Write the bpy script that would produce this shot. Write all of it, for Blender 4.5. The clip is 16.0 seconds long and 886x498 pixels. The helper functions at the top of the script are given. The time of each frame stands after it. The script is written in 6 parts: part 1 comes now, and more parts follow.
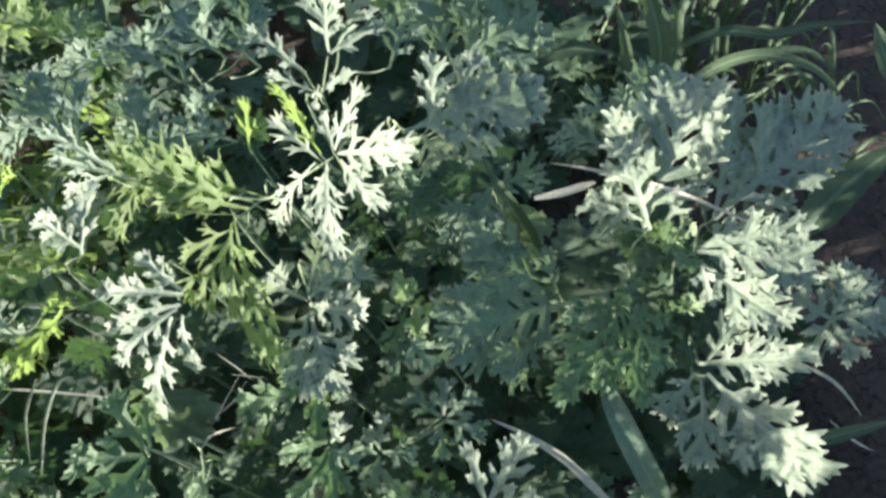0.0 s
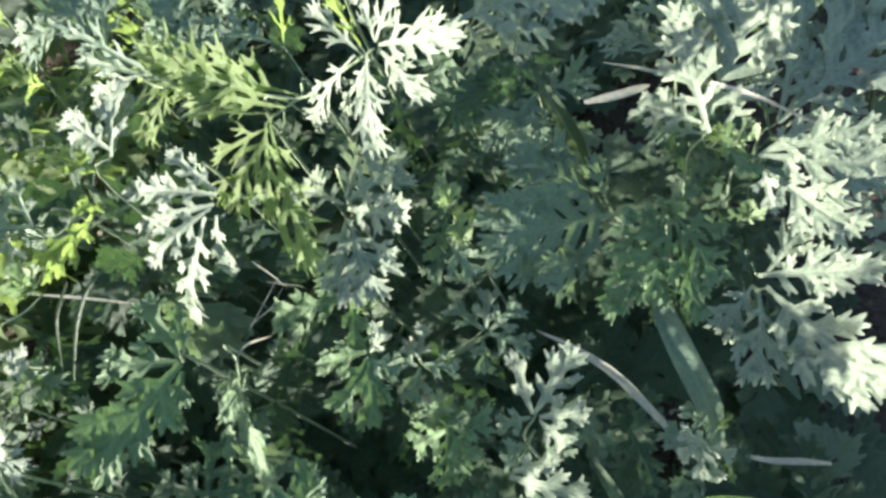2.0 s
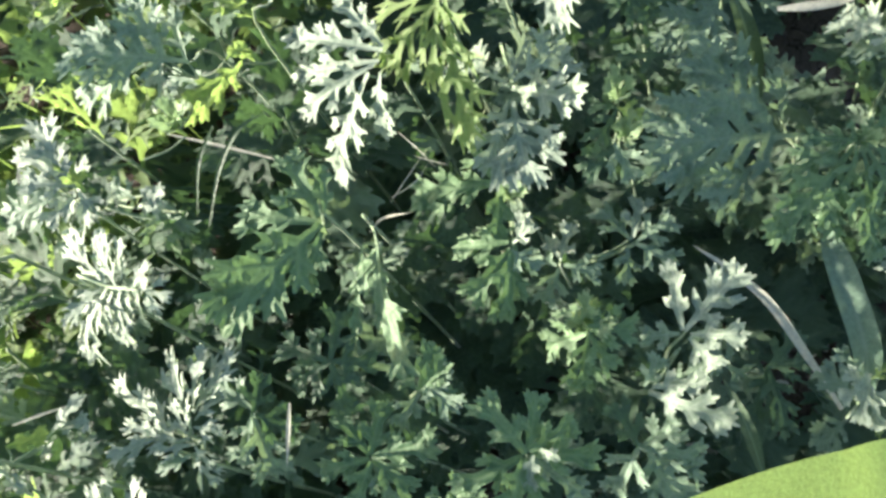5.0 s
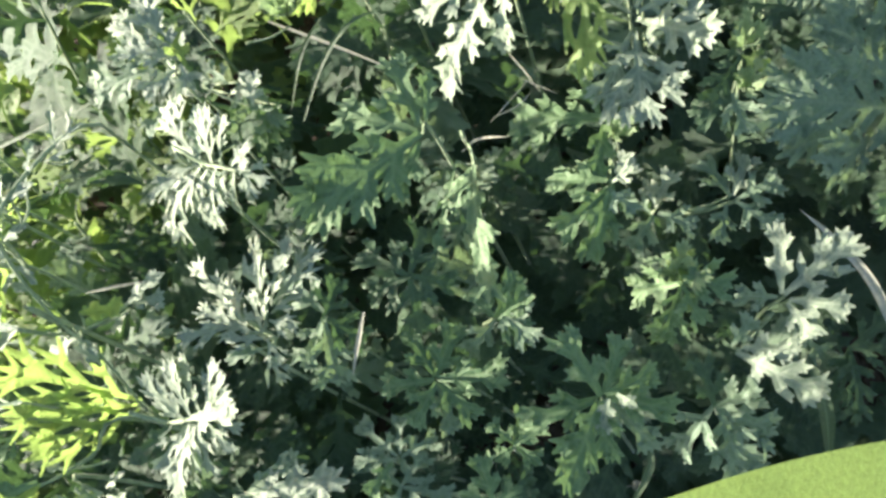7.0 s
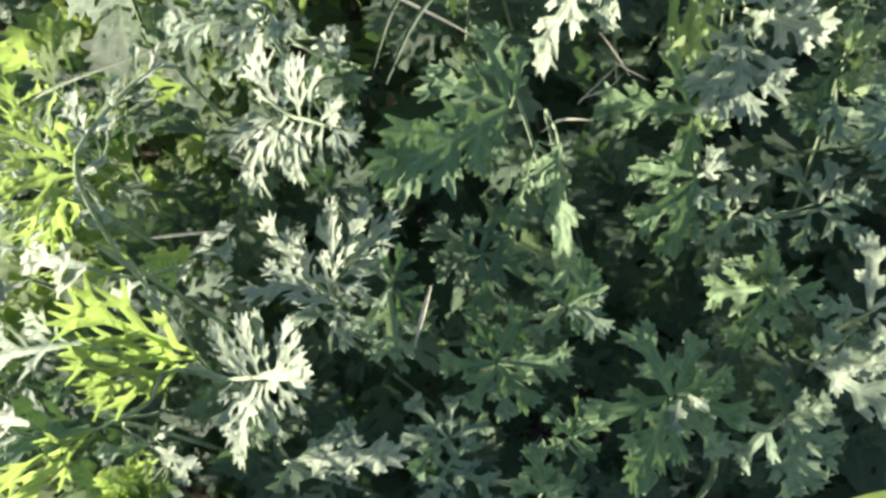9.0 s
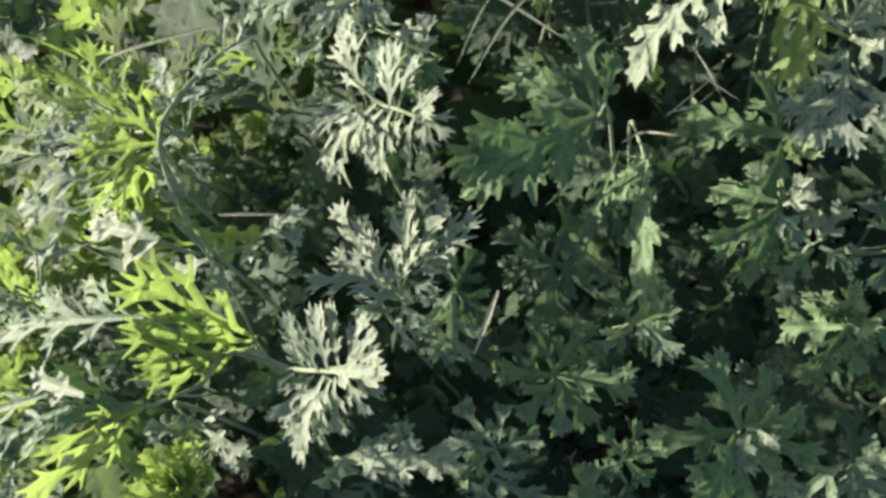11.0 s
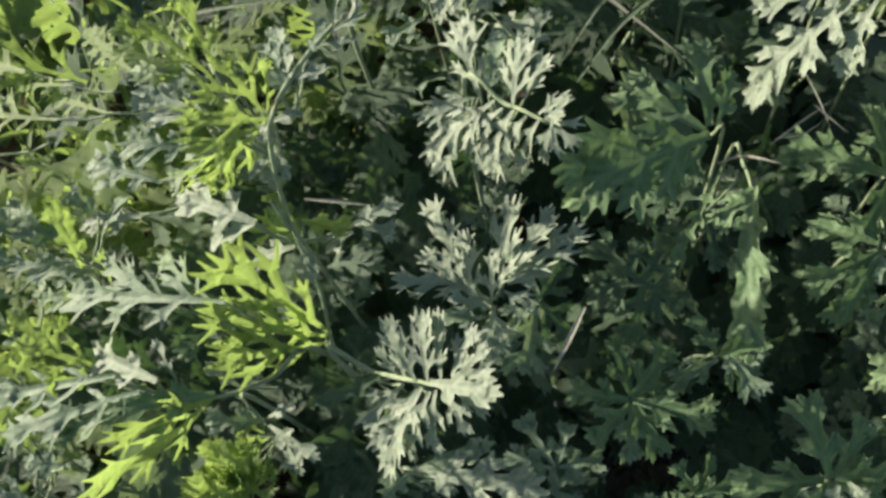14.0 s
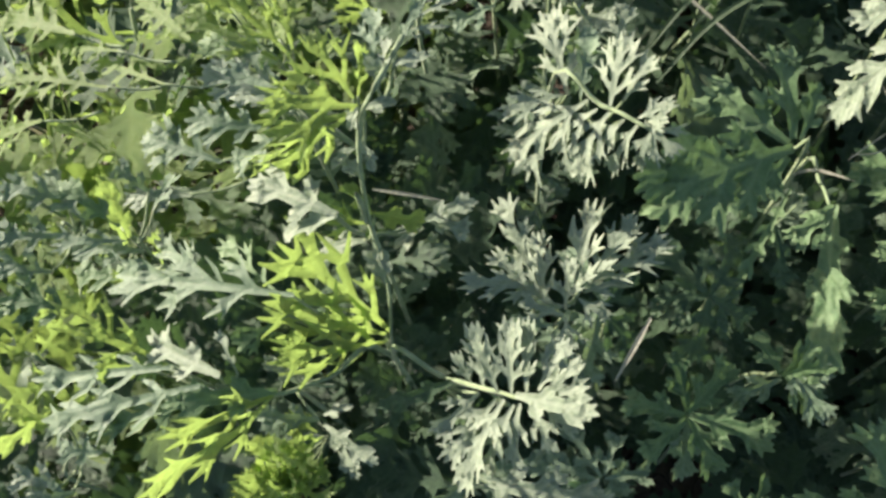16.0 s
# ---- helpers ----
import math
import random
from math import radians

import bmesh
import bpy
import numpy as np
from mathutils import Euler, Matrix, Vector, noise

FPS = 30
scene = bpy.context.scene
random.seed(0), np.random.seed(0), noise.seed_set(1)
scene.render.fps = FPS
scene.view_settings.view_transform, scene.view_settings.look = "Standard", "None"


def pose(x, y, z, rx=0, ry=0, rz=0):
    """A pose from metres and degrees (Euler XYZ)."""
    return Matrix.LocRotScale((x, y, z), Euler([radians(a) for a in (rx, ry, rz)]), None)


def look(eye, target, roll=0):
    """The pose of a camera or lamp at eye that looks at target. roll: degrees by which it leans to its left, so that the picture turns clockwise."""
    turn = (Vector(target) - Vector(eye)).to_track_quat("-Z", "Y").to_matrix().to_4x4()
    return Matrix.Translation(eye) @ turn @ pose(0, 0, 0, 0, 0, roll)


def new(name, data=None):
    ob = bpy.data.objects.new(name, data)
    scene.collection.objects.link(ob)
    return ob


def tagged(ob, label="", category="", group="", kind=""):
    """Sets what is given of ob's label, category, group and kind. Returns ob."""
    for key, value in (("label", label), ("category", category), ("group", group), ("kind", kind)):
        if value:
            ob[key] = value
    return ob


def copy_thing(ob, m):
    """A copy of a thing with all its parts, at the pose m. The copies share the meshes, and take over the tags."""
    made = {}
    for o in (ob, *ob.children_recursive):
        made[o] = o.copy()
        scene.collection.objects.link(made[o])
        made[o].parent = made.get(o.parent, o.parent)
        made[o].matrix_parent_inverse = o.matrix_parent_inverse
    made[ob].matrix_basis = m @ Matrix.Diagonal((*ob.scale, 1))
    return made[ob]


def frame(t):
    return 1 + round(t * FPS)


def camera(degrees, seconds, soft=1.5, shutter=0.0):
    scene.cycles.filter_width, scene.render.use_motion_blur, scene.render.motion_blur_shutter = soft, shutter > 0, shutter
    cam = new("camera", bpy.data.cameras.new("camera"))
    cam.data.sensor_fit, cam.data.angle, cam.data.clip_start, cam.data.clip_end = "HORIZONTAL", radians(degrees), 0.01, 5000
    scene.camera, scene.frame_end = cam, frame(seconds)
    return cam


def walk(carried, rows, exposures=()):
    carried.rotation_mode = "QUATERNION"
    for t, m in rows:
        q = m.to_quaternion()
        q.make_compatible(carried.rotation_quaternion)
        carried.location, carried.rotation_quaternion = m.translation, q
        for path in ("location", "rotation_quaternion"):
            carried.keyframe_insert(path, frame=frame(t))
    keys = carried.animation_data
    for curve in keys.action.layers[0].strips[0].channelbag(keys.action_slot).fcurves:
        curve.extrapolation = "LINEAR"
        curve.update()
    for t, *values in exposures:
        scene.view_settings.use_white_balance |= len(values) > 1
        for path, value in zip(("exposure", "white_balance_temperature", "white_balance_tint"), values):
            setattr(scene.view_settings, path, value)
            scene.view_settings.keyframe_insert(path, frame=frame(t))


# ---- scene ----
cam = camera(53.4, 16.0, soft=3.0)
METRES, EYE, TILT, LEAN, TURN = 0.40, 0.95, -60.0, 10.0, 0.0
ROWS = [
    (0.0, 0.0, 0.0, 0.0, 0.0, 0.0, -0.0),
    (0.5, -0.0006, 0.0184, -0.0152, -0.05, -0.42, -0.28),
    (1.0, -0.0051, 0.0352, -0.0347, 0.15, -1.54, -0.38),
    (1.5, -0.0167, 0.0559, -0.0591, 0.83, -2.49, -0.17),
    (2.0, -0.0311, 0.0837, -0.0811, 1.83, -3.51, -0.35),
    (2.5, -0.0513, 0.1072, -0.1051, 3.11, -4.16, -0.95),
    (3.0, -0.076, 0.123, -0.122, 4.03, -5.11, -2.14),
    (3.5, -0.0976, 0.132, -0.1332, 4.74, -6.02, -3.54),
    (4.0, -0.1241, 0.1362, -0.1442, 5.28, -6.82, -5.24),
    (4.5, -0.1527, 0.1475, -0.1632, 5.99, -7.46, -6.62),
    (5.0, -0.1785, 0.158, -0.1797, 7.05, -8.3, -7.92),
    (7.5, -0.3028, 0.1903, -0.2758, 10.59, -12.54, -16.89),
    (8.0, -0.3247, 0.1962, -0.2903, 10.72, -12.76, -17.98),
    (8.5, -0.3501, 0.204, -0.3062, 11.28, -13.01, -19.28),
    (9.0, -0.3783, 0.209, -0.3169, 12.02, -13.46, -20.78),
    (9.5, -0.4044, 0.216, -0.3281, 12.6, -13.74, -22.5),
    (10.0, -0.4261, 0.2205, -0.3355, 13.38, -14.22, -23.76),
    (12.5, -0.549, 0.2582, -0.386, 14.58, -14.97, -28.91),
    (13.0, -0.5765, 0.2641, -0.398, 14.52, -14.99, -30.0),
    (13.5, -0.6068, 0.2673, -0.4119, 14.24, -15.05, -31.25),
    (14.0, -0.6366, 0.2714, -0.4235, 14.33, -15.82, -31.96),
    (14.5, -0.6677, 0.2812, -0.4373, 13.9, -16.14, -32.34),
    (15.0, -0.6981, 0.2903, -0.4531, 13.62, -16.31, -33.15),
    (15.5, -0.7315, 0.2951, -0.4701, 13.74, -16.6, -34.47),
    (16.0, -0.7623, 0.3016, -0.4881, 13.46, -16.65, -35.77),
]
walk(cam, [(t, pose(0, 0, EYE, TILT, LEAN, TURN) @ pose(METRES * x, METRES * y, METRES * z, 90 + pitch, roll, yaw)) for t, x, y, z, yaw, pitch, roll in ROWS],
     exposures=[(0.0, 1.68, 6050, 10), (5.0, 2.08, 6200, 10), (9.0, 1.70, 6500, 10), (12.5, 0.93, 6500, 10), (14.5, 0.90, 6550, 10), (16.0, 1.16, 6550, 10)])

# ---- light ----
SUN_TO = Vector((-0.92, -0.22, 0.27)).normalized()
world = bpy.data.worlds.new("sky")
scene.world = world
world.use_nodes = True
wn = world.node_tree
sky = wn.nodes.new("ShaderNodeTexSky")
sky.sky_type = "NISHITA"
sky.sun_disc = False
sky.sun_elevation = math.asin(SUN_TO.z)
sky.sun_rotation = math.atan2(SUN_TO.x, SUN_TO.y)
wn.nodes["Background"].inputs["Strength"].default_value = 0.075
wn.links.new(sky.outputs["Color"], wn.nodes["Background"].inputs["Color"])
sun = bpy.data.lights.new("sun", "SUN")
sun.energy, sun.angle, sun.color = 5.0, radians(0.7), (1.0, 0.92, 0.76)
sun_ob = new("sun", sun)
sun_ob.matrix_basis = look(SUN_TO * 10, (0, 0, 0))


# ---- materials ----
def shader(name):
    m = bpy.data.materials.new(name)
    m.use_nodes = True
    t = m.node_tree
    t.nodes.clear()
    return m, t, t.nodes.new("ShaderNodeOutputMaterial")


def node(t, kind, ins=(), operation="", feature=""):
    n = t.nodes.new(kind)
    if operation:
        n.operation = operation
    if feature:
        n.feature = feature
    for k, v in dict(ins).items():
        if isinstance(v, bpy.types.NodeSocket):
            t.links.new(v, n.inputs[k])
        else:
            n.inputs[k].default_value = v
    return n


def ramp(t, fac, stops):
    n = t.nodes.new("ShaderNodeValToRGB")
    e = n.color_ramp.elements
    while len(e) < len(stops):
        e.new(0.5)
    for k, (p, c) in enumerate(stops):
        e[k].position, e[k].color = p, (*c, 1) if len(c) == 3 else c
    t.links.new(fac, n.inputs["Fac"])
    return n.outputs["Color"]


def mix(t, fac, a, b, mode="MIX"):
    n = t.nodes.new("ShaderNodeMix")
    n.data_type, n.blend_type = "RGBA", mode
    for sock, v in ((n.inputs[0], fac), (n.inputs[6], a), (n.inputs[7], b)):
        if isinstance(v, bpy.types.NodeSocket):
            t.links.new(v, sock)
        else:
            sock.default_value = v if isinstance(v, (int, float)) else (*v, 1)
    return n.outputs[2]


def leaf_material(name, dull, fresh, through_light, share=0.4, vein=(0.30, 0.36, 0.26), sheen=0.25, rough=0.48, vein_at=0.10):
    """A thin leaf: mottled blade, pale vein along each lobe, light passing through it."""
    m, t, out = shader(name)
    uv = node(t, "ShaderNodeTexCoord")
    info = node(t, "ShaderNodeObjectInfo")
    isl = node(t, "ShaderNodeNewGeometry")
    rnd = node(t, "ShaderNodeMath", {0: info.outputs["Random"], 1: isl.outputs["Random Per Island"]}, operation="ADD")
    rnd2 = node(t, "ShaderNodeMath", {0: rnd.outputs[0], 1: 0.5}, operation="MULTIPLY")
    sep = node(t, "ShaderNodeSeparateXYZ", {0: uv.outputs["UV"]})
    off = node(t, "ShaderNodeMath", {0: sep.outputs["X"], 1: 0.5}, operation="SUBTRACT")
    dist = node(t, "ShaderNodeMath", {0: off.outputs[0]}, operation="ABSOLUTE")
    coarse = node(t, "ShaderNodeTexNoise", {"Vector": uv.outputs["Object"], "Scale": 38.0, "Detail": 3.0})
    fine = node(t, "ShaderNodeTexNoise", {"Vector": uv.outputs["Object"], "Scale": 420.0, "Detail": 4.0, "Roughness": 0.7})
    k = node(t, "ShaderNodeMath", {0: coarse.outputs["Fac"], 1: rnd2.outputs[0]}, operation="ADD")
    blade = ramp(t, k.outputs[0], ((0.55, dull), (1.30 / 1.4, fresh)))
    speck = ramp(t, fine.outputs["Fac"], ((0.30, (0.66, 0.67, 0.68)), (0.70, (1.30, 1.29, 1.26))))
    blade = mix(t, 1.0, blade, speck, "MULTIPLY")
    veins = ramp(t, dist.outputs[0], ((0.0, (1, 1, 1)), (vein_at, (0, 0, 0))))
    blade = mix(t, mix(t, 1.0, veins, (0.75, 0.75, 0.75), "MULTIPLY"), blade, vein)
    rim = ramp(t, sep.outputs["Y"], ((0.0, (0.62, 0.62, 0.62)), (0.60, (0, 0, 0))))
    blade = mix(t, rim, blade, tuple(min(1.0, 1.12 * c + 0.02) for c in vein))
    bump = node(t, "ShaderNodeBump", {"Height": fine.outputs["Fac"], "Strength": 0.75, "Distance": 0.0010})
    face = node(t, "ShaderNodeBsdfPrincipled", {"Base Color": blade, "Roughness": rough, "Normal": bump.outputs["Normal"],
                "Sheen Weight": sheen, "Sheen Roughness": 0.45, "Specular IOR Level": 0.40})
    lit = mix(t, 0.35, tuple(through_light), blade)
    glow = node(t, "ShaderNodeBsdfTranslucent", {"Color": lit, "Normal": bump.outputs["Normal"]})
    both = node(t, "ShaderNodeMixShader", {0: share, 1: face.outputs[0], 2: glow.outputs[0]})
    t.links.new(both.outputs[0], out.inputs["Surface"])
    return m


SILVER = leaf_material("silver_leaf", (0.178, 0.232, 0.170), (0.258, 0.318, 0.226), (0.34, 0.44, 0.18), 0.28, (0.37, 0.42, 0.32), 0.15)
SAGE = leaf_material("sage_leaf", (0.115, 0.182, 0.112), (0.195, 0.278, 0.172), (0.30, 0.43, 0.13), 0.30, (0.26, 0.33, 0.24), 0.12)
# Leaf green under the canopy: shade is put into its near-black colour.
SHADE_GREEN = leaf_material("shade_green_leaf", (0.026, 0.058, 0.036), (0.060, 0.105, 0.056), (0.16, 0.30, 0.07), 0.24, (0.085, 0.14, 0.075), 0.06)
FRESH = leaf_material("fresh_leaf", (0.070, 0.140, 0.064), (0.130, 0.215, 0.095), (0.27, 0.44, 0.12), 0.25, (0.21, 0.30, 0.15), 0.2)
SOFT = leaf_material("soft_leaf", (0.13, 0.20, 0.115), (0.21, 0.29, 0.16), (0.29, 0.43, 0.17), 0.38, (0.30, 0.38, 0.20), 0.2)
YOUNG = leaf_material("young_leaf", (0.11, 0.18, 0.07), (0.19, 0.28, 0.10), (0.50, 0.70, 0.16), 0.54, (0.26, 0.34, 0.12))
GRASS = leaf_material("grass_leaf", (0.045, 0.080, 0.045), (0.085, 0.125, 0.07), (0.20, 0.30, 0.08), 0.26, (0.22, 0.30, 0.18), 0.1, 0.45)
MIDRIB = leaf_material("midrib", (0.30, 0.40, 0.14), (0.42, 0.52, 0.22), (0.5, 0.6, 0.2), 0.2, (0.42, 0.5, 0.22), 0.05, 0.4)
BLUEGRASS = leaf_material("blue_grass_leaf", (0.11, 0.18, 0.13), (0.18, 0.26, 0.18), (0.30, 0.42, 0.14), 0.3, (0.26, 0.33, 0.24), 0.1, 0.42)
DRY = leaf_material("dry_leaf", (0.34, 0.31, 0.23), (0.55, 0.53, 0.44), (0.42, 0.36, 0.2), 0.25, (0.5, 0.48, 0.4), 0.05, 0.7)
BROAD = leaf_material("broad_blade", (0.11, 0.18, 0.06), (0.19, 0.28, 0.09), (0.37, 0.52, 0.13), 0.36, (0.40, 0.48, 0.14), 0.05, 0.4, 0.04)


def stem_material():
    m, t, out = shader("stem")
    co = node(t, "ShaderNodeTexCoord")
    n = node(t, "ShaderNodeTexNoise", {"Vector": co.outputs["Object"], "Scale": 150.0, "Detail": 3.0})
    c = ramp(t, n.outputs["Fac"], ((0.3, (0.15, 0.21, 0.10)), (0.7, (0.30, 0.37, 0.20))))
    p = node(t, "ShaderNodeBsdfPrincipled", {"Base Color": c, "Roughness": 0.65, "Sheen Weight": 0.3})
    t.links.new(p.outputs[0], out.inputs["Surface"])
    return m


def soil_material():
    m, t, out = shader("soil")
    co = node(t, "ShaderNodeTexCoord")
    big = node(t, "ShaderNodeTexNoise", {"Vector": co.outputs["Object"], "Scale": 5.0, "Detail": 5.0})
    small = node(t, "ShaderNodeTexNoise", {"Vector": co.outputs["Object"], "Scale": 160.0, "Detail": 6.0, "Roughness": 0.7})
    warp = node(t, "ShaderNodeVectorMath", {0: co.outputs["Object"], 1: big.outputs["Color"]}, operation="ADD")
    crack = node(t, "ShaderNodeTexVoronoi", {"Vector": warp.outputs[0], "Scale": 13.0}, feature="DISTANCE_TO_EDGE")
    line = ramp(t, crack.outputs["Distance"], ((0.0, (0, 0, 0)), (0.035, (1, 1, 1))))
    c = ramp(t, big.outputs["Fac"], ((0.3, (0.078, 0.060, 0.049)), (0.7, (0.130, 0.101, 0.084))))
    c = mix(t, 1.0, c, ramp(t, small.outputs["Fac"], ((0.25, (0.6, 0.6, 0.6)), (0.75, (1.3, 1.3, 1.3)))), "MULTIPLY")
    c = mix(t, line, (0.04, 0.03, 0.024), c)
    h = node(t, "ShaderNodeMath", {0: small.outputs["Fac"], 1: line}, operation="ADD")
    b = node(t, "ShaderNodeBump", {"Height": h.outputs[0], "Strength": 0.7, "Distance": 0.006})
    p = node(t, "ShaderNodeBsdfPrincipled", {"Base Color": c, "Roughness": 0.95, "Normal": b.outputs["Normal"], "Specular IOR Level": 0.2})
    t.links.new(p.outputs[0], out.inputs["Surface"])
    return m


STEM, SOIL = stem_material(), soil_material()


# ---- shapes ----
class Sheet:
    """Collects a grass blade: points, faces, and how far each point lies across it."""

    def __init__(self):
        self.p, self.f, self.u = [], [], []

    def mesh(self, name, material, smooth=True):
        me = bpy.data.meshes.new(name)
        me.from_pydata(self.p, [], self.f)
        lay = me.uv_layers.new(name="across")
        u = np.array([(self.u[l.vertex_index], 1.0) for l in me.loops], dtype=np.float32).ravel()
        lay.data.foreach_set("uv", u)
        me.polygons.foreach_set("use_smooth", [smooth] * len(me.polygons))
        me.materials.append(material)
        return me


# kind: spacing of the lobes, half-widths of lobe, finger and rachis, spacing of the fingers (all in metres), stalk, lobe angles, envelope
KINDS = {
    "broad": (0.0172, 0.0049, 0.0036, 0.0046, 0.0108, 0.14, 60, 38, (0.80, 1.0, 0.90, 0.70)),
    "cut": (0.0152, 0.0039, 0.0029, 0.0034, 0.0090, 0.13, 60, 36, (0.72, 1.0, 0.95, 0.80, 0.62)),
    "fine": (0.0130, 0.0019, 0.0016, 0.0017, 0.0110, 0.14, 48, 28, (0.66, 1.0, 0.95, 0.80, 0.62)),
    "star": (0.0140, 0.0026, 0.0019, 0.0025, 0.0150, 0.08, 42, 24, (0.95, 1.0, 0.85, 0.65)),
    "lobed": (0.0190, 0.0056, 0.0036, 0.0056, 0.0115, 0.12, 52, 30, (0.80, 1.0, 0.92, 0.70)),
    "swept": (0.0200, 0.0020, 0.0015, 0.0023, 0.0170, 0.10, 40, 24, (0.90, 1.0, 0.90, 0.65)),
    "bud": (0.0095, 0.0024, 0.0019, 0.0021, 0.0100, 0.10, 44, 30, (0.8, 1.0, 0.8)),
}


def skeleton(rng, kind, w, long):
    """The ribs of a leaf one long and w wide, to be drawn at a length in metres: rows of x0, y0, x1, y1, r0, r1, lobe number, and the spacing of its lobes."""
    space, r_lobe, r_fin, r_mid, step, stalk, a0, a1, env = KINDS[kind]
    young = max(0.50, min(1.15, (long / 0.085) ** 0.45))
    space, r_lobe, r_fin, r_mid, step = (v * young / long for v in (space, r_lobe, r_fin, r_mid, step))
    pairs = max(1, min(5, round((0.80 - stalk) / space)))
    gap = (0.80 - stalk) / pairs
    slim = min(1.0, gap / space + 0.25)
    room = 1.18 if kind == "lobed" else 1.06
    r_lobe, r_fin, r_mid = min(r_lobe * slim, 0.29 * room * gap), min(r_fin * slim, 0.21 * room * gap), min(r_mid * slim, 0.28 * room * gap)
    rows = [(0, 0, stalk * 0.8, 0, r_mid * 0.5, r_mid * 0.4, 0), (stalk * 0.8, 0, 0.45, 0, r_mid * 0.6, r_mid, 0), (0.45, 0, 0.80, 0, r_mid, r_mid, 0)]

    def lobe(x, y, ang, size, bend, n, fat):
        fat *= max(0.85, min(1.35, size * long / 0.024))
        mx, my = x + math.cos(ang) * size * 0.5, y + math.sin(ang) * size * 0.5
        b = ang + bend
        tx, ty = mx + math.cos(b) * size * 0.5, my + math.sin(b) * size * 0.5
        rows.append((x, y, mx, my, r_lobe * fat * 0.8, r_lobe * fat, n))
        rows.append((mx, my, tx, ty, r_lobe * fat, r_fin * fat * 0.30, n))
        fingers = min(3, int(size * 0.80 / step))
        for k in range(fingers):
            for turn in (1, -1):
                if rng.random() < 0.12:
                    continue
                f = 0.78 - (k + 0.6) * step / size * 0.95 + rng.uniform(-0.05, 0.05) + (0.03 * turn)
                px, py = (x + (mx - x) * f * 2, y + (my - y) * f * 2) if f < 0.5 else (mx + (tx - mx) * (f * 2 - 1), my + (ty - my) * (f * 2 - 1))
                c = ang + bend * f + turn * radians((33, 39, 44)[k] + rng.uniform(-6, 6))
                far = min(size * 0.48, step * fat * (1.05, 1.15, 1.05)[k]) * rng.uniform(0.85, 1.2)
                rows.append((px, py, px + math.cos(c) * far, py + math.sin(c) * far, r_fin * fat * 1.05, r_fin * fat * 0.22, n))

    lobe(0.66, 0, rng.uniform(-.06, .06), 0.34, rng.uniform(-.08, .08), 0, 1.0)
    for side in (1, -1):
        for k in range(pairs):
            s = k / max(1, pairs - 1)
            x = stalk + gap * (k + 0.38 + rng.uniform(-0.10, 0.10) + (0.10 if side > 0 else -0.06))
            ang = radians(a0 + (a1 - a0) * s + rng.uniform(-4, 4))
            e = env[min(len(env) - 1, round(s * (len(env) - 1)))]
            size = min(0.5 * w * e * rng.uniform(0.88, 1.10) / math.sin(ang), (1.0 - x) / max(0.3, math.cos(ang)))
            lobe(x, 0, side * ang, size, -side * rng.uniform(0.10, 0.38), 1 + k + (pairs if side < 0 else 0), 0.85 if s < 0.01 and pairs > 2 else 1.0)
    return np.array(rows), gap


class LeafSheet:
    """A leaf blade as one sheet: points, triangles, and how far each point lies from its rib and from its margin."""

    def __init__(self, p, f, u, e):
        self.p, self.f, self.u, self.e = p, f, u, e

    def mesh(self, name, material):
        me = bpy.data.meshes.new(name)
        me.vertices.add(len(self.p))
        me.vertices.foreach_set("co", self.p.astype(np.float32).ravel())
        fill_faces(me, self.f, self.u, self.e)
        me.materials.append(material)
        return me


def fill_faces(me, f, u, e):
    me.loops.add(f.size)
    me.loops.foreach_set("vertex_index", f.astype(np.int32).ravel())
    me.polygons.add(len(f))
    me.polygons.foreach_set("loop_start", np.arange(0, f.size, 3, dtype=np.int32))
    lay = me.uv_layers.new(name="across")
    uv = np.empty((f.size, 2), dtype=np.float32)
    uv[:, 0], uv[:, 1] = u[f.ravel()], e[f.ravel()]
    lay.data.foreach_set("uv", uv.ravel())
    me.update(calc_edges=True)
    me.polygons.foreach_set("use_smooth", [True] * len(f))


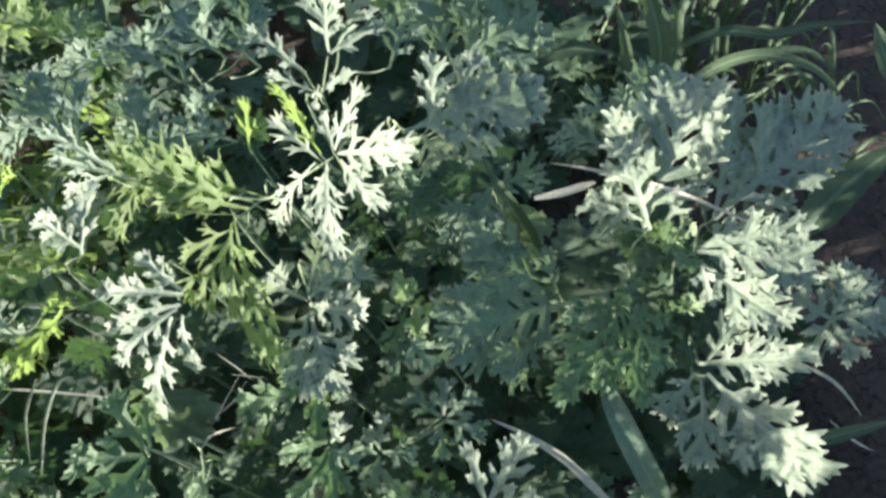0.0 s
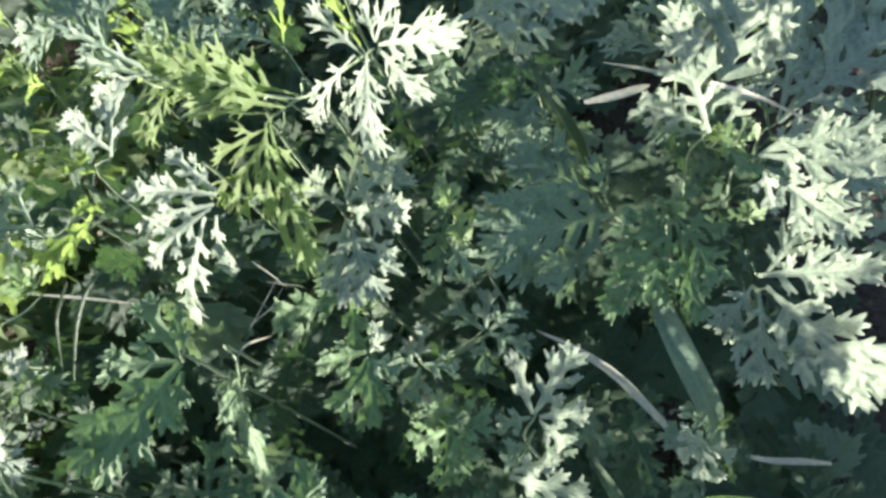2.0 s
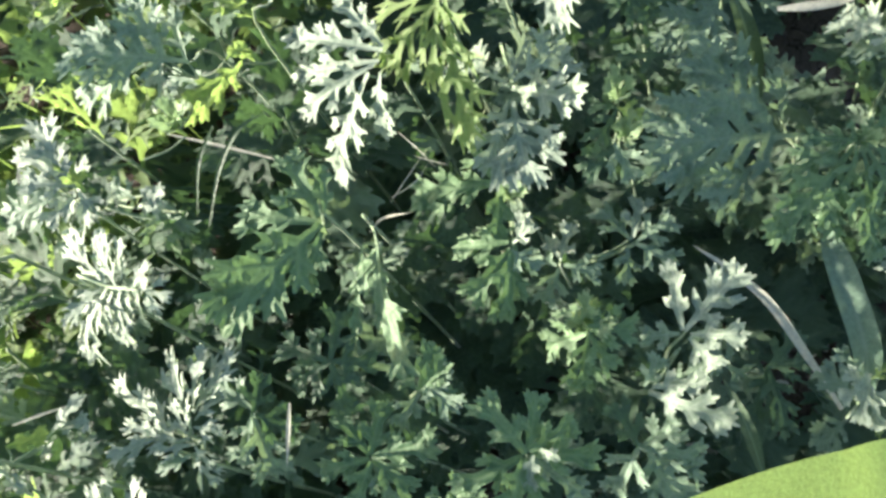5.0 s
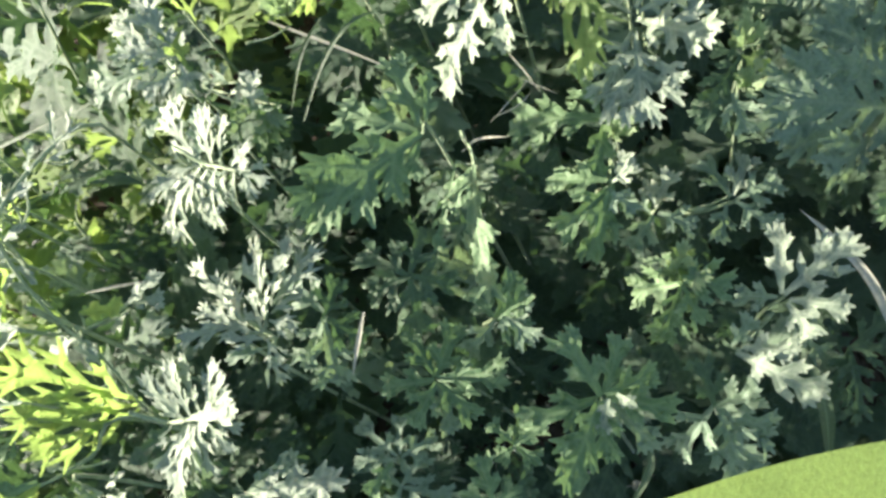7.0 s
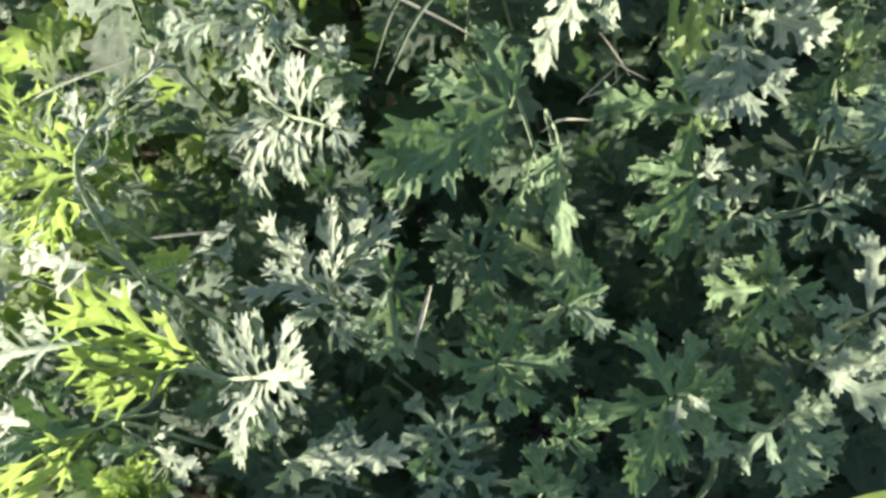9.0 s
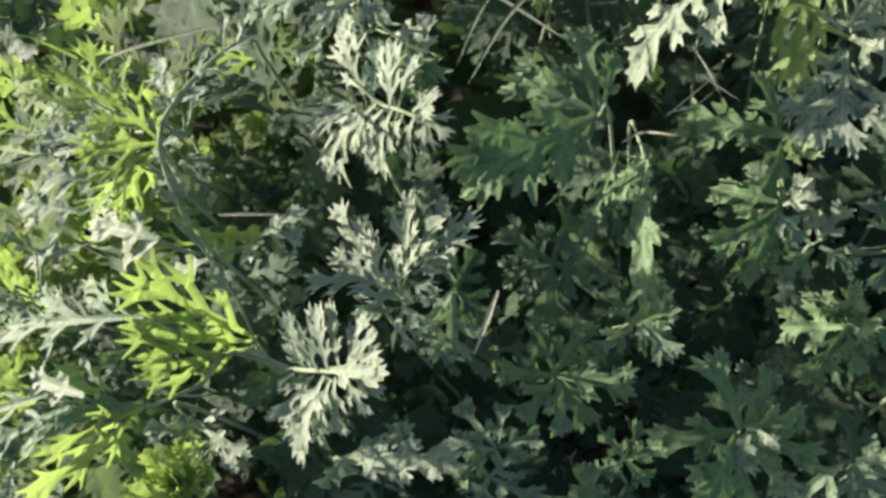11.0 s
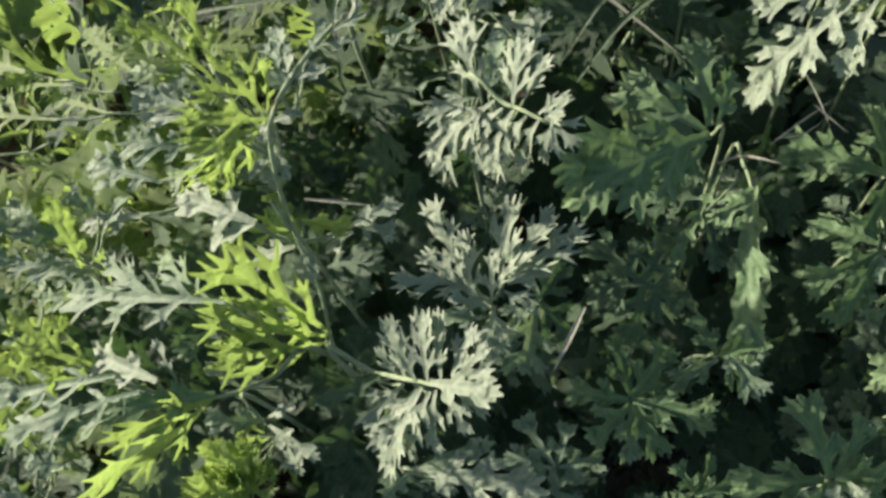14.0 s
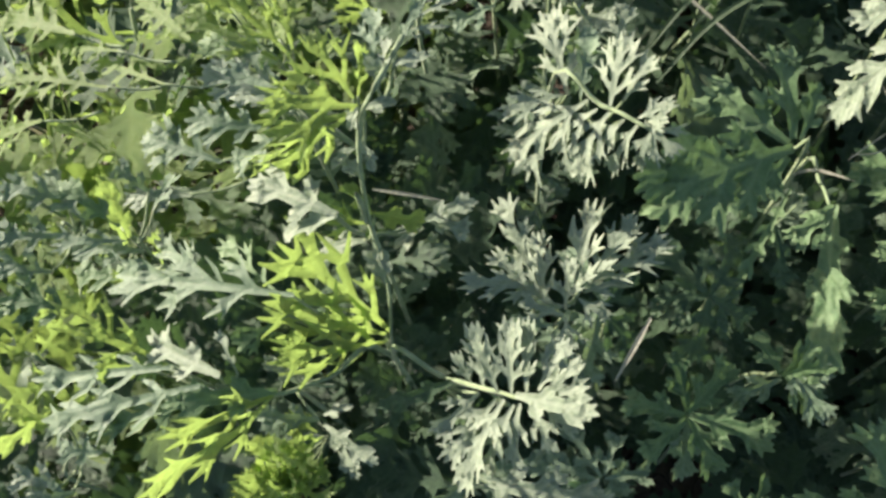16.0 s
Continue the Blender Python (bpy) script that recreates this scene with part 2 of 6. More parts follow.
def leaf_sheet(length, width, kind, arch, seed, cell=0.018, relief=1.0, drawn=None):
    """A deeply cut leaf along +x from (0,0,0) to (length,0,0), arched downwards by so many degrees; drawn: its length in metres, where it is scaled later."""
    rng = random.Random(seed)
    w = width / length
    rows, gap = skeleton(rng, kind, w, drawn or length)
    top = max(np.abs(rows[:, 1]).max(), np.abs(rows[:, 3]).max()) + 0.03
    xs, ys = np.arange(-0.02, 1.05, cell), np.arange(-top, top + cell, cell)
    gx, gy = np.meshgrid(xs, ys, indexing="ij")
    q = np.stack((gx.ravel(), gy.ravel()), 1)[:, None, :]
    a, ab = rows[None, :, 0:2], rows[None, :, 2:4] - rows[None, :, 0:2]
    t = np.clip(((q - a) * ab).sum(2) / np.maximum((ab * ab).sum(2), 1e-9), 0, 1)
    axis = np.linalg.norm(q - a - ab * t[:, :, None], axis=2)
    dist = axis - (rows[None, :, 4] + (rows[None, :, 5] - rows[None, :, 4]) * t)
    k = 0.0003 / (drawn or length)
    low = dist.min(1)
    d = low - k * np.log(np.exp(-(dist - low[:, None]) / k).sum(1))
    number = rows[dist.argmin(1), 6].astype(int)
    # each finger of a lobe curls its own way
    curls = np.array([0.0 if i < 3 else rng.uniform(-0.22, 0.12) for i in range(len(rows))])
    reach = np.linalg.norm(ab[0], axis=1)
    best = dist.argmin(1)
    curl = (curls * reach)[best] * t[np.arange(len(best)), best] ** 1.5
    axis = axis.min(1)
    nx, ny = gx.shape
    d = d.reshape(nx, ny)
    ins = d < 0
    idx = np.arange(nx * ny).reshape(nx, ny)

    def cut(i0, i1):
        d0, d1 = d.ravel()[i0], d.ravel()[i1]
        s = (d0 / np.where(np.abs(d0 - d1) < 1e-9, 1e-9, d0 - d1)).clip(0.02, 0.98)
        return [v[i0] + (v[i1] - v[i0]) * s for v in (gx.ravel(), gy.ravel(), axis, curl)]

    ha, hb, va, vb = idx[:-1].ravel(), idx[1:].ravel(), idx[:, :-1].ravel(), idx[:, 1:].ravel()
    h, v = cut(ha, hb), cut(va, vb)
    px, py, pa, pc = (np.concatenate(z) for z in zip((gx.ravel(), gy.ravel(), axis, curl), h, v))
    num = np.concatenate((number, number[ha], number[va]))
    H = nx * ny + np.arange(len(ha)).reshape(nx - 1, ny)
    V = nx * ny + len(ha) + np.arange(len(va)).reshape(nx, ny - 1)
    ring = (idx[:-1, :-1], H[:, :-1], idx[1:, :-1], V[1:, :], idx[1:, 1:], H[:, 1:], idx[:-1, 1:], V[:-1, :])
    code = ins[:-1, :-1] * 1 + ins[1:, :-1] * 2 + ins[1:, 1:] * 4 + ins[:-1, 1:] * 8
    tris = []
    for c in range(1, 16):
        here = code == c
        if not here.any():
            continue
        bits = [(c >> b) & 1 for b in range(4)]
        walkway = []
        for b in range(4):
            if bits[b]:
                walkway.append(ring[2 * b][here])
            if bits[b] != bits[(b + 1) % 4]:
                walkway.append(ring[2 * b + 1][here])
        for j in range(1, len(walkway) - 1):
            tris.append(np.stack((walkway[0], walkway[j], walkway[j + 1]), 1))
    F = np.concatenate(tris)
    keep, F = np.unique(F, return_inverse=True)
    F = F.reshape(-1, 3)
    x, y, ax, num = px[keep], py[keep], pa[keep], num[keep]
    # lobes tilt a little, each its own way; the blade is hollow along its ribs and waves
    tilt = np.array([0.0] + [rng.uniform(-0.24, 0.20) for n in range(14)])
    keel = rng.uniform(-0.04, 0.20)
    ay = np.abs(y)
    o1, o2 = rng.uniform(0, 6), rng.uniform(0, 6)
    z = pc[keep] * relief + tilt[num] * relief * ay * np.clip(ay / (0.3 * w), 0, 1) + 0.22 * relief * ax + keel * relief * ay + 0.012 * relief * np.sin(x * 9 + o1) * np.cos(y * 8 + o2) + 0.10 * y * y / max(w, 0.1)
    u = 0.5 + np.clip(ax / gap, 0, 0.5)
    total = radians(arch)
    if abs(total) > 1e-3:
        r = 1 / total
        th = x / r
        x, z = (r + z) * np.sin(th), (r + z) * np.cos(th) - r
        c, s_ = math.cos(total / 2), math.sin(total / 2)
        x, z = x * c - z * s_, x * s_ + z * c
    inner = np.concatenate((-d.ravel(), np.zeros(len(ha) + len(va))))[keep] * (drawn or length)
    return LeafSheet(np.stack((x, y, z), 1) * length, F, u, np.clip(inner / 0.0016, 0, 1))


def chord(arch):
    h = radians(abs(arch)) / 2
    return math.sin(h) / h if h > 1e-3 else 1.0


def along(base, tip, face):
    """The turn that lays +x on the way from base to tip, with +z towards face."""
    x = (Vector(tip) - Vector(base)).normalized()
    z = Vector(face)
    z = (z - x * z.dot(x)).normalized()
    y = z.cross(x)
    m = Matrix((x, y, z)).transposed().to_4x4()
    m.translation = Vector(base)
    return m


def tube(points, r0, r1, sides=6, steps=5):
    """A round tapering stalk through the points."""
    pts = [Vector(p) for p in points]
    line = []
    for i in range(len(pts) - 1):
        a, b = pts[i], pts[i + 1]
        ta = (b - (pts[i - 1] if i else a)) * (0.5 if i else 1.0)
        tb = ((pts[i + 2] if i + 2 < len(pts) else b) - a) * (0.5 if i + 2 < len(pts) else 1.0)
        for k in range(steps):
            q = k / steps
            line.append(a * (2 * q**3 - 3 * q**2 + 1) + ta * (q**3 - 2 * q**2 + q) + b * (3 * q**2 - 2 * q**3) + tb * (q**3 - q**2))
    line.append(pts[-1])
    v, f = [], []
    for i, p in enumerate(line):
        d = (line[min(i + 1, len(line) - 1)] - line[max(i - 1, 0)]).normalized()
        e = d.orthogonal().normalized()
        g = d.cross(e)
        r = r0 + (r1 - r0) * i / (len(line) - 1)
        for k in range(sides):
            a = 2 * math.pi * k / sides
            v.append(p + (e * math.cos(a) + g * math.sin(a)) * r)
    for i in range(len(line) - 1):
        for k in range(sides):
            k2 = (k + 1) % sides
            f.append((i * sides + k, i * sides + k2, (i + 1) * sides + k2, (i + 1) * sides + k))
    f.append(tuple(range(sides - 1, -1, -1)))
    f.append(tuple(range((len(line) - 1) * sides, len(line) * sides)))
    return [tuple(p) for p in v], f


def solid(name, v, f, material, smooth=True):
    me = bpy.data.meshes.new(name)
    me.from_pydata(v, [], f)
    me.polygons.foreach_set("use_smooth", [smooth] * len(me.polygons))
    me.materials.append(material)
    return me


def part(name, me, parent, m=None, label=""):
    ob = new(name, me)
    ob.parent = parent
    if m is not None:
        ob.matrix_basis = m
    return tagged(ob, label) if label else ob


def library(cell):
    lib = {}
    for kind, mats in (("broad", (SHADE_GREEN, SAGE, YOUNG)), ("cut", (SHADE_GREEN, SAGE, YOUNG)), ("fine", (SHADE_GREEN, YOUNG, YOUNG)), ("bud", (YOUNG,))):
        for mat in mats:
            lib[kind, mat.name] = [leaf_sheet(1 / chord(a), wd, kind, a, 900 + 13 * i + int(a), cell, 1.2, {"broad": 0.075, "cut": 0.065, "fine": 0.05, "bud": 0.03}[kind]).mesh("leaf", mat)
                                   for i, (a, wd) in enumerate(((15, 0.85), (35, 0.75), (60, 0.8)))]
    return lib


LIB = library(0.032)


COUNT = [0]
PLANTS, CANOPY, PALE = [], [], []
CAM_SIDE = Vector((0.12, -0.42, 0.90))


class Plant:
    """A mugwort shoot rooted in the ground: a stem through its points and leaves on it."""

    def __init__(self, label, root, *way, r=0.0017):
        self.root = Vector((root[0], root[1], 0.0))
        self.ob = tagged(new("mugwort_plant"), label, "plant", "mugwort patch")
        self.ob.location = self.root
        pts = [Vector((0, 0, -0.01))] + [Vector(p) - self.root for p in way]
        self.way = [Vector(p) for p in way]
        v, f = tube(pts, r, r * 0.5)
        part("stem", solid("stem", v, f, STEM), self.ob)
        self.top = pts[1]
        PLANTS.append(self)

    def leaf(self, base, tip, width, kind="cut", material=None, arch=25, face=None, label=""):
        COUNT[0] += 1
        base, tip = Vector(base), Vector(tip)
        n = CAM_SIDE if face is None else Vector(face)
        size = (tip - base).length
        if size > 0.03:
            CANOPY.extend((p.x, p.y, p.z) for p in (base.lerp(tip, 0.3), base.lerp(tip, 0.6), base.lerp(tip, 0.9)))
            if material in (None, SILVER):
                PALE.append(tuple(base.lerp(tip, 0.6)))
        me = leaf_sheet(size / chord(arch), width, kind, arch, COUNT[0] * 7 + 3, min(0.034, max(0.014, 0.0010 / size)), 1.3).mesh("leaf", material or SILVER)
        m = along(base, tip, n)
        m.translation = base - self.root
        part("leaf", me, self.ob, m, label)
        near = min(self.way, key=lambda p: (p - base).length)
        if (near - base).length > 0.008:
            way = near - base + Vector((0.0, 0.0, -0.02))
            end = base + way * min(1.0, 0.035 / way.length)
            v, f = tube([end - self.root, (base + end) / 2 + Vector((0, 0, -0.004)) - self.root, base - self.root], 0.0009, 0.0007, 5, 3)
            part("leaf_stalk", solid("leaf_stalk", v, f, STEM), self.ob)
        return self

    def bud(self, at, size, n=6, material=None, lean=(0, 0, 1)):
        """A tuft of small young leaves round a growing tip."""
        rng = random.Random(COUNT[0] + 11)
        at = Vector(at)
        for k in range(n):
            a = k * 2.4 + rng.uniform(-.3, .3)
            e = radians(rng.uniform(25, 70))
            d = Vector((math.cos(a) * math.cos(e), math.sin(a) * math.cos(e), math.sin(e))) + Vector(lean) * 0.4
            d.normalize()
            self.leaf(at, at + d * size * rng.uniform(0.7, 1.15), size * 0.6, rng.choice(("fine", "star", "bud")), material or YOUNG, 15,
                      (-d.x * 0.5 + 0.1, -d.y * 0.5 - 0.2, 1.0))
        return self


def blade_mesh(points, width, material, fold=0.18, n=26, peak=0.35, blunt=0.1, twist=0.0, face=None):
    """A long grass blade along a curve, folded on its rib."""
    pts = [Vector(p) for p in points]
    line, cnt = [], len(pts) - 1
    for i in range(cnt):
        a, b = pts[i], pts[i + 1]
        ta = (b - pts[i - 1]) * 0.5 if i else (b - a)
        tb = (pts[i + 2] - a) * 0.5 if i + 2 <= cnt else (b - a)
        for k in range(max(3, n // cnt)):
            q = k / max(3, n // cnt)
            line.append(a * (2 * q**3 - 3 * q**2 + 1) + ta * (q**3 - 2 * q**2 + q) + b * (3 * q**2 - 2 * q**3) + tb * (q**3 - q**2))
    line.append(pts[-1])
    sh, m = Sheet(), len(line) - 1
    up = Vector(face) if face else Vector((0.1, -0.35, 0.93))
    for i, p in enumerate(line):
        s = i / m
        d = (line[min(i + 1, m)] - line[max(i - 1, 0)]).normalized()
        side = d.cross(up).normalized()
        nn = side.cross(d)
        a = twist * s
        side, nn = side * math.cos(a) + nn * math.sin(a), nn * math.cos(a) - side * math.sin(a)
        w = width * ((0.45 + 0.55 * min(1, s / peak)) if s < peak else max(0.02, (1 - ((s - peak) / (1 - peak)) ** (2.2 if blunt < 0.5 else 6))))
        for q in (-1, -0.5, 0, 0.5, 1):
            sh.p.append(tuple(p + side * (w / 2 * q) + nn * (fold * w * abs(q) - 0.08 * fold * w * (1 if abs(q) == 0.5 else 0))))
            sh.u.append(0.5 + q / 2)
    for i in range(m):
        for k in range(4):
            b = 5 * i + k
            sh.f.append((b, b + 1, b + 6, b + 5))
    return sh.mesh("blade", material)


def grass(label, points, width, material=None, name="wild_grass", **kw):
    """One blade of grass as a thing of its own, its foot at the first point."""
    root = Vector(points[0])
    ob = new(name, blade_mesh([Vector(p) - root for p in points], width, material or GRASS, **kw))
    ob.location = root
    return tagged(ob, label, "grass")


# ---- ground ----
def ground_sheet():
    def steps(a, b, fine):
        near = list(np.arange(a, b + 1e-6, fine))
        low, high, g = [], [], fine
        x0, x1 = a, b
        while x1 < 400:
            g *= 1.5
            x0, x1 = x0 - g, x1 + g
            low.insert(0, x0)
            high.append(x1)
        return low + near + high
    xs, ys = steps(-1.5, 0.9, 0.02), steps(-0.8, 1.8, 0.02)
    v, f = [], []
    for y in ys:
        for x in xs:
            z = 0.012 * noise.noise((x * 6, y * 6, 0)) + 0.006 * noise.noise((x * 22, y * 22, 3)) + 0.003 * noise.noise((x * 60, y * 60, 7))
            v.append((x, y, z - 0.004))
    w = len(xs)
    for j in range(len(ys) - 1):
        for i in range(w - 1):
            a = j * w + i
            f.append((a, a + 1, a + w + 1, a + w))
    return solid("ground", v, f, SOIL)


tagged(new("ground", ground_sheet()), "dry cracked reddish brown soil", "soil", kind="structure")


# ---- the shoots that stand out, each at its place ----
p = Plant("tall mugwort shoot with narrow silvery star-shaped leaves", (-0.255, 0.405), (-0.275, 0.385, 0.370), (-0.235, 0.383, 0.400), (-0.168, 0.376, 0.453))
p.leaf((-0.163, 0.377, 0.455), (-0.099, 0.342, 0.496), 0.036, "star", SILVER, 10, (-0.32, -0.35, 0.88))
p.leaf((-0.167, 0.381, 0.455), (-0.138, 0.409, 0.493), 0.025, "star", SILVER, 10, (-0.32, -0.35, 0.88))
p.leaf((-0.163, 0.373, 0.453), (-0.125, 0.319, 0.462), 0.023, "star", SILVER, 20, (-0.32, -0.35, 0.88))
p.leaf((-0.173, 0.371, 0.452), (-0.171, 0.313, 0.415), 0.029, "star", SILVER, 35, (-0.32, -0.35, 0.88))
p.leaf((-0.178, 0.379, 0.455), (-0.209, 0.427, 0.488), 0.021, "star", YOUNG, 10, (0.86, 0.00, 0.50))
p.leaf((-0.181, 0.378, 0.453), (-0.212, 0.404, 0.474), 0.025, "star", SILVER, 15, (-0.32, -0.35, 0.88))
p.leaf((-0.183, 0.375, 0.450), (-0.233, 0.362, 0.390), 0.031, "fine", SILVER, 40, (0.05, -0.30, 0.95))
p.leaf((-0.168, 0.383, 0.455), (-0.171, 0.403, 0.474), 0.018, "star", SILVER, 12, (-0.32, -0.35, 0.88))
p.leaf((-0.171, 0.370, 0.450), (-0.205, 0.361, 0.400), 0.023, "fine", SILVER, 35, (0.05, -0.30, 0.95))
p = Plant("tall mugwort shoot with silver-grey cut leaves", (-0.194, 0.500), (-0.214, 0.480, 0.370), (-0.200, 0.481, 0.400), (-0.187, 0.496, 0.430))
p.leaf((-0.184, 0.499, 0.430), (-0.137, 0.520, 0.438), 0.033, "broad", SILVER, 12, (-0.32, -0.35, 0.88))
p.leaf((-0.187, 0.502, 0.430), (-0.184, 0.546, 0.462), 0.052, "cut", SILVER, 15, (-0.32, -0.35, 0.88))
p.leaf((-0.178, 0.505, 0.432), (-0.147, 0.540, 0.455), 0.038, "cut", SILVER, 15, (-0.32, -0.35, 0.88))
p.leaf((-0.211, 0.495, 0.415), (-0.253, 0.523, 0.450), 0.029, "cut", SILVER, 15, (-0.32, -0.35, 0.88))
p.leaf((-0.201, 0.480, 0.405), (-0.245, 0.496, 0.420), 0.019, "fine", SILVER, 20, (-0.32, -0.35, 0.88))
p.leaf((-0.198, 0.483, 0.405), (-0.167, 0.485, 0.420), 0.021, "broad", SILVER, 15, (-0.32, -0.35, 0.88))
p.leaf((-0.200, 0.485, 0.410), (-0.204, 0.467, 0.400), 0.019, "fine", SILVER, 25, (-0.32, -0.35, 0.88))
p = Plant("mugwort shoot with broad silver-green cut leaves", (-0.120, 0.461), (-0.140, 0.441, 0.380), (-0.117, 0.398, 0.448))
p.leaf((-0.118, 0.398, 0.446), (-0.012, 0.458, 0.405), 0.073, "cut", SILVER, 12, (-0.32, -0.35, 0.88))
p.leaf((-0.100, 0.406, 0.440), (-0.089, 0.447, 0.475), 0.035, "cut", SILVER, 18, (0.05, -0.30, 0.95))
p.leaf((-0.085, 0.421, 0.430), (-0.061, 0.476, 0.440), 0.036, "cut", SILVER, 18, (0.05, -0.30, 0.95))
p.leaf((-0.106, 0.398, 0.440), (-0.099, 0.399, 0.400), 0.043, "cut", SILVER, 22, (0.05, -0.30, 0.95))
p.leaf((-0.086, 0.418, 0.420), (-0.069, 0.405, 0.390), 0.037, "cut", SILVER, 22, (0.05, -0.30, 0.95))
p.leaf((-0.112, 0.404, 0.435), (-0.144, 0.396, 0.380), 0.036, "cut", SAGE, 25, (0.48, -0.20, 0.85))
p = Plant("mugwort shoot with grey-green cut leaves in shade", (-0.086, 0.612), (-0.106, 0.592, 0.300))
p.leaf((-0.106, 0.592, 0.300), (-0.015, 0.636, 0.310), 0.094, "broad", SAGE, 25, (0.47, -0.47, 0.75))
p.leaf((-0.088, 0.602, 0.303), (-0.071, 0.660, 0.334), 0.072, "broad", SAGE, 25, (0.47, -0.49, 0.74))
p.leaf((-0.106, 0.592, 0.300), (-0.133, 0.650, 0.339), 0.061, "cut", SAGE, 25, (0.47, -0.48, 0.74))
p.leaf((-0.076, 0.616, 0.309), (-0.034, 0.592, 0.288), 0.056, "broad", SHADE_GREEN, 25, (0.47, -0.46, 0.75))
p = Plant("low mugwort shoot with dusty green cut leaves", (-0.053, 0.477), (-0.073, 0.457, 0.277))
p.leaf((-0.073, 0.457, 0.277), (-0.161, 0.435, 0.311), 0.056, "cut", SHADE_GREEN, 25, (0.47, -0.36, 0.81))
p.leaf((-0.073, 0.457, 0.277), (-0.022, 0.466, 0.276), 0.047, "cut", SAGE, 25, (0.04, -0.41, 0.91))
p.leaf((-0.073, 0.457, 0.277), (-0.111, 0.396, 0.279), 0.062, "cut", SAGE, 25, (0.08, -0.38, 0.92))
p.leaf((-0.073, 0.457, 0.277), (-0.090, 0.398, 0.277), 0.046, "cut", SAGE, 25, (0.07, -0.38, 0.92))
p.leaf((-0.078, 0.457, 0.278), (-0.109, 0.455, 0.314), 0.041, "cut", SHADE_GREEN, 25, (0.47, -0.36, 0.80))
p.leaf((-0.156, 0.437, 0.312), (-0.123, 0.415, 0.293), 0.040, "cut", SHADE_GREEN, 25, (0.47, -0.35, 0.81))
p.leaf((-0.111, 0.396, 0.279), (-0.150, 0.389, 0.283), 0.050, "cut", SHADE_GREEN, 25, (0.46, -0.31, 0.83))
p = Plant("mugwort shoot with bright silvery finely cut leaves", (0.063, 0.386), (0.043, 0.366, 0.270), (0.057, 0.365, 0.330))
p.leaf((0.055, 0.368, 0.330), (0.113, 0.480, 0.374), 0.084, "cut", SILVER, 12, (-0.32, -0.35, 0.88))
p.leaf((0.058, 0.364, 0.332), (0.039, 0.469, 0.362), 0.049, "cut", SILVER, 18, (-0.32, -0.35, 0.88))
p.leaf((0.053, 0.374, 0.330), (0.007, 0.411, 0.312), 0.039, "cut", SILVER, 25, (-0.32, -0.35, 0.88))
p.leaf((0.069, 0.367, 0.330), (0.108, 0.411, 0.345), 0.037, "cut", SILVER, 18, (-0.32, -0.35, 0.88))
p.leaf((0.054, 0.366, 0.326), (0.015, 0.387, 0.305), 0.032, "cut", SAGE, 25, (0.48, -0.20, 0.85))
p.leaf((0.064, 0.360, 0.324), (0.092, 0.333, 0.312), 0.030, "cut", FRESH, 20, (0.45, -0.12, 0.88))
p.bud((0.075, 0.355, 0.322), 0.030, 6, SOFT)
# Silver leaves in shade, drawn in the duller sage colour.
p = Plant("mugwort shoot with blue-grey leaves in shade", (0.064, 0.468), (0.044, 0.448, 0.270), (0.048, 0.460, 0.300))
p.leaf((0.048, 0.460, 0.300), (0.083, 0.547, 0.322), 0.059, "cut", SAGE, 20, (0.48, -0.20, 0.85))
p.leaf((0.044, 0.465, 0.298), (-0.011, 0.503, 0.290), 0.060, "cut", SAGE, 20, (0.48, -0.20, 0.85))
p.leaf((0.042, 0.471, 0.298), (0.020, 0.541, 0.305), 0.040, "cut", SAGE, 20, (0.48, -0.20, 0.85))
p = Plant("mugwort shoot with wide silver-grey cut leaves", (0.123, 0.414), (0.103, 0.394, 0.250), (0.110, 0.376, 0.318))
p.leaf((0.111, 0.375, 0.320), (0.240, 0.482, 0.316), 0.084, "cut", SILVER, 12, (0.05, -0.30, 0.95))
p.leaf((0.110, 0.377, 0.320), (0.140, 0.480, 0.352), 0.049, "cut", SILVER, 18, (0.48, -0.20, 0.85))
p.leaf((0.116, 0.380, 0.318), (0.189, 0.485, 0.330), 0.049, "cut", SILVER, 18, (0.48, -0.20, 0.85))
p.leaf((0.120, 0.376, 0.316), (0.184, 0.402, 0.296), 0.037, "cut", SILVER, 25, (0.05, -0.30, 0.95))
p.leaf((0.105, 0.378, 0.310), (0.098, 0.439, 0.300), 0.027, "cut", SAGE, 20, (0.48, -0.20, 0.85))
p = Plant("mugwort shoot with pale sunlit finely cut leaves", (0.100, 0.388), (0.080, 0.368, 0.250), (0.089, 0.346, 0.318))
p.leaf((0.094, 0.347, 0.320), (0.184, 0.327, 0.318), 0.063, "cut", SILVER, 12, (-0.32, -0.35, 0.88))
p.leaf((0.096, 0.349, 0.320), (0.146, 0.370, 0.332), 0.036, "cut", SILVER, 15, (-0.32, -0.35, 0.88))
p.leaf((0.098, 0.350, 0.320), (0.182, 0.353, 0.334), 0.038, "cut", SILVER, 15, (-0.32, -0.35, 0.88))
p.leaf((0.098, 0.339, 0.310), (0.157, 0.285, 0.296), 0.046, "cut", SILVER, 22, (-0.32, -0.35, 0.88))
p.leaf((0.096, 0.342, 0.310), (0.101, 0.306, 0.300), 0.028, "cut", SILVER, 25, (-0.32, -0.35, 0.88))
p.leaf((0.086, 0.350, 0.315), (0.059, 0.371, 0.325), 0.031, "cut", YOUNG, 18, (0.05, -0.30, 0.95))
p.leaf((0.085, 0.347, 0.312), (0.044, 0.350, 0.300), 0.036, "cut", SHADE_GREEN, 20, (0.45, -0.12, 0.88))
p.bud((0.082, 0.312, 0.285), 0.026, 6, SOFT)
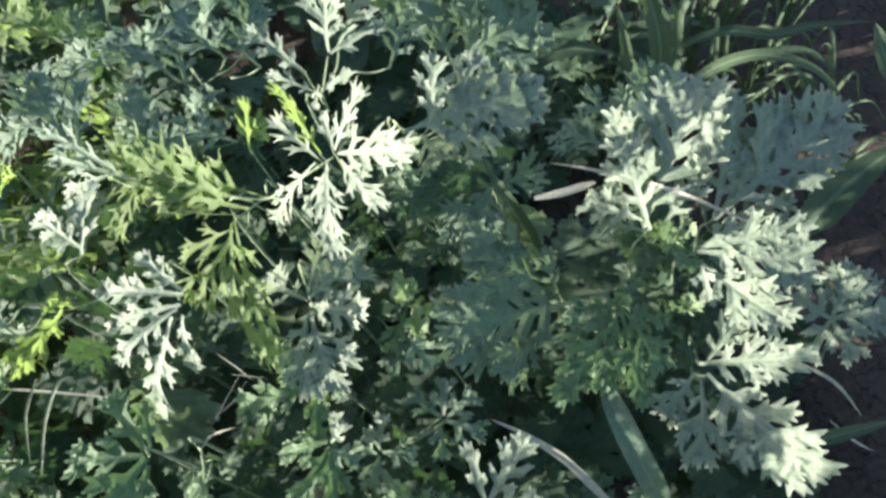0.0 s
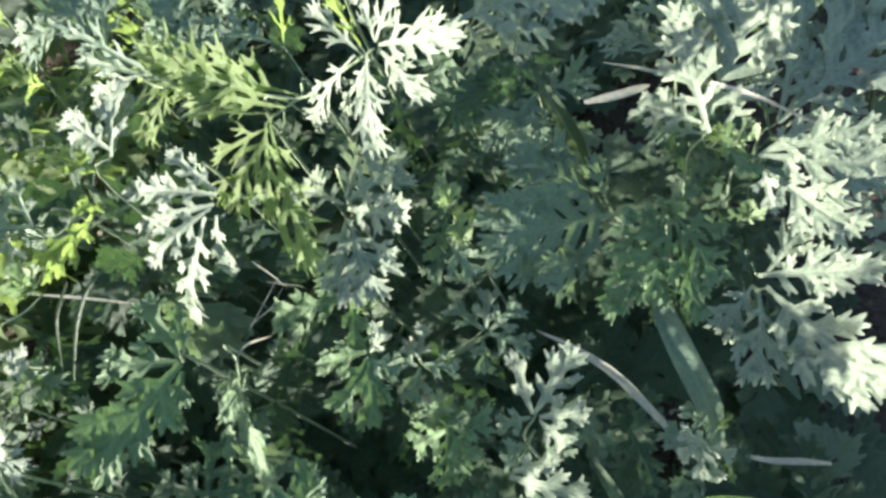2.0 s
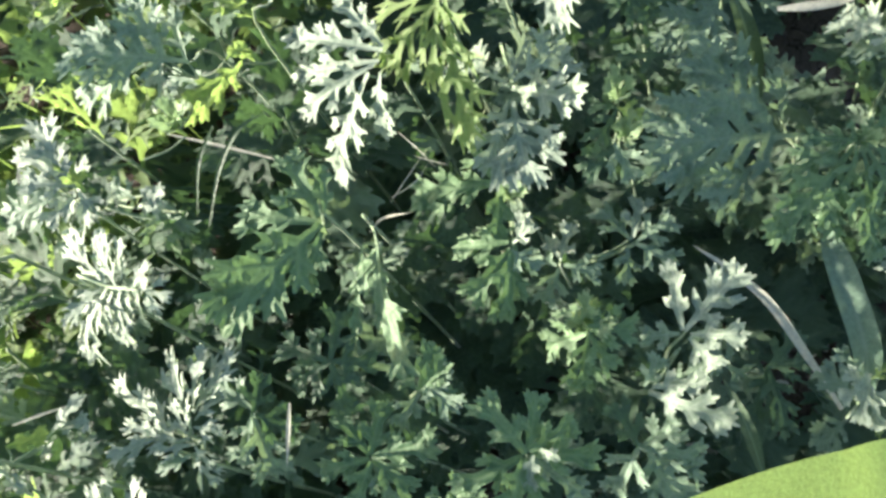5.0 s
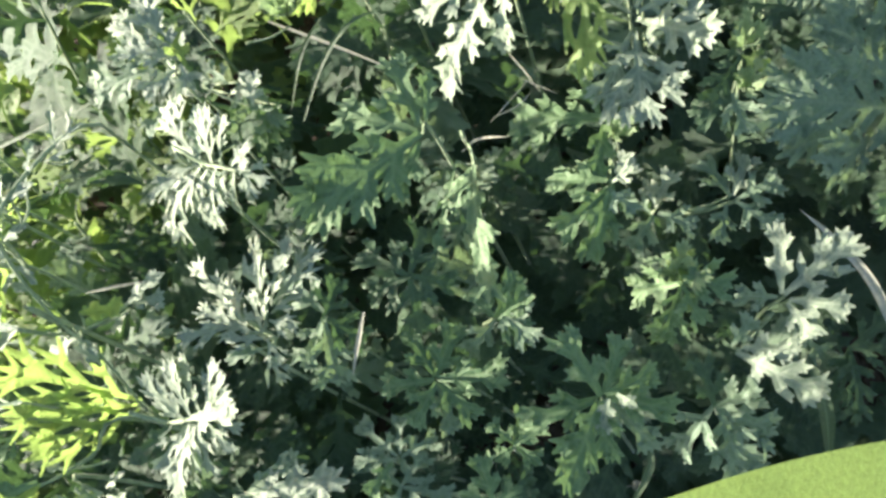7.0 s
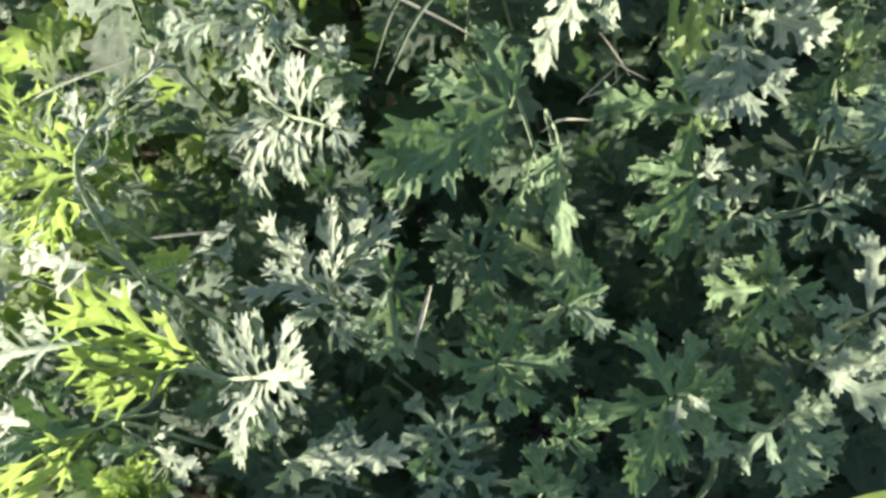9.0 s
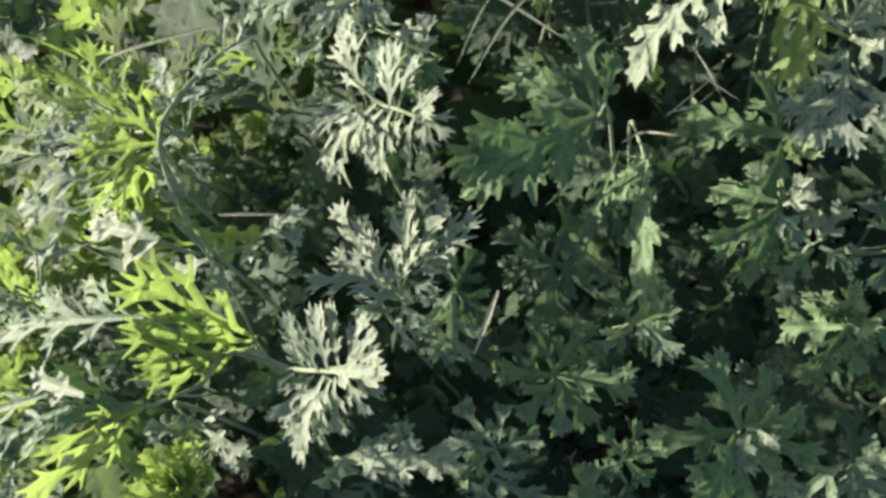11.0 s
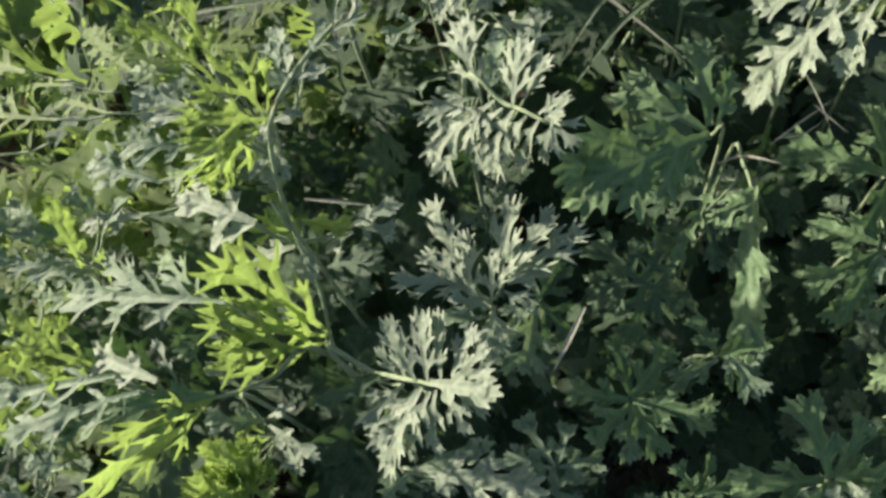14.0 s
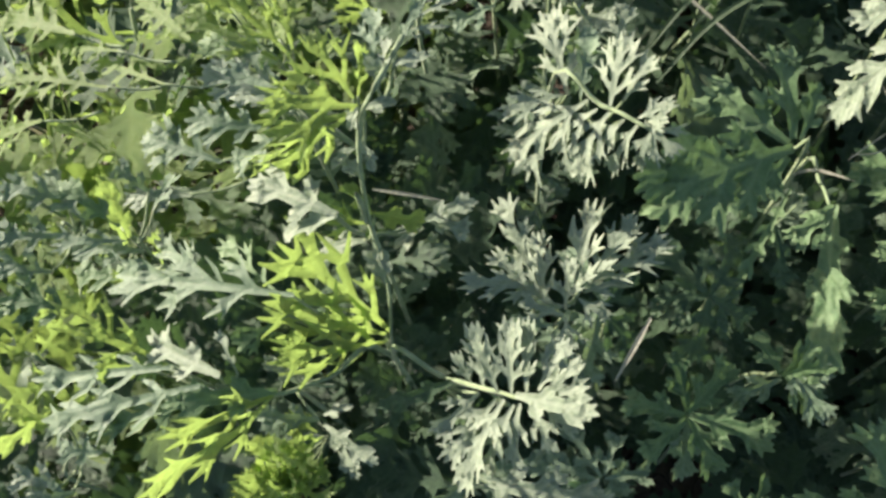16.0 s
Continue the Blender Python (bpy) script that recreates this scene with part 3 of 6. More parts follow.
p = Plant("mugwort shoot with silver-grey drooping cut leaves", (0.112, 0.344), (0.092, 0.324, 0.200), (0.088, 0.275, 0.262))
p.leaf((0.089, 0.274, 0.265), (0.172, 0.263, 0.292), 0.044, "cut", SILVER, 15, (-0.32, -0.35, 0.88))
p.leaf((0.095, 0.265, 0.262), (0.163, 0.173, 0.262), 0.071, "cut", SILVER, 18, (-0.32, -0.35, 0.88))
p.leaf((0.089, 0.264, 0.258), (0.077, 0.196, 0.240), 0.052, "cut", SILVER, 25, (0.48, -0.20, 0.85))
p.leaf((0.084, 0.269, 0.258), (0.053, 0.234, 0.250), 0.044, "cut", SILVER, 25, (0.48, -0.20, 0.85))
p.leaf((0.095, 0.277, 0.262), (0.125, 0.309, 0.275), 0.037, "cut", SILVER, 18, (0.05, -0.30, 0.95))
p.leaf((0.084, 0.279, 0.258), (0.072, 0.314, 0.262), 0.027, "cut", SHADE_GREEN, 20, (0.45, -0.12, 0.88))
p = Plant("small grey mugwort seedling on bare soil", (0.250, 0.373), (0.230, 0.353, 0.162))
p.leaf((0.225, 0.351, 0.161), (0.280, 0.360, 0.157), 0.063, "broad", SILVER, 25, (-0.20, -0.28, 0.94))
p.leaf((0.225, 0.351, 0.161), (0.255, 0.394, 0.181), 0.052, "broad", SILVER, 25, (-0.19, -0.30, 0.94))
p.leaf((0.225, 0.351, 0.161), (0.191, 0.371, 0.179), 0.047, "broad", SILVER, 25, (-0.17, -0.29, 0.94))
p.leaf((0.225, 0.351, 0.161), (0.247, 0.317, 0.138), 0.047, "broad", SILVER, 25, (-0.19, -0.26, 0.95))
p.leaf((0.225, 0.351, 0.161), (0.203, 0.321, 0.136), 0.042, "broad", SILVER, 25, (-0.17, -0.27, 0.95))
# Sage replaces silver on these leaves, which puts their shade into the colour.
p = Plant("mugwort shoot with large lobed leaves dulled for shade", (0.014, 0.365), (-0.006, 0.345, 0.220), (-0.009, 0.340, 0.264))
p.leaf((-0.009, 0.338, 0.264), (-0.121, 0.299, 0.304), 0.095, "cut", SAGE, 14, (0.62, -0.20, 0.75))
p.leaf((-0.030, 0.360, 0.262), (-0.096, 0.380, 0.300), 0.069, "cut", SAGE, 18, (0.62, -0.20, 0.75))
p.leaf((-0.040, 0.310, 0.268), (-0.071, 0.261, 0.284), 0.051, "cut", SAGE, 22, (0.62, -0.20, 0.75))
p.leaf((-0.021, 0.351, 0.262), (-0.032, 0.382, 0.286), 0.041, "cut", SAGE, 18, (0.62, -0.20, 0.75))
p = Plant("mugwort shoot with a rosette of green cut leaves", (0.047, 0.353), (0.027, 0.333, 0.240), (0.026, 0.316, 0.290))
p.leaf((0.024, 0.315, 0.290), (-0.028, 0.243, 0.270), 0.045, "cut", FRESH, 18, (0.45, -0.12, 0.88))
p.leaf((0.026, 0.312, 0.290), (0.008, 0.251, 0.268), 0.036, "cut", FRESH, 18, (0.45, -0.12, 0.88))
p.leaf((0.030, 0.312, 0.290), (0.040, 0.237, 0.262), 0.040, "cut", FRESH, 18, (0.45, -0.12, 0.88))
p.leaf((0.033, 0.314, 0.290), (0.059, 0.265, 0.270), 0.040, "cut", FRESH, 18, (0.45, -0.12, 0.88))
p.leaf((0.022, 0.318, 0.290), (-0.024, 0.288, 0.282), 0.036, "cut", FRESH, 18, (0.45, -0.12, 0.88))
p.leaf((0.033, 0.317, 0.290), (0.068, 0.303, 0.280), 0.031, "cut", FRESH, 18, (0.45, -0.12, 0.88))
p.leaf((0.025, 0.320, 0.290), (-0.012, 0.315, 0.298), 0.027, "cut", FRESH, 18, (0.45, -0.12, 0.88))
p.leaf((0.029, 0.320, 0.290), (0.047, 0.339, 0.300), 0.025, "cut", FRESH, 18, (0.45, -0.12, 0.88))
p.bud((0.026, 0.316, 0.292), 0.022, 6, FRESH)
p = Plant("mugwort shoot with white-tipped grey leaves", (-0.211, 0.390), (-0.231, 0.370, 0.310), (-0.209, 0.310, 0.362))
p.leaf((-0.207, 0.304, 0.364), (-0.154, 0.280, 0.388), 0.039, "broad", SILVER, 12, (-0.32, -0.35, 0.88))
p.leaf((-0.207, 0.295, 0.362), (-0.187, 0.233, 0.352), 0.058, "cut", SILVER, 20, (0.05, -0.30, 0.95))
p.leaf((-0.210, 0.295, 0.362), (-0.222, 0.241, 0.350), 0.036, "cut", SILVER, 22, (0.48, -0.20, 0.85))
p.leaf((-0.210, 0.313, 0.360), (-0.179, 0.365, 0.330), 0.052, "cut", SILVER, 20, (0.48, -0.20, 0.85))
p.leaf((-0.212, 0.316, 0.360), (-0.210, 0.377, 0.340), 0.038, "cut", SILVER, 20, (0.48, -0.20, 0.85))
p.leaf((-0.215, 0.312, 0.358), (-0.266, 0.344, 0.335), 0.043, "cut", SILVER, 22, (0.48, -0.20, 0.85))
p.leaf((-0.185, 0.271, 0.370), (-0.168, 0.259, 0.370), 0.026, "broad", SILVER, 15, (-0.32, -0.35, 0.88))
p = Plant("mugwort shoot with drooping grey-green cut leaves", (-0.293, 0.361), (-0.313, 0.341, 0.370), (-0.285, 0.285, 0.425))
p.leaf((-0.284, 0.289, 0.425), (-0.363, 0.303, 0.418), 0.025, "cut", SILVER, 25, (0.05, -0.30, 0.95))
p.leaf((-0.287, 0.278, 0.424), (-0.339, 0.248, 0.405), 0.030, "cut", SILVER, 35, (0.05, -0.30, 0.95))
p.leaf((-0.289, 0.271, 0.423), (-0.315, 0.217, 0.365), 0.035, "cut", SILVER, 40, (-0.32, -0.35, 0.88))
p.leaf((-0.281, 0.272, 0.424), (-0.277, 0.240, 0.395), 0.023, "cut", SILVER, 35, (-0.32, -0.35, 0.88))
p.leaf((-0.283, 0.291, 0.427), (-0.318, 0.319, 0.440), 0.022, "cut", SILVER, 20, (0.05, -0.30, 0.95))
p.leaf((-0.285, 0.281, 0.424), (-0.352, 0.278, 0.405), 0.022, "cut", SILVER, 30, (0.05, -0.30, 0.95))
p = Plant("arching mugwort shoot with yellow-green narrow leaves", (-0.215, 0.423), (-0.235, 0.403, 0.370), (-0.242, 0.386, 0.395), (-0.257, 0.359, 0.410))
p.leaf((-0.242, 0.387, 0.396), (-0.415, 0.471, 0.372), 0.055, "swept", YOUNG, 25, (-0.32, -0.35, 0.88))
p.leaf((-0.251, 0.381, 0.400), (-0.383, 0.448, 0.378), 0.049, "swept", YOUNG, 25, (-0.32, -0.35, 0.88))
p.leaf((-0.250, 0.371, 0.405), (-0.378, 0.433, 0.368), 0.039, "swept", YOUNG, 20, (-0.32, -0.35, 0.88))
p.leaf((-0.253, 0.360, 0.410), (-0.345, 0.390, 0.380), 0.033, "swept", YOUNG, 18, (0.86, 0.00, 0.50))
p.leaf((-0.258, 0.357, 0.410), (-0.223, 0.247, 0.375), 0.044, "swept", YOUNG, 20, (-0.32, -0.35, 0.88))
p.leaf((-0.260, 0.355, 0.410), (-0.255, 0.285, 0.385), 0.040, "swept", YOUNG, 20, (-0.32, -0.35, 0.88))
p.leaf((-0.259, 0.350, 0.408), (-0.295, 0.299, 0.378), 0.045, "swept", YOUNG, 20, (-0.32, -0.35, 0.88))
p.leaf((-0.261, 0.351, 0.408), (-0.313, 0.344, 0.385), 0.032, "swept", YOUNG, 18, (-0.32, -0.35, 0.88))
p.leaf((-0.378, 0.428, 0.400), (-0.466, 0.486, 0.402), 0.031, "swept", SAGE, 18, (0.05, -0.30, 0.95))
p.leaf((-0.386, 0.426, 0.395), (-0.434, 0.423, 0.380), 0.031, "swept", SILVER, 18, (0.05, -0.30, 0.95))
p.leaf((-0.367, 0.426, 0.385), (-0.459, 0.461, 0.385), 0.031, "swept", SAGE, 18, (0.05, -0.30, 0.95))
p.leaf((-0.362, 0.434, 0.380), (-0.394, 0.389, 0.350), 0.036, "swept", YOUNG, 20, (-0.32, -0.35, 0.88))
p.leaf((-0.260, 0.436, 0.400), (-0.264, 0.478, 0.415), 0.029, "swept", YOUNG, 18, (0.86, 0.00, 0.50))
p.leaf((-0.362, 0.444, 0.382), (-0.396, 0.441, 0.385), 0.026, "cut", YOUNG, 18, (-0.32, -0.35, 0.88))
p = Plant("mugwort shoot with white silvery tips", (-0.384, 0.358), (-0.404, 0.338, 0.360), (-0.388, 0.347, 0.400))
p.leaf((-0.388, 0.347, 0.400), (-0.393, 0.413, 0.412), 0.044, "broad", SILVER, 18, (-0.32, -0.35, 0.88))
p.leaf((-0.390, 0.352, 0.400), (-0.431, 0.382, 0.412), 0.031, "broad", SILVER, 18, (-0.32, -0.35, 0.88))
p.leaf((-0.387, 0.352, 0.400), (-0.384, 0.406, 0.400), 0.025, "cut", SILVER, 20, (0.05, -0.30, 0.95))
p.leaf((-0.392, 0.335, 0.385), (-0.464, 0.361, 0.400), 0.032, "cut", YOUNG, 20, (0.86, 0.00, 0.50))
p.leaf((-0.406, 0.315, 0.370), (-0.424, 0.322, 0.380), 0.020, "cut", YOUNG, 20, (0.86, 0.00, 0.50))
p.leaf((-0.416, 0.314, 0.370), (-0.442, 0.254, 0.375), 0.027, "cut", YOUNG, 30, (0.86, 0.00, 0.50))
p.leaf((-0.436, 0.295, 0.370), (-0.472, 0.298, 0.370), 0.025, "cut", SAGE, 20, (0.05, -0.30, 0.95))
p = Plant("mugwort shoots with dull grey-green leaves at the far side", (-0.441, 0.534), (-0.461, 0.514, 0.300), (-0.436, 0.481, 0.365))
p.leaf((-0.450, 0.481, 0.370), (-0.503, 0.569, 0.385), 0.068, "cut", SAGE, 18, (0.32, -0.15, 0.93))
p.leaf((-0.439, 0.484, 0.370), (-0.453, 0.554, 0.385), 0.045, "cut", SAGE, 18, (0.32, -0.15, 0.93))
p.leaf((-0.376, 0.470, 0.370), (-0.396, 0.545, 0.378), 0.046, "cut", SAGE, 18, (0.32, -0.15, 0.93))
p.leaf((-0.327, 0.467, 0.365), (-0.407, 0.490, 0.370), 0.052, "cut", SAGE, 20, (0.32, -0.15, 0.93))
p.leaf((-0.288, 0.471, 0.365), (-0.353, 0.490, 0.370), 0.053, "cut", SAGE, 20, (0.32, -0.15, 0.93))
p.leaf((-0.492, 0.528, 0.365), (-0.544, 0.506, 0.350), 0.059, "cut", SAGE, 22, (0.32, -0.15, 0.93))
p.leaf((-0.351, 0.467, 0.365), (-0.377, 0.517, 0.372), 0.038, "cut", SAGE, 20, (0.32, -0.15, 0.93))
p = Plant("mugwort shoots with dull green leaves at the far side", (-0.346, 0.623), (-0.366, 0.603, 0.300), (-0.343, 0.562, 0.360))
p.leaf((-0.359, 0.554, 0.365), (-0.436, 0.614, 0.375), 0.069, "cut", SAGE, 18, (0.32, -0.15, 0.93))
p.leaf((-0.347, 0.545, 0.365), (-0.370, 0.614, 0.375), 0.045, "cut", SAGE, 18, (0.32, -0.15, 0.93))
p.leaf((-0.311, 0.571, 0.365), (-0.383, 0.637, 0.375), 0.074, "cut", SAGE, 18, (0.32, -0.15, 0.93))
p.leaf((-0.295, 0.575, 0.365), (-0.290, 0.642, 0.375), 0.056, "cut", SAGE, 18, (0.32, -0.15, 0.93))
p.leaf((-0.311, 0.537, 0.360), (-0.354, 0.528, 0.350), 0.042, "cut", SAGE, 22, (0.32, -0.15, 0.93))
p.leaf((-0.278, 0.559, 0.360), (-0.315, 0.604, 0.365), 0.045, "cut", SAGE, 18, (0.32, -0.15, 0.93))
p.leaf((-0.503, 0.632, 0.360), (-0.572, 0.678, 0.365), 0.069, "cut", YOUNG, 18, (0.32, -0.15, 0.93))
p.leaf((-0.485, 0.610, 0.360), (-0.473, 0.665, 0.365), 0.047, "cut", SOFT, 18, (0.32, -0.15, 0.93))
p.leaf((-0.435, 0.588, 0.355), (-0.491, 0.607, 0.360), 0.050, "cut", SAGE, 20, (0.32, -0.15, 0.93))
p.leaf((-0.158, 0.558, 0.340), (-0.141, 0.625, 0.350), 0.046, "cut", SAGE, 20, (0.48, -0.20, 0.85))
p = Plant("mugwort shoot with green lobed leaves", (-0.197, 0.301), (-0.217, 0.281, 0.250), (-0.216, 0.258, 0.308))
p.leaf((-0.219, 0.258, 0.310), (-0.285, 0.243, 0.305), 0.037, "lobed", FRESH, 18, (0.45, -0.12, 0.88))
p.leaf((-0.223, 0.260, 0.310), (-0.251, 0.294, 0.316), 0.043, "lobed", FRESH, 18, (0.45, -0.12, 0.88))
p.leaf((-0.214, 0.256, 0.310), (-0.194, 0.264, 0.308), 0.025, "lobed", FRESH, 18, (0.45, -0.12, 0.88))
p.leaf((-0.218, 0.253, 0.308), (-0.216, 0.214, 0.300), 0.032, "lobed", FRESH, 22, (0.45, -0.12, 0.88))
p.leaf((-0.202, 0.223, 0.300), (-0.192, 0.235, 0.312), 0.018, "broad", SILVER, 15, (-0.32, -0.35, 0.88))
p.leaf((-0.205, 0.227, 0.300), (-0.240, 0.209, 0.295), 0.026, "cut", FRESH, 18, (0.45, -0.12, 0.88))
p.leaf((-0.204, 0.219, 0.298), (-0.198, 0.177, 0.285), 0.033, "lobed", FRESH, 22, (0.48, -0.20, 0.85))
p.bud((-0.209, 0.247, 0.306), 0.025, 6, SOFT)
p = Plant("mugwort shoot with a large deep green lobed leaf", (-0.294, 0.215), (-0.314, 0.195, 0.345), (-0.321, 0.190, 0.365))
p.leaf((-0.323, 0.187, 0.366), (-0.370, 0.108, 0.378), 0.059, "lobed", FRESH, 15, (0.32, -0.15, 0.93))
p.leaf((-0.326, 0.190, 0.366), (-0.381, 0.187, 0.374), 0.042, "lobed", FRESH, 18, (0.32, -0.15, 0.93))
p.leaf((-0.325, 0.195, 0.366), (-0.359, 0.238, 0.372), 0.039, "lobed", FRESH, 18, (0.32, -0.15, 0.93))
p.leaf((-0.321, 0.183, 0.364), (-0.327, 0.143, 0.352), 0.028, "lobed", FRESH, 30, (0.32, -0.15, 0.93))
p.leaf((-0.321, 0.197, 0.366), (-0.330, 0.232, 0.370), 0.022, "cut", FRESH, 20, (0.32, -0.15, 0.93))
p = Plant("broken mugwort shoot with a hanging green leaf", (-0.290, 0.240), (-0.310, 0.220, 0.300), (-0.297, 0.203, 0.330), (-0.285, 0.182, 0.345))
p.leaf((-0.285, 0.179, 0.352), (-0.246, 0.095, 0.352), 0.026, "lobed", FRESH, 15, (-0.32, -0.35, 0.88))
p.leaf((-0.286, 0.180, 0.350), (-0.292, 0.149, 0.345), 0.022, "lobed", FRESH, 15, (-0.32, -0.35, 0.88))
p.leaf((-0.308, 0.198, 0.318), (-0.300, 0.107, 0.300), 0.015, "fine", FRESH, 25, (0.05, -0.30, 0.95))
p.leaf((-0.303, 0.174, 0.310), (-0.279, 0.145, 0.300), 0.020, "broad", SHADE_GREEN, 25, (0.45, -0.12, 0.88))
p = Plant("mugwort shoot with blunt silver-green lobes", (-0.153, 0.245), (-0.173, 0.225, 0.220), (-0.171, 0.216, 0.272))
p.leaf((-0.171, 0.216, 0.276), (-0.165, 0.240, 0.288), 0.031, "broad", SILVER, 15, (-0.32, -0.35, 0.88))
p.leaf((-0.172, 0.218, 0.276), (-0.183, 0.231, 0.284), 0.018, "broad", SILVER, 15, (-0.32, -0.35, 0.88))
p.leaf((-0.174, 0.212, 0.272), (-0.196, 0.221, 0.268), 0.029, "broad", SAGE, 20, (0.48, -0.20, 0.85))
p.leaf((-0.168, 0.213, 0.272), (-0.141, 0.211, 0.266), 0.031, "broad", SAGE, 20, (0.48, -0.20, 0.85))
p.leaf((-0.172, 0.211, 0.270), (-0.183, 0.188, 0.255), 0.033, "broad", SAGE, 22, (0.48, -0.20, 0.85))
p.leaf((-0.118, 0.244, 0.258), (-0.093, 0.262, 0.266), 0.039, "broad", SAGE, 18, (0.05, -0.30, 0.95))
p.leaf((-0.119, 0.241, 0.258), (-0.086, 0.231, 0.250), 0.035, "broad", SAGE, 20, (0.48, -0.20, 0.85))
p.leaf((-0.124, 0.244, 0.258), (-0.151, 0.267, 0.262), 0.036, "broad", SAGE, 20, (0.48, -0.20, 0.85))
p.leaf((-0.125, 0.238, 0.256), (-0.125, 0.212, 0.245), 0.032, "broad", SAGE, 22, (0.48, -0.20, 0.85))
p.leaf((-0.122, 0.246, 0.258), (-0.119, 0.277, 0.264), 0.029, "broad", SILVER, 18, (0.05, -0.30, 0.95))
p = Plant("mugwort shoot with pale broad-lobed leaves", (-0.070, 0.171), (-0.090, 0.151, 0.260), (-0.079, 0.159, 0.310))
p.leaf((-0.079, 0.160, 0.312), (-0.046, 0.202, 0.328), 0.035, "broad", SILVER, 12, (-0.32, -0.35, 0.88))
p.leaf((-0.081, 0.160, 0.312), (-0.092, 0.204, 0.322), 0.024, "broad", SILVER, 15, (-0.32, -0.35, 0.88))
p.leaf((-0.075, 0.157, 0.312), (-0.040, 0.159, 0.320), 0.027, "broad", SILVER, 15, (-0.32, -0.35, 0.88))
p.leaf((-0.076, 0.155, 0.310), (-0.056, 0.136, 0.310), 0.028, "broad", SILVER, 18, (-0.32, -0.35, 0.88))
p.leaf((-0.098, 0.119, 0.300), (-0.043, 0.102, 0.312), 0.030, "broad", SILVER, 15, (-0.32, -0.35, 0.88))
p.leaf((-0.096, 0.123, 0.300), (-0.063, 0.128, 0.308), 0.024, "broad", SILVER, 15, (-0.32, -0.35, 0.88))
p.leaf((-0.102, 0.123, 0.298), (-0.094, 0.143, 0.304), 0.021, "broad", SAGE, 18, (0.05, -0.30, 0.95))
p.leaf((-0.083, 0.158, 0.308), (-0.108, 0.155, 0.300), 0.025, "broad", SAGE, 20, (0.05, -0.30, 0.95))
p = Plant("mugwort shoot with a fresh green growing tip", (-0.121, 0.170), (-0.141, 0.150, 0.313))
p.leaf((-0.141, 0.150, 0.313), (-0.145, 0.176, 0.308), 0.037, "cut", YOUNG, 25, (0.11, -0.21, 0.97))
p.leaf((-0.141, 0.150, 0.313), (-0.124, 0.159, 0.313), 0.037, "cut", FRESH, 10, (0.44, -0.14, 0.89))
p.leaf((-0.141, 0.150, 0.313), (-0.164, 0.172, 0.293), 0.038, "cut", FRESH, 10, (0.44, -0.15, 0.88))
p.leaf((-0.141, 0.150, 0.313), (-0.144, 0.116, 0.284), 0.037, "cut", FRESH, 10, (0.44, -0.11, 0.89))
p.leaf((-0.141, 0.150, 0.313), (-0.121, 0.131, 0.299), 0.041, "cut", FRESH, 10, (0.44, -0.12, 0.89))
p.leaf((-0.141, 0.150, 0.313), (-0.172, 0.146, 0.283), 0.042, "broad", FRESH, 10, (0.44, -0.13, 0.89))
p.leaf((-0.141, 0.154, 0.315), (-0.110, 0.157, 0.308), 0.041, "broad", FRESH, 10, (0.44, -0.14, 0.89))
p.bud((-0.143, 0.158, 0.301), 0.028, 7, SOFT)
p = Plant("young mugwort shoot with a yellow-green tip", (-0.119, 0.339), (-0.139, 0.319, 0.328))
p.leaf((-0.139, 0.315, 0.327), (-0.155, 0.279, 0.314), 0.033, "cut", SHADE_GREEN, 25, (0.46, -0.30, 0.84))
p.leaf((-0.139, 0.315, 0.327), (-0.121, 0.313, 0.321), 0.029, "cut", YOUNG, 25, (0.09, -0.36, 0.93))
p.leaf((-0.139, 0.315, 0.327), (-0.159, 0.313, 0.331), 0.029, "cut", SHADE_GREEN, 25, (0.46, -0.32, 0.83))
p.leaf((-0.135, 0.289, 0.313), (-0.159, 0.267, 0.310), 0.038, "broad", SHADE_GREEN, 25, (0.46, -0.27, 0.84))
p.leaf((-0.139, 0.292, 0.316), (-0.123, 0.271, 0.302), 0.038, "broad", SAGE, 25, (0.09, -0.33, 0.94))
p.bud((-0.139, 0.319, 0.328), 0.030, 7, SOFT)
p.bud((-0.131, 0.297, 0.316), 0.025, 5, SOFT)
p = Plant("leaning mugwort shoot with sunlit white-grey leaves", (-0.420, 0.134), (-0.440, 0.114, 0.400), (-0.407, 0.105, 0.440), (-0.381, 0.102, 0.450))
p.leaf((-0.384, 0.104, 0.448), (-0.363, 0.101, 0.446), 0.025, "star", SILVER, 15, (-0.32, -0.35, 0.88))
p.leaf((-0.403, 0.105, 0.444), (-0.415, 0.132, 0.462), 0.027, "star", SILVER, 15, (-0.32, -0.35, 0.88))
p.leaf((-0.399, 0.110, 0.446), (-0.398, 0.129, 0.462), 0.017, "star", SILVER, 15, (-0.32, -0.35, 0.88))
p.leaf((-0.388, 0.105, 0.448), (-0.378, 0.118, 0.456), 0.015, "star", SILVER, 15, (-0.32, -0.35, 0.88))
p.leaf((-0.428, 0.112, 0.420), (-0.462, 0.143, 0.430), 0.026, "star", SILVER, 20, (-0.32, -0.35, 0.88))
p.leaf((-0.415, 0.106, 0.435), (-0.432, 0.067, 0.410), 0.031, "star", SILVER, 35, (-0.32, -0.35, 0.88))
p.leaf((-0.402, 0.104, 0.440), (-0.401, 0.077, 0.415), 0.026, "star", SILVER, 35, (-0.32, -0.35, 0.88))
p.leaf((-0.387, 0.103, 0.445), (-0.387, 0.088, 0.420), 0.022, "star", SILVER, 30, (-0.32, -0.35, 0.88))
p.leaf((-0.430, 0.110, 0.420), (-0.448, 0.082, 0.420), 0.021, "star", SILVER, 20, (-0.32, -0.35, 0.88))
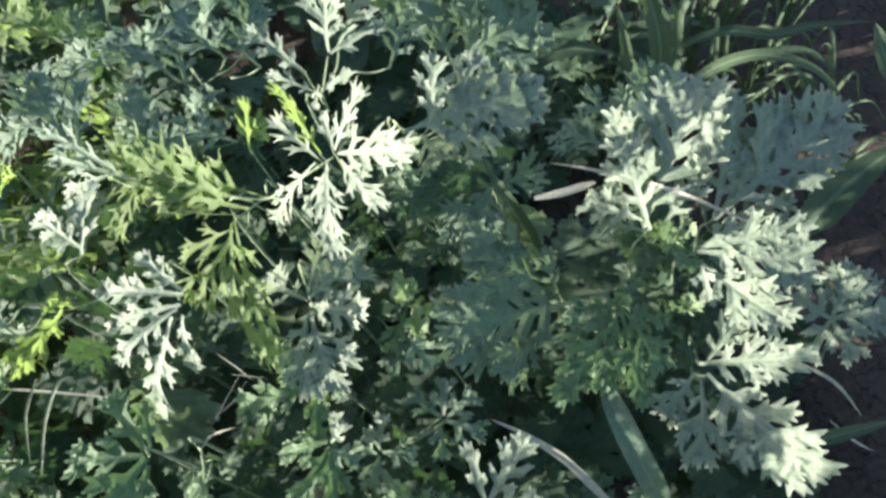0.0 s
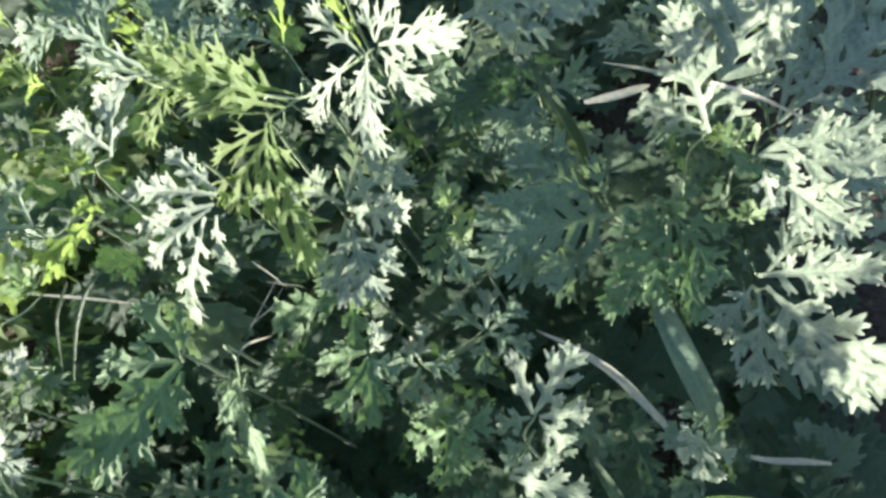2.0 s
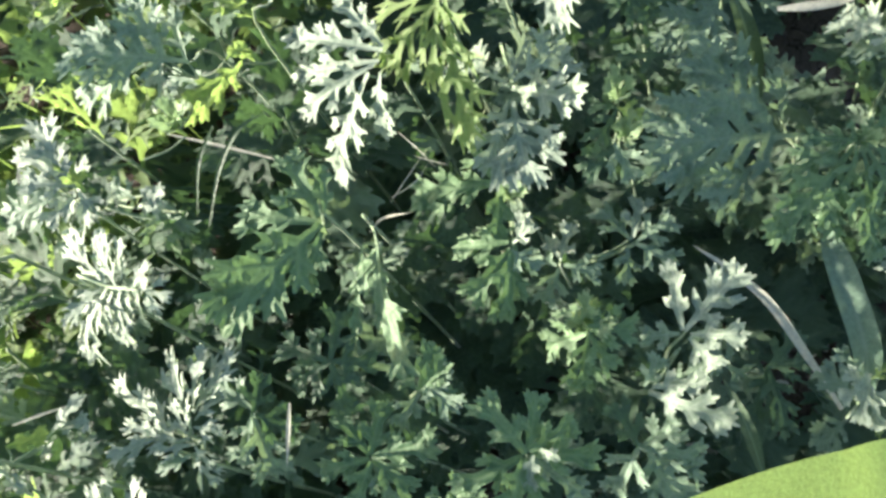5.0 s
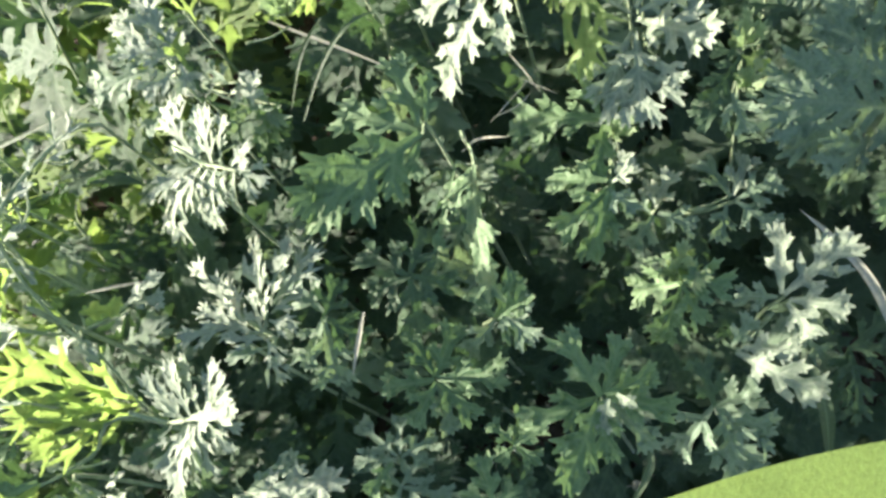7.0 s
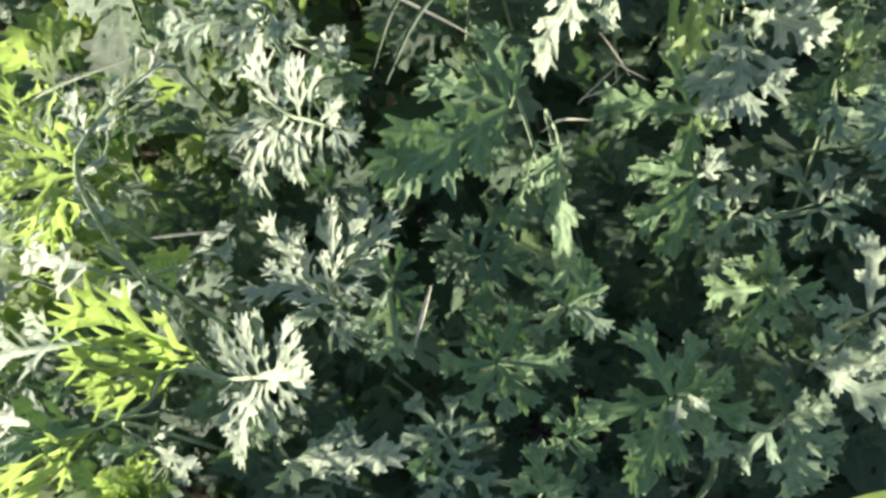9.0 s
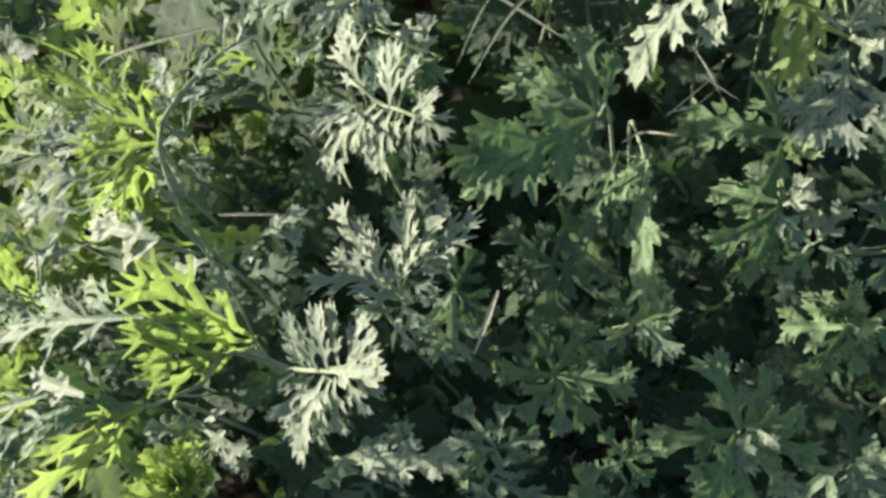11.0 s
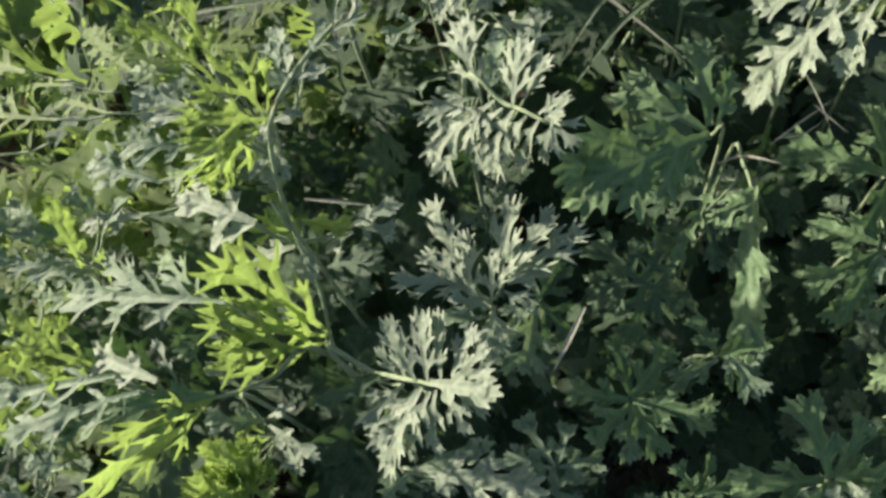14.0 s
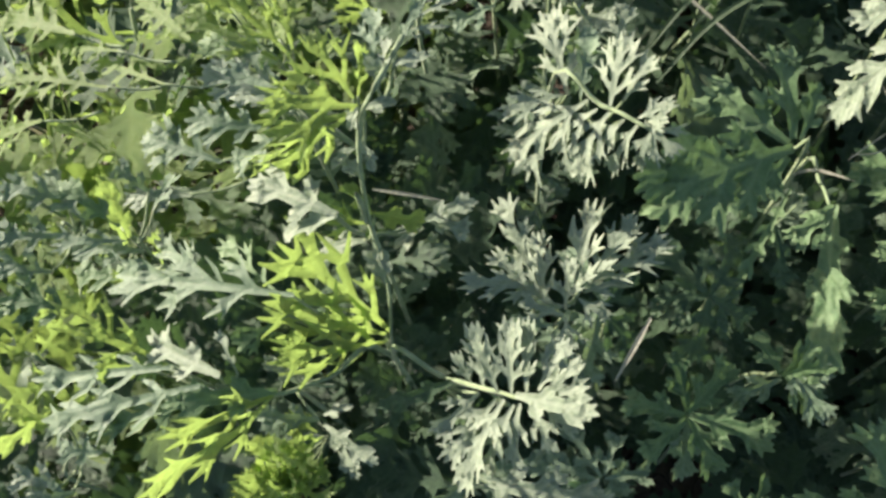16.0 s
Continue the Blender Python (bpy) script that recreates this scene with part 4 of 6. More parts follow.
p.leaf((-0.380, 0.104, 0.447), (-0.376, 0.092, 0.430), 0.015, "star", SILVER, 30, (-0.32, -0.35, 0.88))
p.leaf((-0.420, 0.109, 0.430), (-0.439, 0.148, 0.430), 0.012, "bud", SAGE, 20, (0.05, -0.30, 0.95))
p.leaf((-0.408, 0.103, 0.438), (-0.420, 0.082, 0.415), 0.025, "star", SILVER, 35, (-0.32, -0.35, 0.88))
p.leaf((-0.394, 0.103, 0.443), (-0.398, 0.089, 0.420), 0.020, "star", SILVER, 35, (-0.32, -0.35, 0.88))
p.leaf((-0.385, 0.106, 0.447), (-0.375, 0.107, 0.455), 0.015, "star", SILVER, 15, (-0.32, -0.35, 0.88))
p.leaf((-0.436, 0.113, 0.410), (-0.452, 0.106, 0.415), 0.018, "star", SILVER, 20, (-0.32, -0.35, 0.88))
p = Plant("mugwort shoot with pale ash-grey lobed leaves", (-0.365, 0.049), (-0.385, 0.029, 0.330), (-0.370, 0.037, 0.370), (-0.370, 0.050, 0.380))
p.leaf((-0.368, 0.039, 0.372), (-0.389, 0.087, 0.392), 0.026, "star", SILVER, 15, (-0.32, -0.35, 0.88))
p.leaf((-0.368, 0.051, 0.380), (-0.366, 0.091, 0.392), 0.021, "star", SILVER, 15, (-0.32, -0.35, 0.88))
p.leaf((-0.367, 0.050, 0.378), (-0.347, 0.092, 0.388), 0.026, "star", SILVER, 15, (-0.32, -0.35, 0.88))
p.leaf((-0.367, 0.042, 0.374), (-0.348, 0.043, 0.372), 0.019, "star", SILVER, 20, (-0.32, -0.35, 0.88))
p.leaf((-0.379, 0.031, 0.365), (-0.405, 0.059, 0.378), 0.022, "star", SILVER, 20, (-0.32, -0.35, 0.88))
p.leaf((-0.393, 0.042, 0.362), (-0.433, 0.065, 0.374), 0.023, "star", SILVER, 20, (-0.32, -0.35, 0.88))
p.leaf((-0.387, 0.039, 0.362), (-0.423, 0.014, 0.370), 0.022, "star", SILVER, 25, (-0.32, -0.35, 0.88))
p.leaf((-0.370, 0.032, 0.366), (-0.392, 0.024, 0.370), 0.021, "star", SILVER, 25, (-0.32, -0.35, 0.88))
p.leaf((-0.368, 0.032, 0.366), (-0.354, 0.023, 0.360), 0.021, "star", SILVER, 25, (-0.32, -0.35, 0.88))
p.leaf((-0.372, 0.026, 0.360), (-0.392, 0.013, 0.360), 0.014, "broad", SAGE, 25, (0.05, -0.30, 0.95))
p.leaf((-0.370, 0.035, 0.370), (-0.382, 0.056, 0.382), 0.019, "star", SILVER, 20, (-0.32, -0.35, 0.88))
p.leaf((-0.367, 0.046, 0.376), (-0.351, 0.065, 0.380), 0.017, "star", SILVER, 18, (-0.32, -0.35, 0.88))
p.leaf((-0.396, 0.044, 0.362), (-0.408, 0.054, 0.370), 0.018, "star", SILVER, 20, (-0.32, -0.35, 0.88))
p.leaf((-0.381, 0.034, 0.364), (-0.420, 0.038, 0.368), 0.018, "star", SILVER, 20, (0.05, -0.30, 0.95))
p.leaf((-0.369, 0.024, 0.355), (-0.354, 0.013, 0.345), 0.021, "star", SILVER, 25, (0.05, -0.30, 0.95))
p = Plant("mugwort shoot with broad dark green leaves", (-0.252, 0.088), (-0.272, 0.068, 0.220), (-0.282, 0.054, 0.276))
p.leaf((-0.284, 0.056, 0.278), (-0.310, 0.078, 0.290), 0.031, "lobed", FRESH, 15, (0.45, -0.12, 0.88))
p.leaf((-0.283, 0.056, 0.278), (-0.279, 0.093, 0.288), 0.031, "lobed", FRESH, 15, (0.45, -0.12, 0.88))
p.leaf((-0.280, 0.055, 0.278), (-0.235, 0.070, 0.286), 0.036, "lobed", FRESH, 15, (0.45, -0.12, 0.88))
p.leaf((-0.280, 0.053, 0.276), (-0.249, 0.037, 0.266), 0.030, "lobed", FRESH, 18, (0.45, -0.12, 0.88))
p.leaf((-0.282, 0.051, 0.276), (-0.290, 0.020, 0.268), 0.031, "lobed", FRESH, 18, (0.45, -0.12, 0.88))
p.leaf((-0.284, 0.053, 0.276), (-0.317, 0.038, 0.276), 0.029, "lobed", FRESH, 18, (0.45, -0.12, 0.88))
p.leaf((-0.281, 0.052, 0.274), (-0.263, 0.024, 0.258), 0.026, "broad", SAGE, 20, (0.48, -0.20, 0.85))
p.leaf((-0.252, 0.108, 0.296), (-0.220, 0.088, 0.300), 0.029, "broad", SAGE, 15, (0.45, -0.12, 0.88))
p.leaf((-0.252, 0.110, 0.297), (-0.228, 0.116, 0.302), 0.020, "broad", SAGE, 15, (0.45, -0.12, 0.88))
p = Plant("mugwort shoot with green blunt-lobed leaves catching light", (-0.148, 0.091), (-0.168, 0.071, 0.250), (-0.170, 0.066, 0.310))
p.leaf((-0.171, 0.067, 0.311), (-0.205, 0.097, 0.322), 0.034, "lobed", FRESH, 15, (0.32, -0.15, 0.93))
p.leaf((-0.169, 0.069, 0.311), (-0.168, 0.106, 0.316), 0.028, "lobed", FRESH, 15, (0.32, -0.15, 0.93))
p.leaf((-0.168, 0.069, 0.311), (-0.141, 0.091, 0.308), 0.026, "lobed", FRESH, 18, (0.32, -0.15, 0.93))
p.leaf((-0.166, 0.067, 0.310), (-0.124, 0.074, 0.298), 0.032, "lobed", FRESH, 18, (0.32, -0.15, 0.93))
p.leaf((-0.167, 0.065, 0.310), (-0.129, 0.048, 0.290), 0.027, "broad", SAGE, 20, (0.32, -0.15, 0.93))
p.leaf((-0.169, 0.063, 0.310), (-0.156, 0.027, 0.316), 0.029, "lobed", FRESH, 18, (0.32, -0.15, 0.93))
p.leaf((-0.171, 0.063, 0.310), (-0.175, -0.000, 0.338), 0.031, "lobed", FRESH, 15, (0.32, -0.15, 0.93))
p.leaf((-0.173, 0.064, 0.310), (-0.213, 0.035, 0.310), 0.033, "lobed", FRESH, 18, (0.32, -0.15, 0.93))
# Two small leaves in paler silver stand in for sunlit spots on the green.
p.leaf((-0.165, 0.065, 0.312), (-0.163, 0.042, 0.318), 0.016, "broad", SILVER, 15, (-0.32, -0.35, 0.88))
p.leaf((-0.161, 0.070, 0.312), (-0.148, 0.065, 0.314), 0.013, "broad", SILVER, 15, (-0.32, -0.35, 0.88))
p = Plant("mugwort shoot with grey-green lobed leaves under others", (-0.071, 0.117), (-0.091, 0.097, 0.221))
p.leaf((-0.102, 0.095, 0.245), (-0.057, 0.095, 0.220), 0.044, "broad", SAGE, 25, (-0.10, -0.18, 0.98))
p.leaf((-0.102, 0.095, 0.245), (-0.117, 0.062, 0.218), 0.045, "broad", SAGE, 25, (-0.07, -0.16, 0.98))
p.leaf((-0.099, 0.096, 0.245), (-0.069, 0.061, 0.202), 0.045, "broad", SAGE, 25, (-0.10, -0.16, 0.98))
p.leaf((-0.099, 0.096, 0.245), (-0.076, 0.108, 0.269), 0.036, "broad", SAGE, 25, (-0.10, -0.19, 0.98))
p.leaf((-0.103, 0.088, 0.276), (-0.122, 0.111, 0.290), 0.035, "broad", SHADE_GREEN, 25, (0.44, -0.11, 0.89))
p = Plant("mugwort shoot with small grey-green leaves", (-0.194, 0.238), (-0.214, 0.218, 0.250), (-0.204, 0.209, 0.305))
p.leaf((-0.204, 0.207, 0.305), (-0.230, 0.170, 0.295), 0.041, "lobed", FRESH, 20, (0.48, -0.20, 0.85))
p.leaf((-0.202, 0.205, 0.305), (-0.204, 0.160, 0.285), 0.035, "lobed", FRESH, 22, (0.48, -0.20, 0.85))
p.leaf((-0.206, 0.213, 0.306), (-0.247, 0.207, 0.300), 0.032, "broad", FRESH, 20, (0.45, -0.12, 0.88))
p.leaf((-0.202, 0.207, 0.305), (-0.181, 0.197, 0.298), 0.028, "broad", SAGE, 20, (0.48, -0.20, 0.85))
p.leaf((-0.201, 0.212, 0.308), (-0.186, 0.224, 0.318), 0.022, "broad", SILVER, 15, (-0.32, -0.35, 0.88))
p = Plant("low mugwort shoot with soft green leaves", (-0.246, 0.122), (-0.266, 0.102, 0.240), (-0.251, 0.102, 0.295))
p.leaf((-0.250, 0.102, 0.297), (-0.234, 0.123, 0.305), 0.026, "lobed", FRESH, 15, (0.32, -0.15, 0.93))
p.leaf((-0.249, 0.101, 0.297), (-0.224, 0.090, 0.296), 0.032, "lobed", FRESH, 18, (0.32, -0.15, 0.93))
p.leaf((-0.251, 0.101, 0.297), (-0.246, 0.135, 0.302), 0.026, "lobed", FRESH, 18, (0.32, -0.15, 0.93))
p.leaf((-0.252, 0.099, 0.295), (-0.268, 0.077, 0.280), 0.029, "broad", SAGE, 22, (0.48, -0.20, 0.85))
p.leaf((-0.254, 0.102, 0.295), (-0.277, 0.116, 0.292), 0.026, "lobed", FRESH, 20, (0.32, -0.15, 0.93))
# The shade on this shoot is also in its near-black leaf colour.
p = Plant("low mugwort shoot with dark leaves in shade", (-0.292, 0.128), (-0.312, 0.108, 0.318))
p.leaf((-0.312, 0.108, 0.318), (-0.351, 0.113, 0.321), 0.044, "broad", SHADE_GREEN, 25, (0.45, -0.18, 0.88))
p.leaf((-0.312, 0.108, 0.318), (-0.338, 0.089, 0.309), 0.044, "broad", SHADE_GREEN, 25, (0.45, -0.16, 0.88))
p.leaf((-0.312, 0.108, 0.318), (-0.298, 0.077, 0.292), 0.041, "broad", SHADE_GREEN, 25, (0.44, -0.15, 0.88))
p.leaf((-0.312, 0.108, 0.318), (-0.318, 0.148, 0.311), 0.041, "broad", SHADE_GREEN, 25, (0.45, -0.19, 0.87))
p.leaf((-0.312, 0.108, 0.318), (-0.285, 0.116, 0.301), 0.037, "broad", SHADE_GREEN, 25, (0.45, -0.17, 0.88))
p = Plant("low mugwort shoot with grey drooping leaves", (-0.333, 0.083), (-0.353, 0.063, 0.316))
p.leaf((-0.358, 0.065, 0.318), (-0.331, 0.062, 0.298), 0.041, "broad", SHADE_GREEN, 25, (0.44, -0.12, 0.89))
p.leaf((-0.358, 0.065, 0.318), (-0.370, 0.032, 0.289), 0.037, "broad", SAGE, 25, (0.23, -0.14, 0.96))
p.leaf((-0.358, 0.065, 0.318), (-0.356, 0.092, 0.326), 0.033, "broad", SHADE_GREEN, 25, (0.44, -0.14, 0.89))
p.leaf((-0.359, 0.068, 0.319), (-0.394, 0.083, 0.324), 0.033, "broad", SAGE, 25, (0.25, -0.18, 0.95))
p.leaf((-0.357, 0.062, 0.317), (-0.345, 0.029, 0.280), 0.041, "broad", SAGE, 25, (0.22, -0.14, 0.97))
p = Plant("low mugwort shoot with grey cut leaves near the path", (-0.274, 0.005), (-0.294, -0.015, 0.212))
p.leaf((-0.298, -0.017, 0.213), (-0.261, -0.013, 0.203), 0.040, "cut", SAGE, 25, (0.12, -0.06, 0.99))
p.leaf((-0.298, -0.017, 0.213), (-0.287, 0.012, 0.219), 0.036, "cut", SAGE, 25, (0.13, -0.07, 0.99))
p.leaf((-0.298, -0.017, 0.213), (-0.333, -0.007, 0.216), 0.044, "broad", SAGE, 25, (0.15, -0.06, 0.99))
p.leaf((-0.298, -0.017, 0.213), (-0.299, -0.046, 0.204), 0.044, "broad", SAGE, 25, (0.14, -0.04, 0.99))
p.leaf((-0.234, -0.004, 0.219), (-0.246, 0.018, 0.230), 0.031, "cut", SHADE_GREEN, 25, (0.42, -0.01, 0.91))
p.leaf((-0.233, -0.007, 0.217), (-0.205, 0.017, 0.217), 0.035, "broad", SHADE_GREEN, 25, (0.42, -0.00, 0.91))
p = Plant("side shoot with a white and yellow-green lobed leaf", (-0.446, 0.019), (-0.466, -0.001, 0.420), (-0.464, -0.004, 0.424))
p.leaf((-0.470, -0.015, 0.446), (-0.517, -0.022, 0.436), 0.032, "broad", SILVER, 12, (-0.32, -0.35, 0.88))
p.leaf((-0.470, -0.016, 0.445), (-0.489, -0.034, 0.430), 0.014, "broad", SILVER, 15, (-0.32, -0.35, 0.88))
p.leaf((-0.463, -0.003, 0.424), (-0.479, -0.018, 0.432), 0.023, "swept", YOUNG, 15, (0.86, 0.00, 0.50))
p.leaf((-0.465, 0.001, 0.424), (-0.483, 0.004, 0.430), 0.015, "cut", YOUNG, 15, (0.86, 0.00, 0.50))
p.leaf((-0.453, 0.024, 0.388), (-0.437, 0.049, 0.392), 0.019, "broad", SILVER, 15, (-0.32, -0.35, 0.88))
p.leaf((-0.452, 0.026, 0.388), (-0.431, 0.034, 0.388), 0.016, "broad", SILVER, 15, (-0.32, -0.35, 0.88))
p.leaf((-0.452, 0.022, 0.385), (-0.458, 0.005, 0.382), 0.019, "broad", SILVER, 20, (-0.32, -0.35, 0.88))
p.leaf((-0.472, 0.009, 0.400), (-0.450, 0.022, 0.395), 0.016, "broad", YOUNG, 15, (0.86, 0.00, 0.50))
p.leaf((-0.467, -0.005, 0.400), (-0.484, -0.021, 0.390), 0.019, "broad", SILVER, 18, (-0.32, -0.35, 0.88))
p = Plant("branching mugwort with glowing yellow-green leaves", (-0.412, -0.013), (-0.432, -0.033, 0.347))
p.leaf((-0.439, -0.025, 0.352), (-0.492, -0.036, 0.425), 0.047, "swept", YOUNG, 18, (0.86, 0.00, 0.50))
p.leaf((-0.440, -0.028, 0.352), (-0.481, -0.061, 0.410), 0.040, "swept", YOUNG, 18, (0.62, -0.20, 0.75))
p.leaf((-0.438, -0.031, 0.352), (-0.465, -0.076, 0.402), 0.040, "swept", YOUNG, 20, (0.86, 0.00, 0.50))
p.leaf((-0.473, -0.050, 0.412), (-0.567, -0.092, 0.378), 0.040, "swept", SAGE, 15, (0.05, -0.30, 0.95))
p.leaf((-0.493, -0.064, 0.405), (-0.564, -0.067, 0.382), 0.025, "swept", SAGE, 15, (0.05, -0.30, 0.95))
p.leaf((-0.479, -0.053, 0.410), (-0.525, -0.048, 0.400), 0.022, "fine", FRESH, 18, (0.05, -0.30, 0.95))
p.leaf((-0.472, -0.057, 0.400), (-0.486, -0.084, 0.392), 0.021, "fine", FRESH, 18, (0.45, -0.12, 0.88))
p = Plant("low branch of mugwort with long lit leaves", (-0.413, -0.014), (-0.433, -0.034, 0.345), (-0.446, -0.065, 0.365), (-0.457, -0.090, 0.385), (-0.477, -0.103, 0.400))
p.leaf((-0.456, -0.089, 0.386), (-0.463, -0.161, 0.428), 0.028, "swept", YOUNG, 18, (0.86, 0.00, 0.50))
p.leaf((-0.457, -0.091, 0.388), (-0.475, -0.138, 0.420), 0.026, "swept", YOUNG, 15, (0.62, -0.20, 0.75))
p.leaf((-0.456, -0.089, 0.390), (-0.486, -0.125, 0.412), 0.026, "broad", FRESH, 15, (-0.32, -0.35, 0.88))
p.leaf((-0.475, -0.099, 0.412), (-0.522, -0.106, 0.392), 0.025, "broad", SILVER, 15, (-0.32, -0.35, 0.88))
p.leaf((-0.472, -0.093, 0.402), (-0.489, -0.083, 0.412), 0.013, "fine", SILVER, 15, (-0.32, -0.35, 0.88))
p.leaf((-0.479, -0.108, 0.410), (-0.544, -0.169, 0.372), 0.028, "swept", SAGE, 15, (0.05, -0.30, 0.95))
p.leaf((-0.496, -0.109, 0.408), (-0.562, -0.156, 0.372), 0.027, "swept", SAGE, 15, (0.05, -0.30, 0.95))
p.leaf((-0.467, -0.101, 0.402), (-0.517, -0.154, 0.384), 0.024, "fine", FRESH, 18, (0.05, -0.30, 0.95))
p.leaf((-0.527, -0.117, 0.390), (-0.565, -0.115, 0.410), 0.035, "swept", YOUNG, 20, (0.86, 0.00, 0.50))
p.leaf((-0.514, -0.110, 0.390), (-0.544, -0.122, 0.410), 0.028, "swept", YOUNG, 20, (0.86, 0.00, 0.50))
p.leaf((-0.514, -0.117, 0.385), (-0.529, -0.131, 0.400), 0.019, "cut", YOUNG, 20, (0.62, -0.20, 0.75))
p.leaf((-0.455, -0.077, 0.370), (-0.475, -0.078, 0.380), 0.014, "cut", SILVER, 20, (-0.32, -0.35, 0.88))
p = Plant("mugwort shoot with a star of narrow silver leaves", (-0.410, -0.014), (-0.430, -0.034, 0.350), (-0.397, -0.034, 0.385), (-0.362, -0.030, 0.425), (-0.351, -0.027, 0.430))
p.leaf((-0.360, -0.029, 0.428), (-0.328, -0.020, 0.448), 0.022, "broad", SILVER, 12, (-0.32, -0.35, 0.88))
p.leaf((-0.352, -0.025, 0.430), (-0.337, -0.012, 0.446), 0.016, "star", SILVER, 15, (-0.32, -0.35, 0.88))
p.leaf((-0.369, -0.031, 0.420), (-0.395, -0.017, 0.436), 0.016, "star", SILVER, 15, (-0.32, -0.35, 0.88))
p.leaf((-0.363, -0.029, 0.425), (-0.381, -0.005, 0.440), 0.020, "star", SILVER, 15, (-0.32, -0.35, 0.88))
p.leaf((-0.358, -0.025, 0.428), (-0.375, 0.000, 0.440), 0.014, "star", SILVER, 15, (-0.32, -0.35, 0.88))
p.leaf((-0.354, -0.022, 0.430), (-0.356, 0.002, 0.440), 0.018, "star", SILVER, 15, (-0.32, -0.35, 0.88))
p.leaf((-0.364, -0.033, 0.420), (-0.357, -0.075, 0.405), 0.022, "star", SILVER, 35, (-0.32, -0.35, 0.88))
p.leaf((-0.357, -0.031, 0.425), (-0.343, -0.053, 0.410), 0.016, "star", SILVER, 35, (-0.32, -0.35, 0.88))
p.leaf((-0.351, -0.029, 0.428), (-0.334, -0.038, 0.420), 0.017, "star", SILVER, 30, (-0.32, -0.35, 0.88))
p.leaf((-0.377, -0.033, 0.400), (-0.381, -0.062, 0.400), 0.021, "star", SILVER, 25, (0.05, -0.30, 0.95))
p.leaf((-0.392, -0.035, 0.390), (-0.414, -0.063, 0.375), 0.014, "broad", SHADE_GREEN, 25, (0.45, -0.12, 0.88))
p.leaf((-0.376, -0.031, 0.410), (-0.388, -0.018, 0.425), 0.015, "star", SILVER, 15, (-0.32, -0.35, 0.88))
p.leaf((-0.350, -0.022, 0.432), (-0.346, -0.004, 0.444), 0.014, "star", SILVER, 15, (-0.32, -0.35, 0.88))
p.leaf((-0.359, -0.033, 0.424), (-0.352, -0.062, 0.405), 0.016, "star", SILVER, 35, (-0.32, -0.35, 0.88))
p.leaf((-0.348, -0.027, 0.430), (-0.330, -0.027, 0.430), 0.015, "star", SILVER, 20, (-0.32, -0.35, 0.88))
p.leaf((-0.368, -0.033, 0.410), (-0.371, -0.067, 0.395), 0.019, "star", SILVER, 30, (0.05, -0.30, 0.95))
p.leaf((-0.383, -0.031, 0.400), (-0.396, -0.026, 0.410), 0.013, "star", SILVER, 15, (-0.32, -0.35, 0.88))
p.leaf((-0.383, -0.038, 0.390), (-0.366, -0.055, 0.370), 0.016, "cut", SAGE, 30, (0.48, -0.20, 0.85))
p = Plant("mugwort shoot with a broad white-green lobed leaf", (-0.349, -0.041), (-0.369, -0.061, 0.300), (-0.348, -0.054, 0.335))
p.leaf((-0.360, -0.058, 0.330), (-0.294, -0.030, 0.352), 0.029, "broad", SILVER, 12, (-0.32, -0.35, 0.88))
p.leaf((-0.358, -0.056, 0.330), (-0.330, -0.024, 0.345), 0.017, "broad", SAGE, 20, (0.05, -0.30, 0.95))
p.leaf((-0.362, -0.061, 0.328), (-0.369, -0.079, 0.315), 0.018, "cut", SAGE, 25, (0.48, -0.20, 0.85))
p = Plant("mugwort side shoot with white-tipped green leaves", (-0.438, -0.057), (-0.458, -0.077, 0.335), (-0.435, -0.086, 0.345))
p.leaf((-0.436, -0.084, 0.348), (-0.401, -0.084, 0.352), 0.019, "cut", SILVER, 15, (-0.32, -0.35, 0.88))
p.leaf((-0.432, -0.083, 0.346), (-0.405, -0.095, 0.348), 0.015, "cut", SILVER, 15, (-0.32, -0.35, 0.88))
p.leaf((-0.441, -0.084, 0.346), (-0.467, -0.103, 0.352), 0.025, "cut", SAGE, 20, (0.05, -0.30, 0.95))
p.leaf((-0.440, -0.080, 0.346), (-0.430, -0.068, 0.352), 0.011, "cut", SILVER, 15, (-0.32, -0.35, 0.88))
p.leaf((-0.440, -0.092, 0.340), (-0.454, -0.114, 0.350), 0.022, "cut", YOUNG, 20, (0.86, 0.00, 0.50))
p.leaf((-0.438, -0.089, 0.342), (-0.456, -0.092, 0.350), 0.019, "fine", YOUNG, 20, (0.86, 0.00, 0.50))
p.leaf((-0.435, -0.089, 0.340), (-0.440, -0.104, 0.346), 0.019, "fine", YOUNG, 20, (0.86, 0.00, 0.50))
p.bud((-0.433, -0.117, 0.335), 0.034, 12, YOUNG)
p.bud((-0.445, -0.119, 0.330), 0.030, 9, YOUNG)
p.bud((-0.430, -0.111, 0.330), 0.028, 8, YOUNG)
p = Plant("tall mugwort stem with bright yellow-green leaves", (-0.536, 0.171), (-0.556, 0.151, 0.314), (-0.527, 0.129, 0.400), (-0.508, 0.094, 0.443), (-0.480, 0.035, 0.486), (-0.480, 0.017, 0.466), (-0.465, -0.001, 0.430), (-0.447, -0.013, 0.390), (-0.435, -0.030, 0.347))
p.leaf((-0.489, 0.024, 0.466), (-0.520, -0.015, 0.424), 0.045, "swept", YOUNG, 15, (0.86, 0.00, 0.50))
p.leaf((-0.487, 0.025, 0.468), (-0.517, -0.004, 0.480), 0.039, "swept", YOUNG, 15, (0.86, 0.00, 0.50))
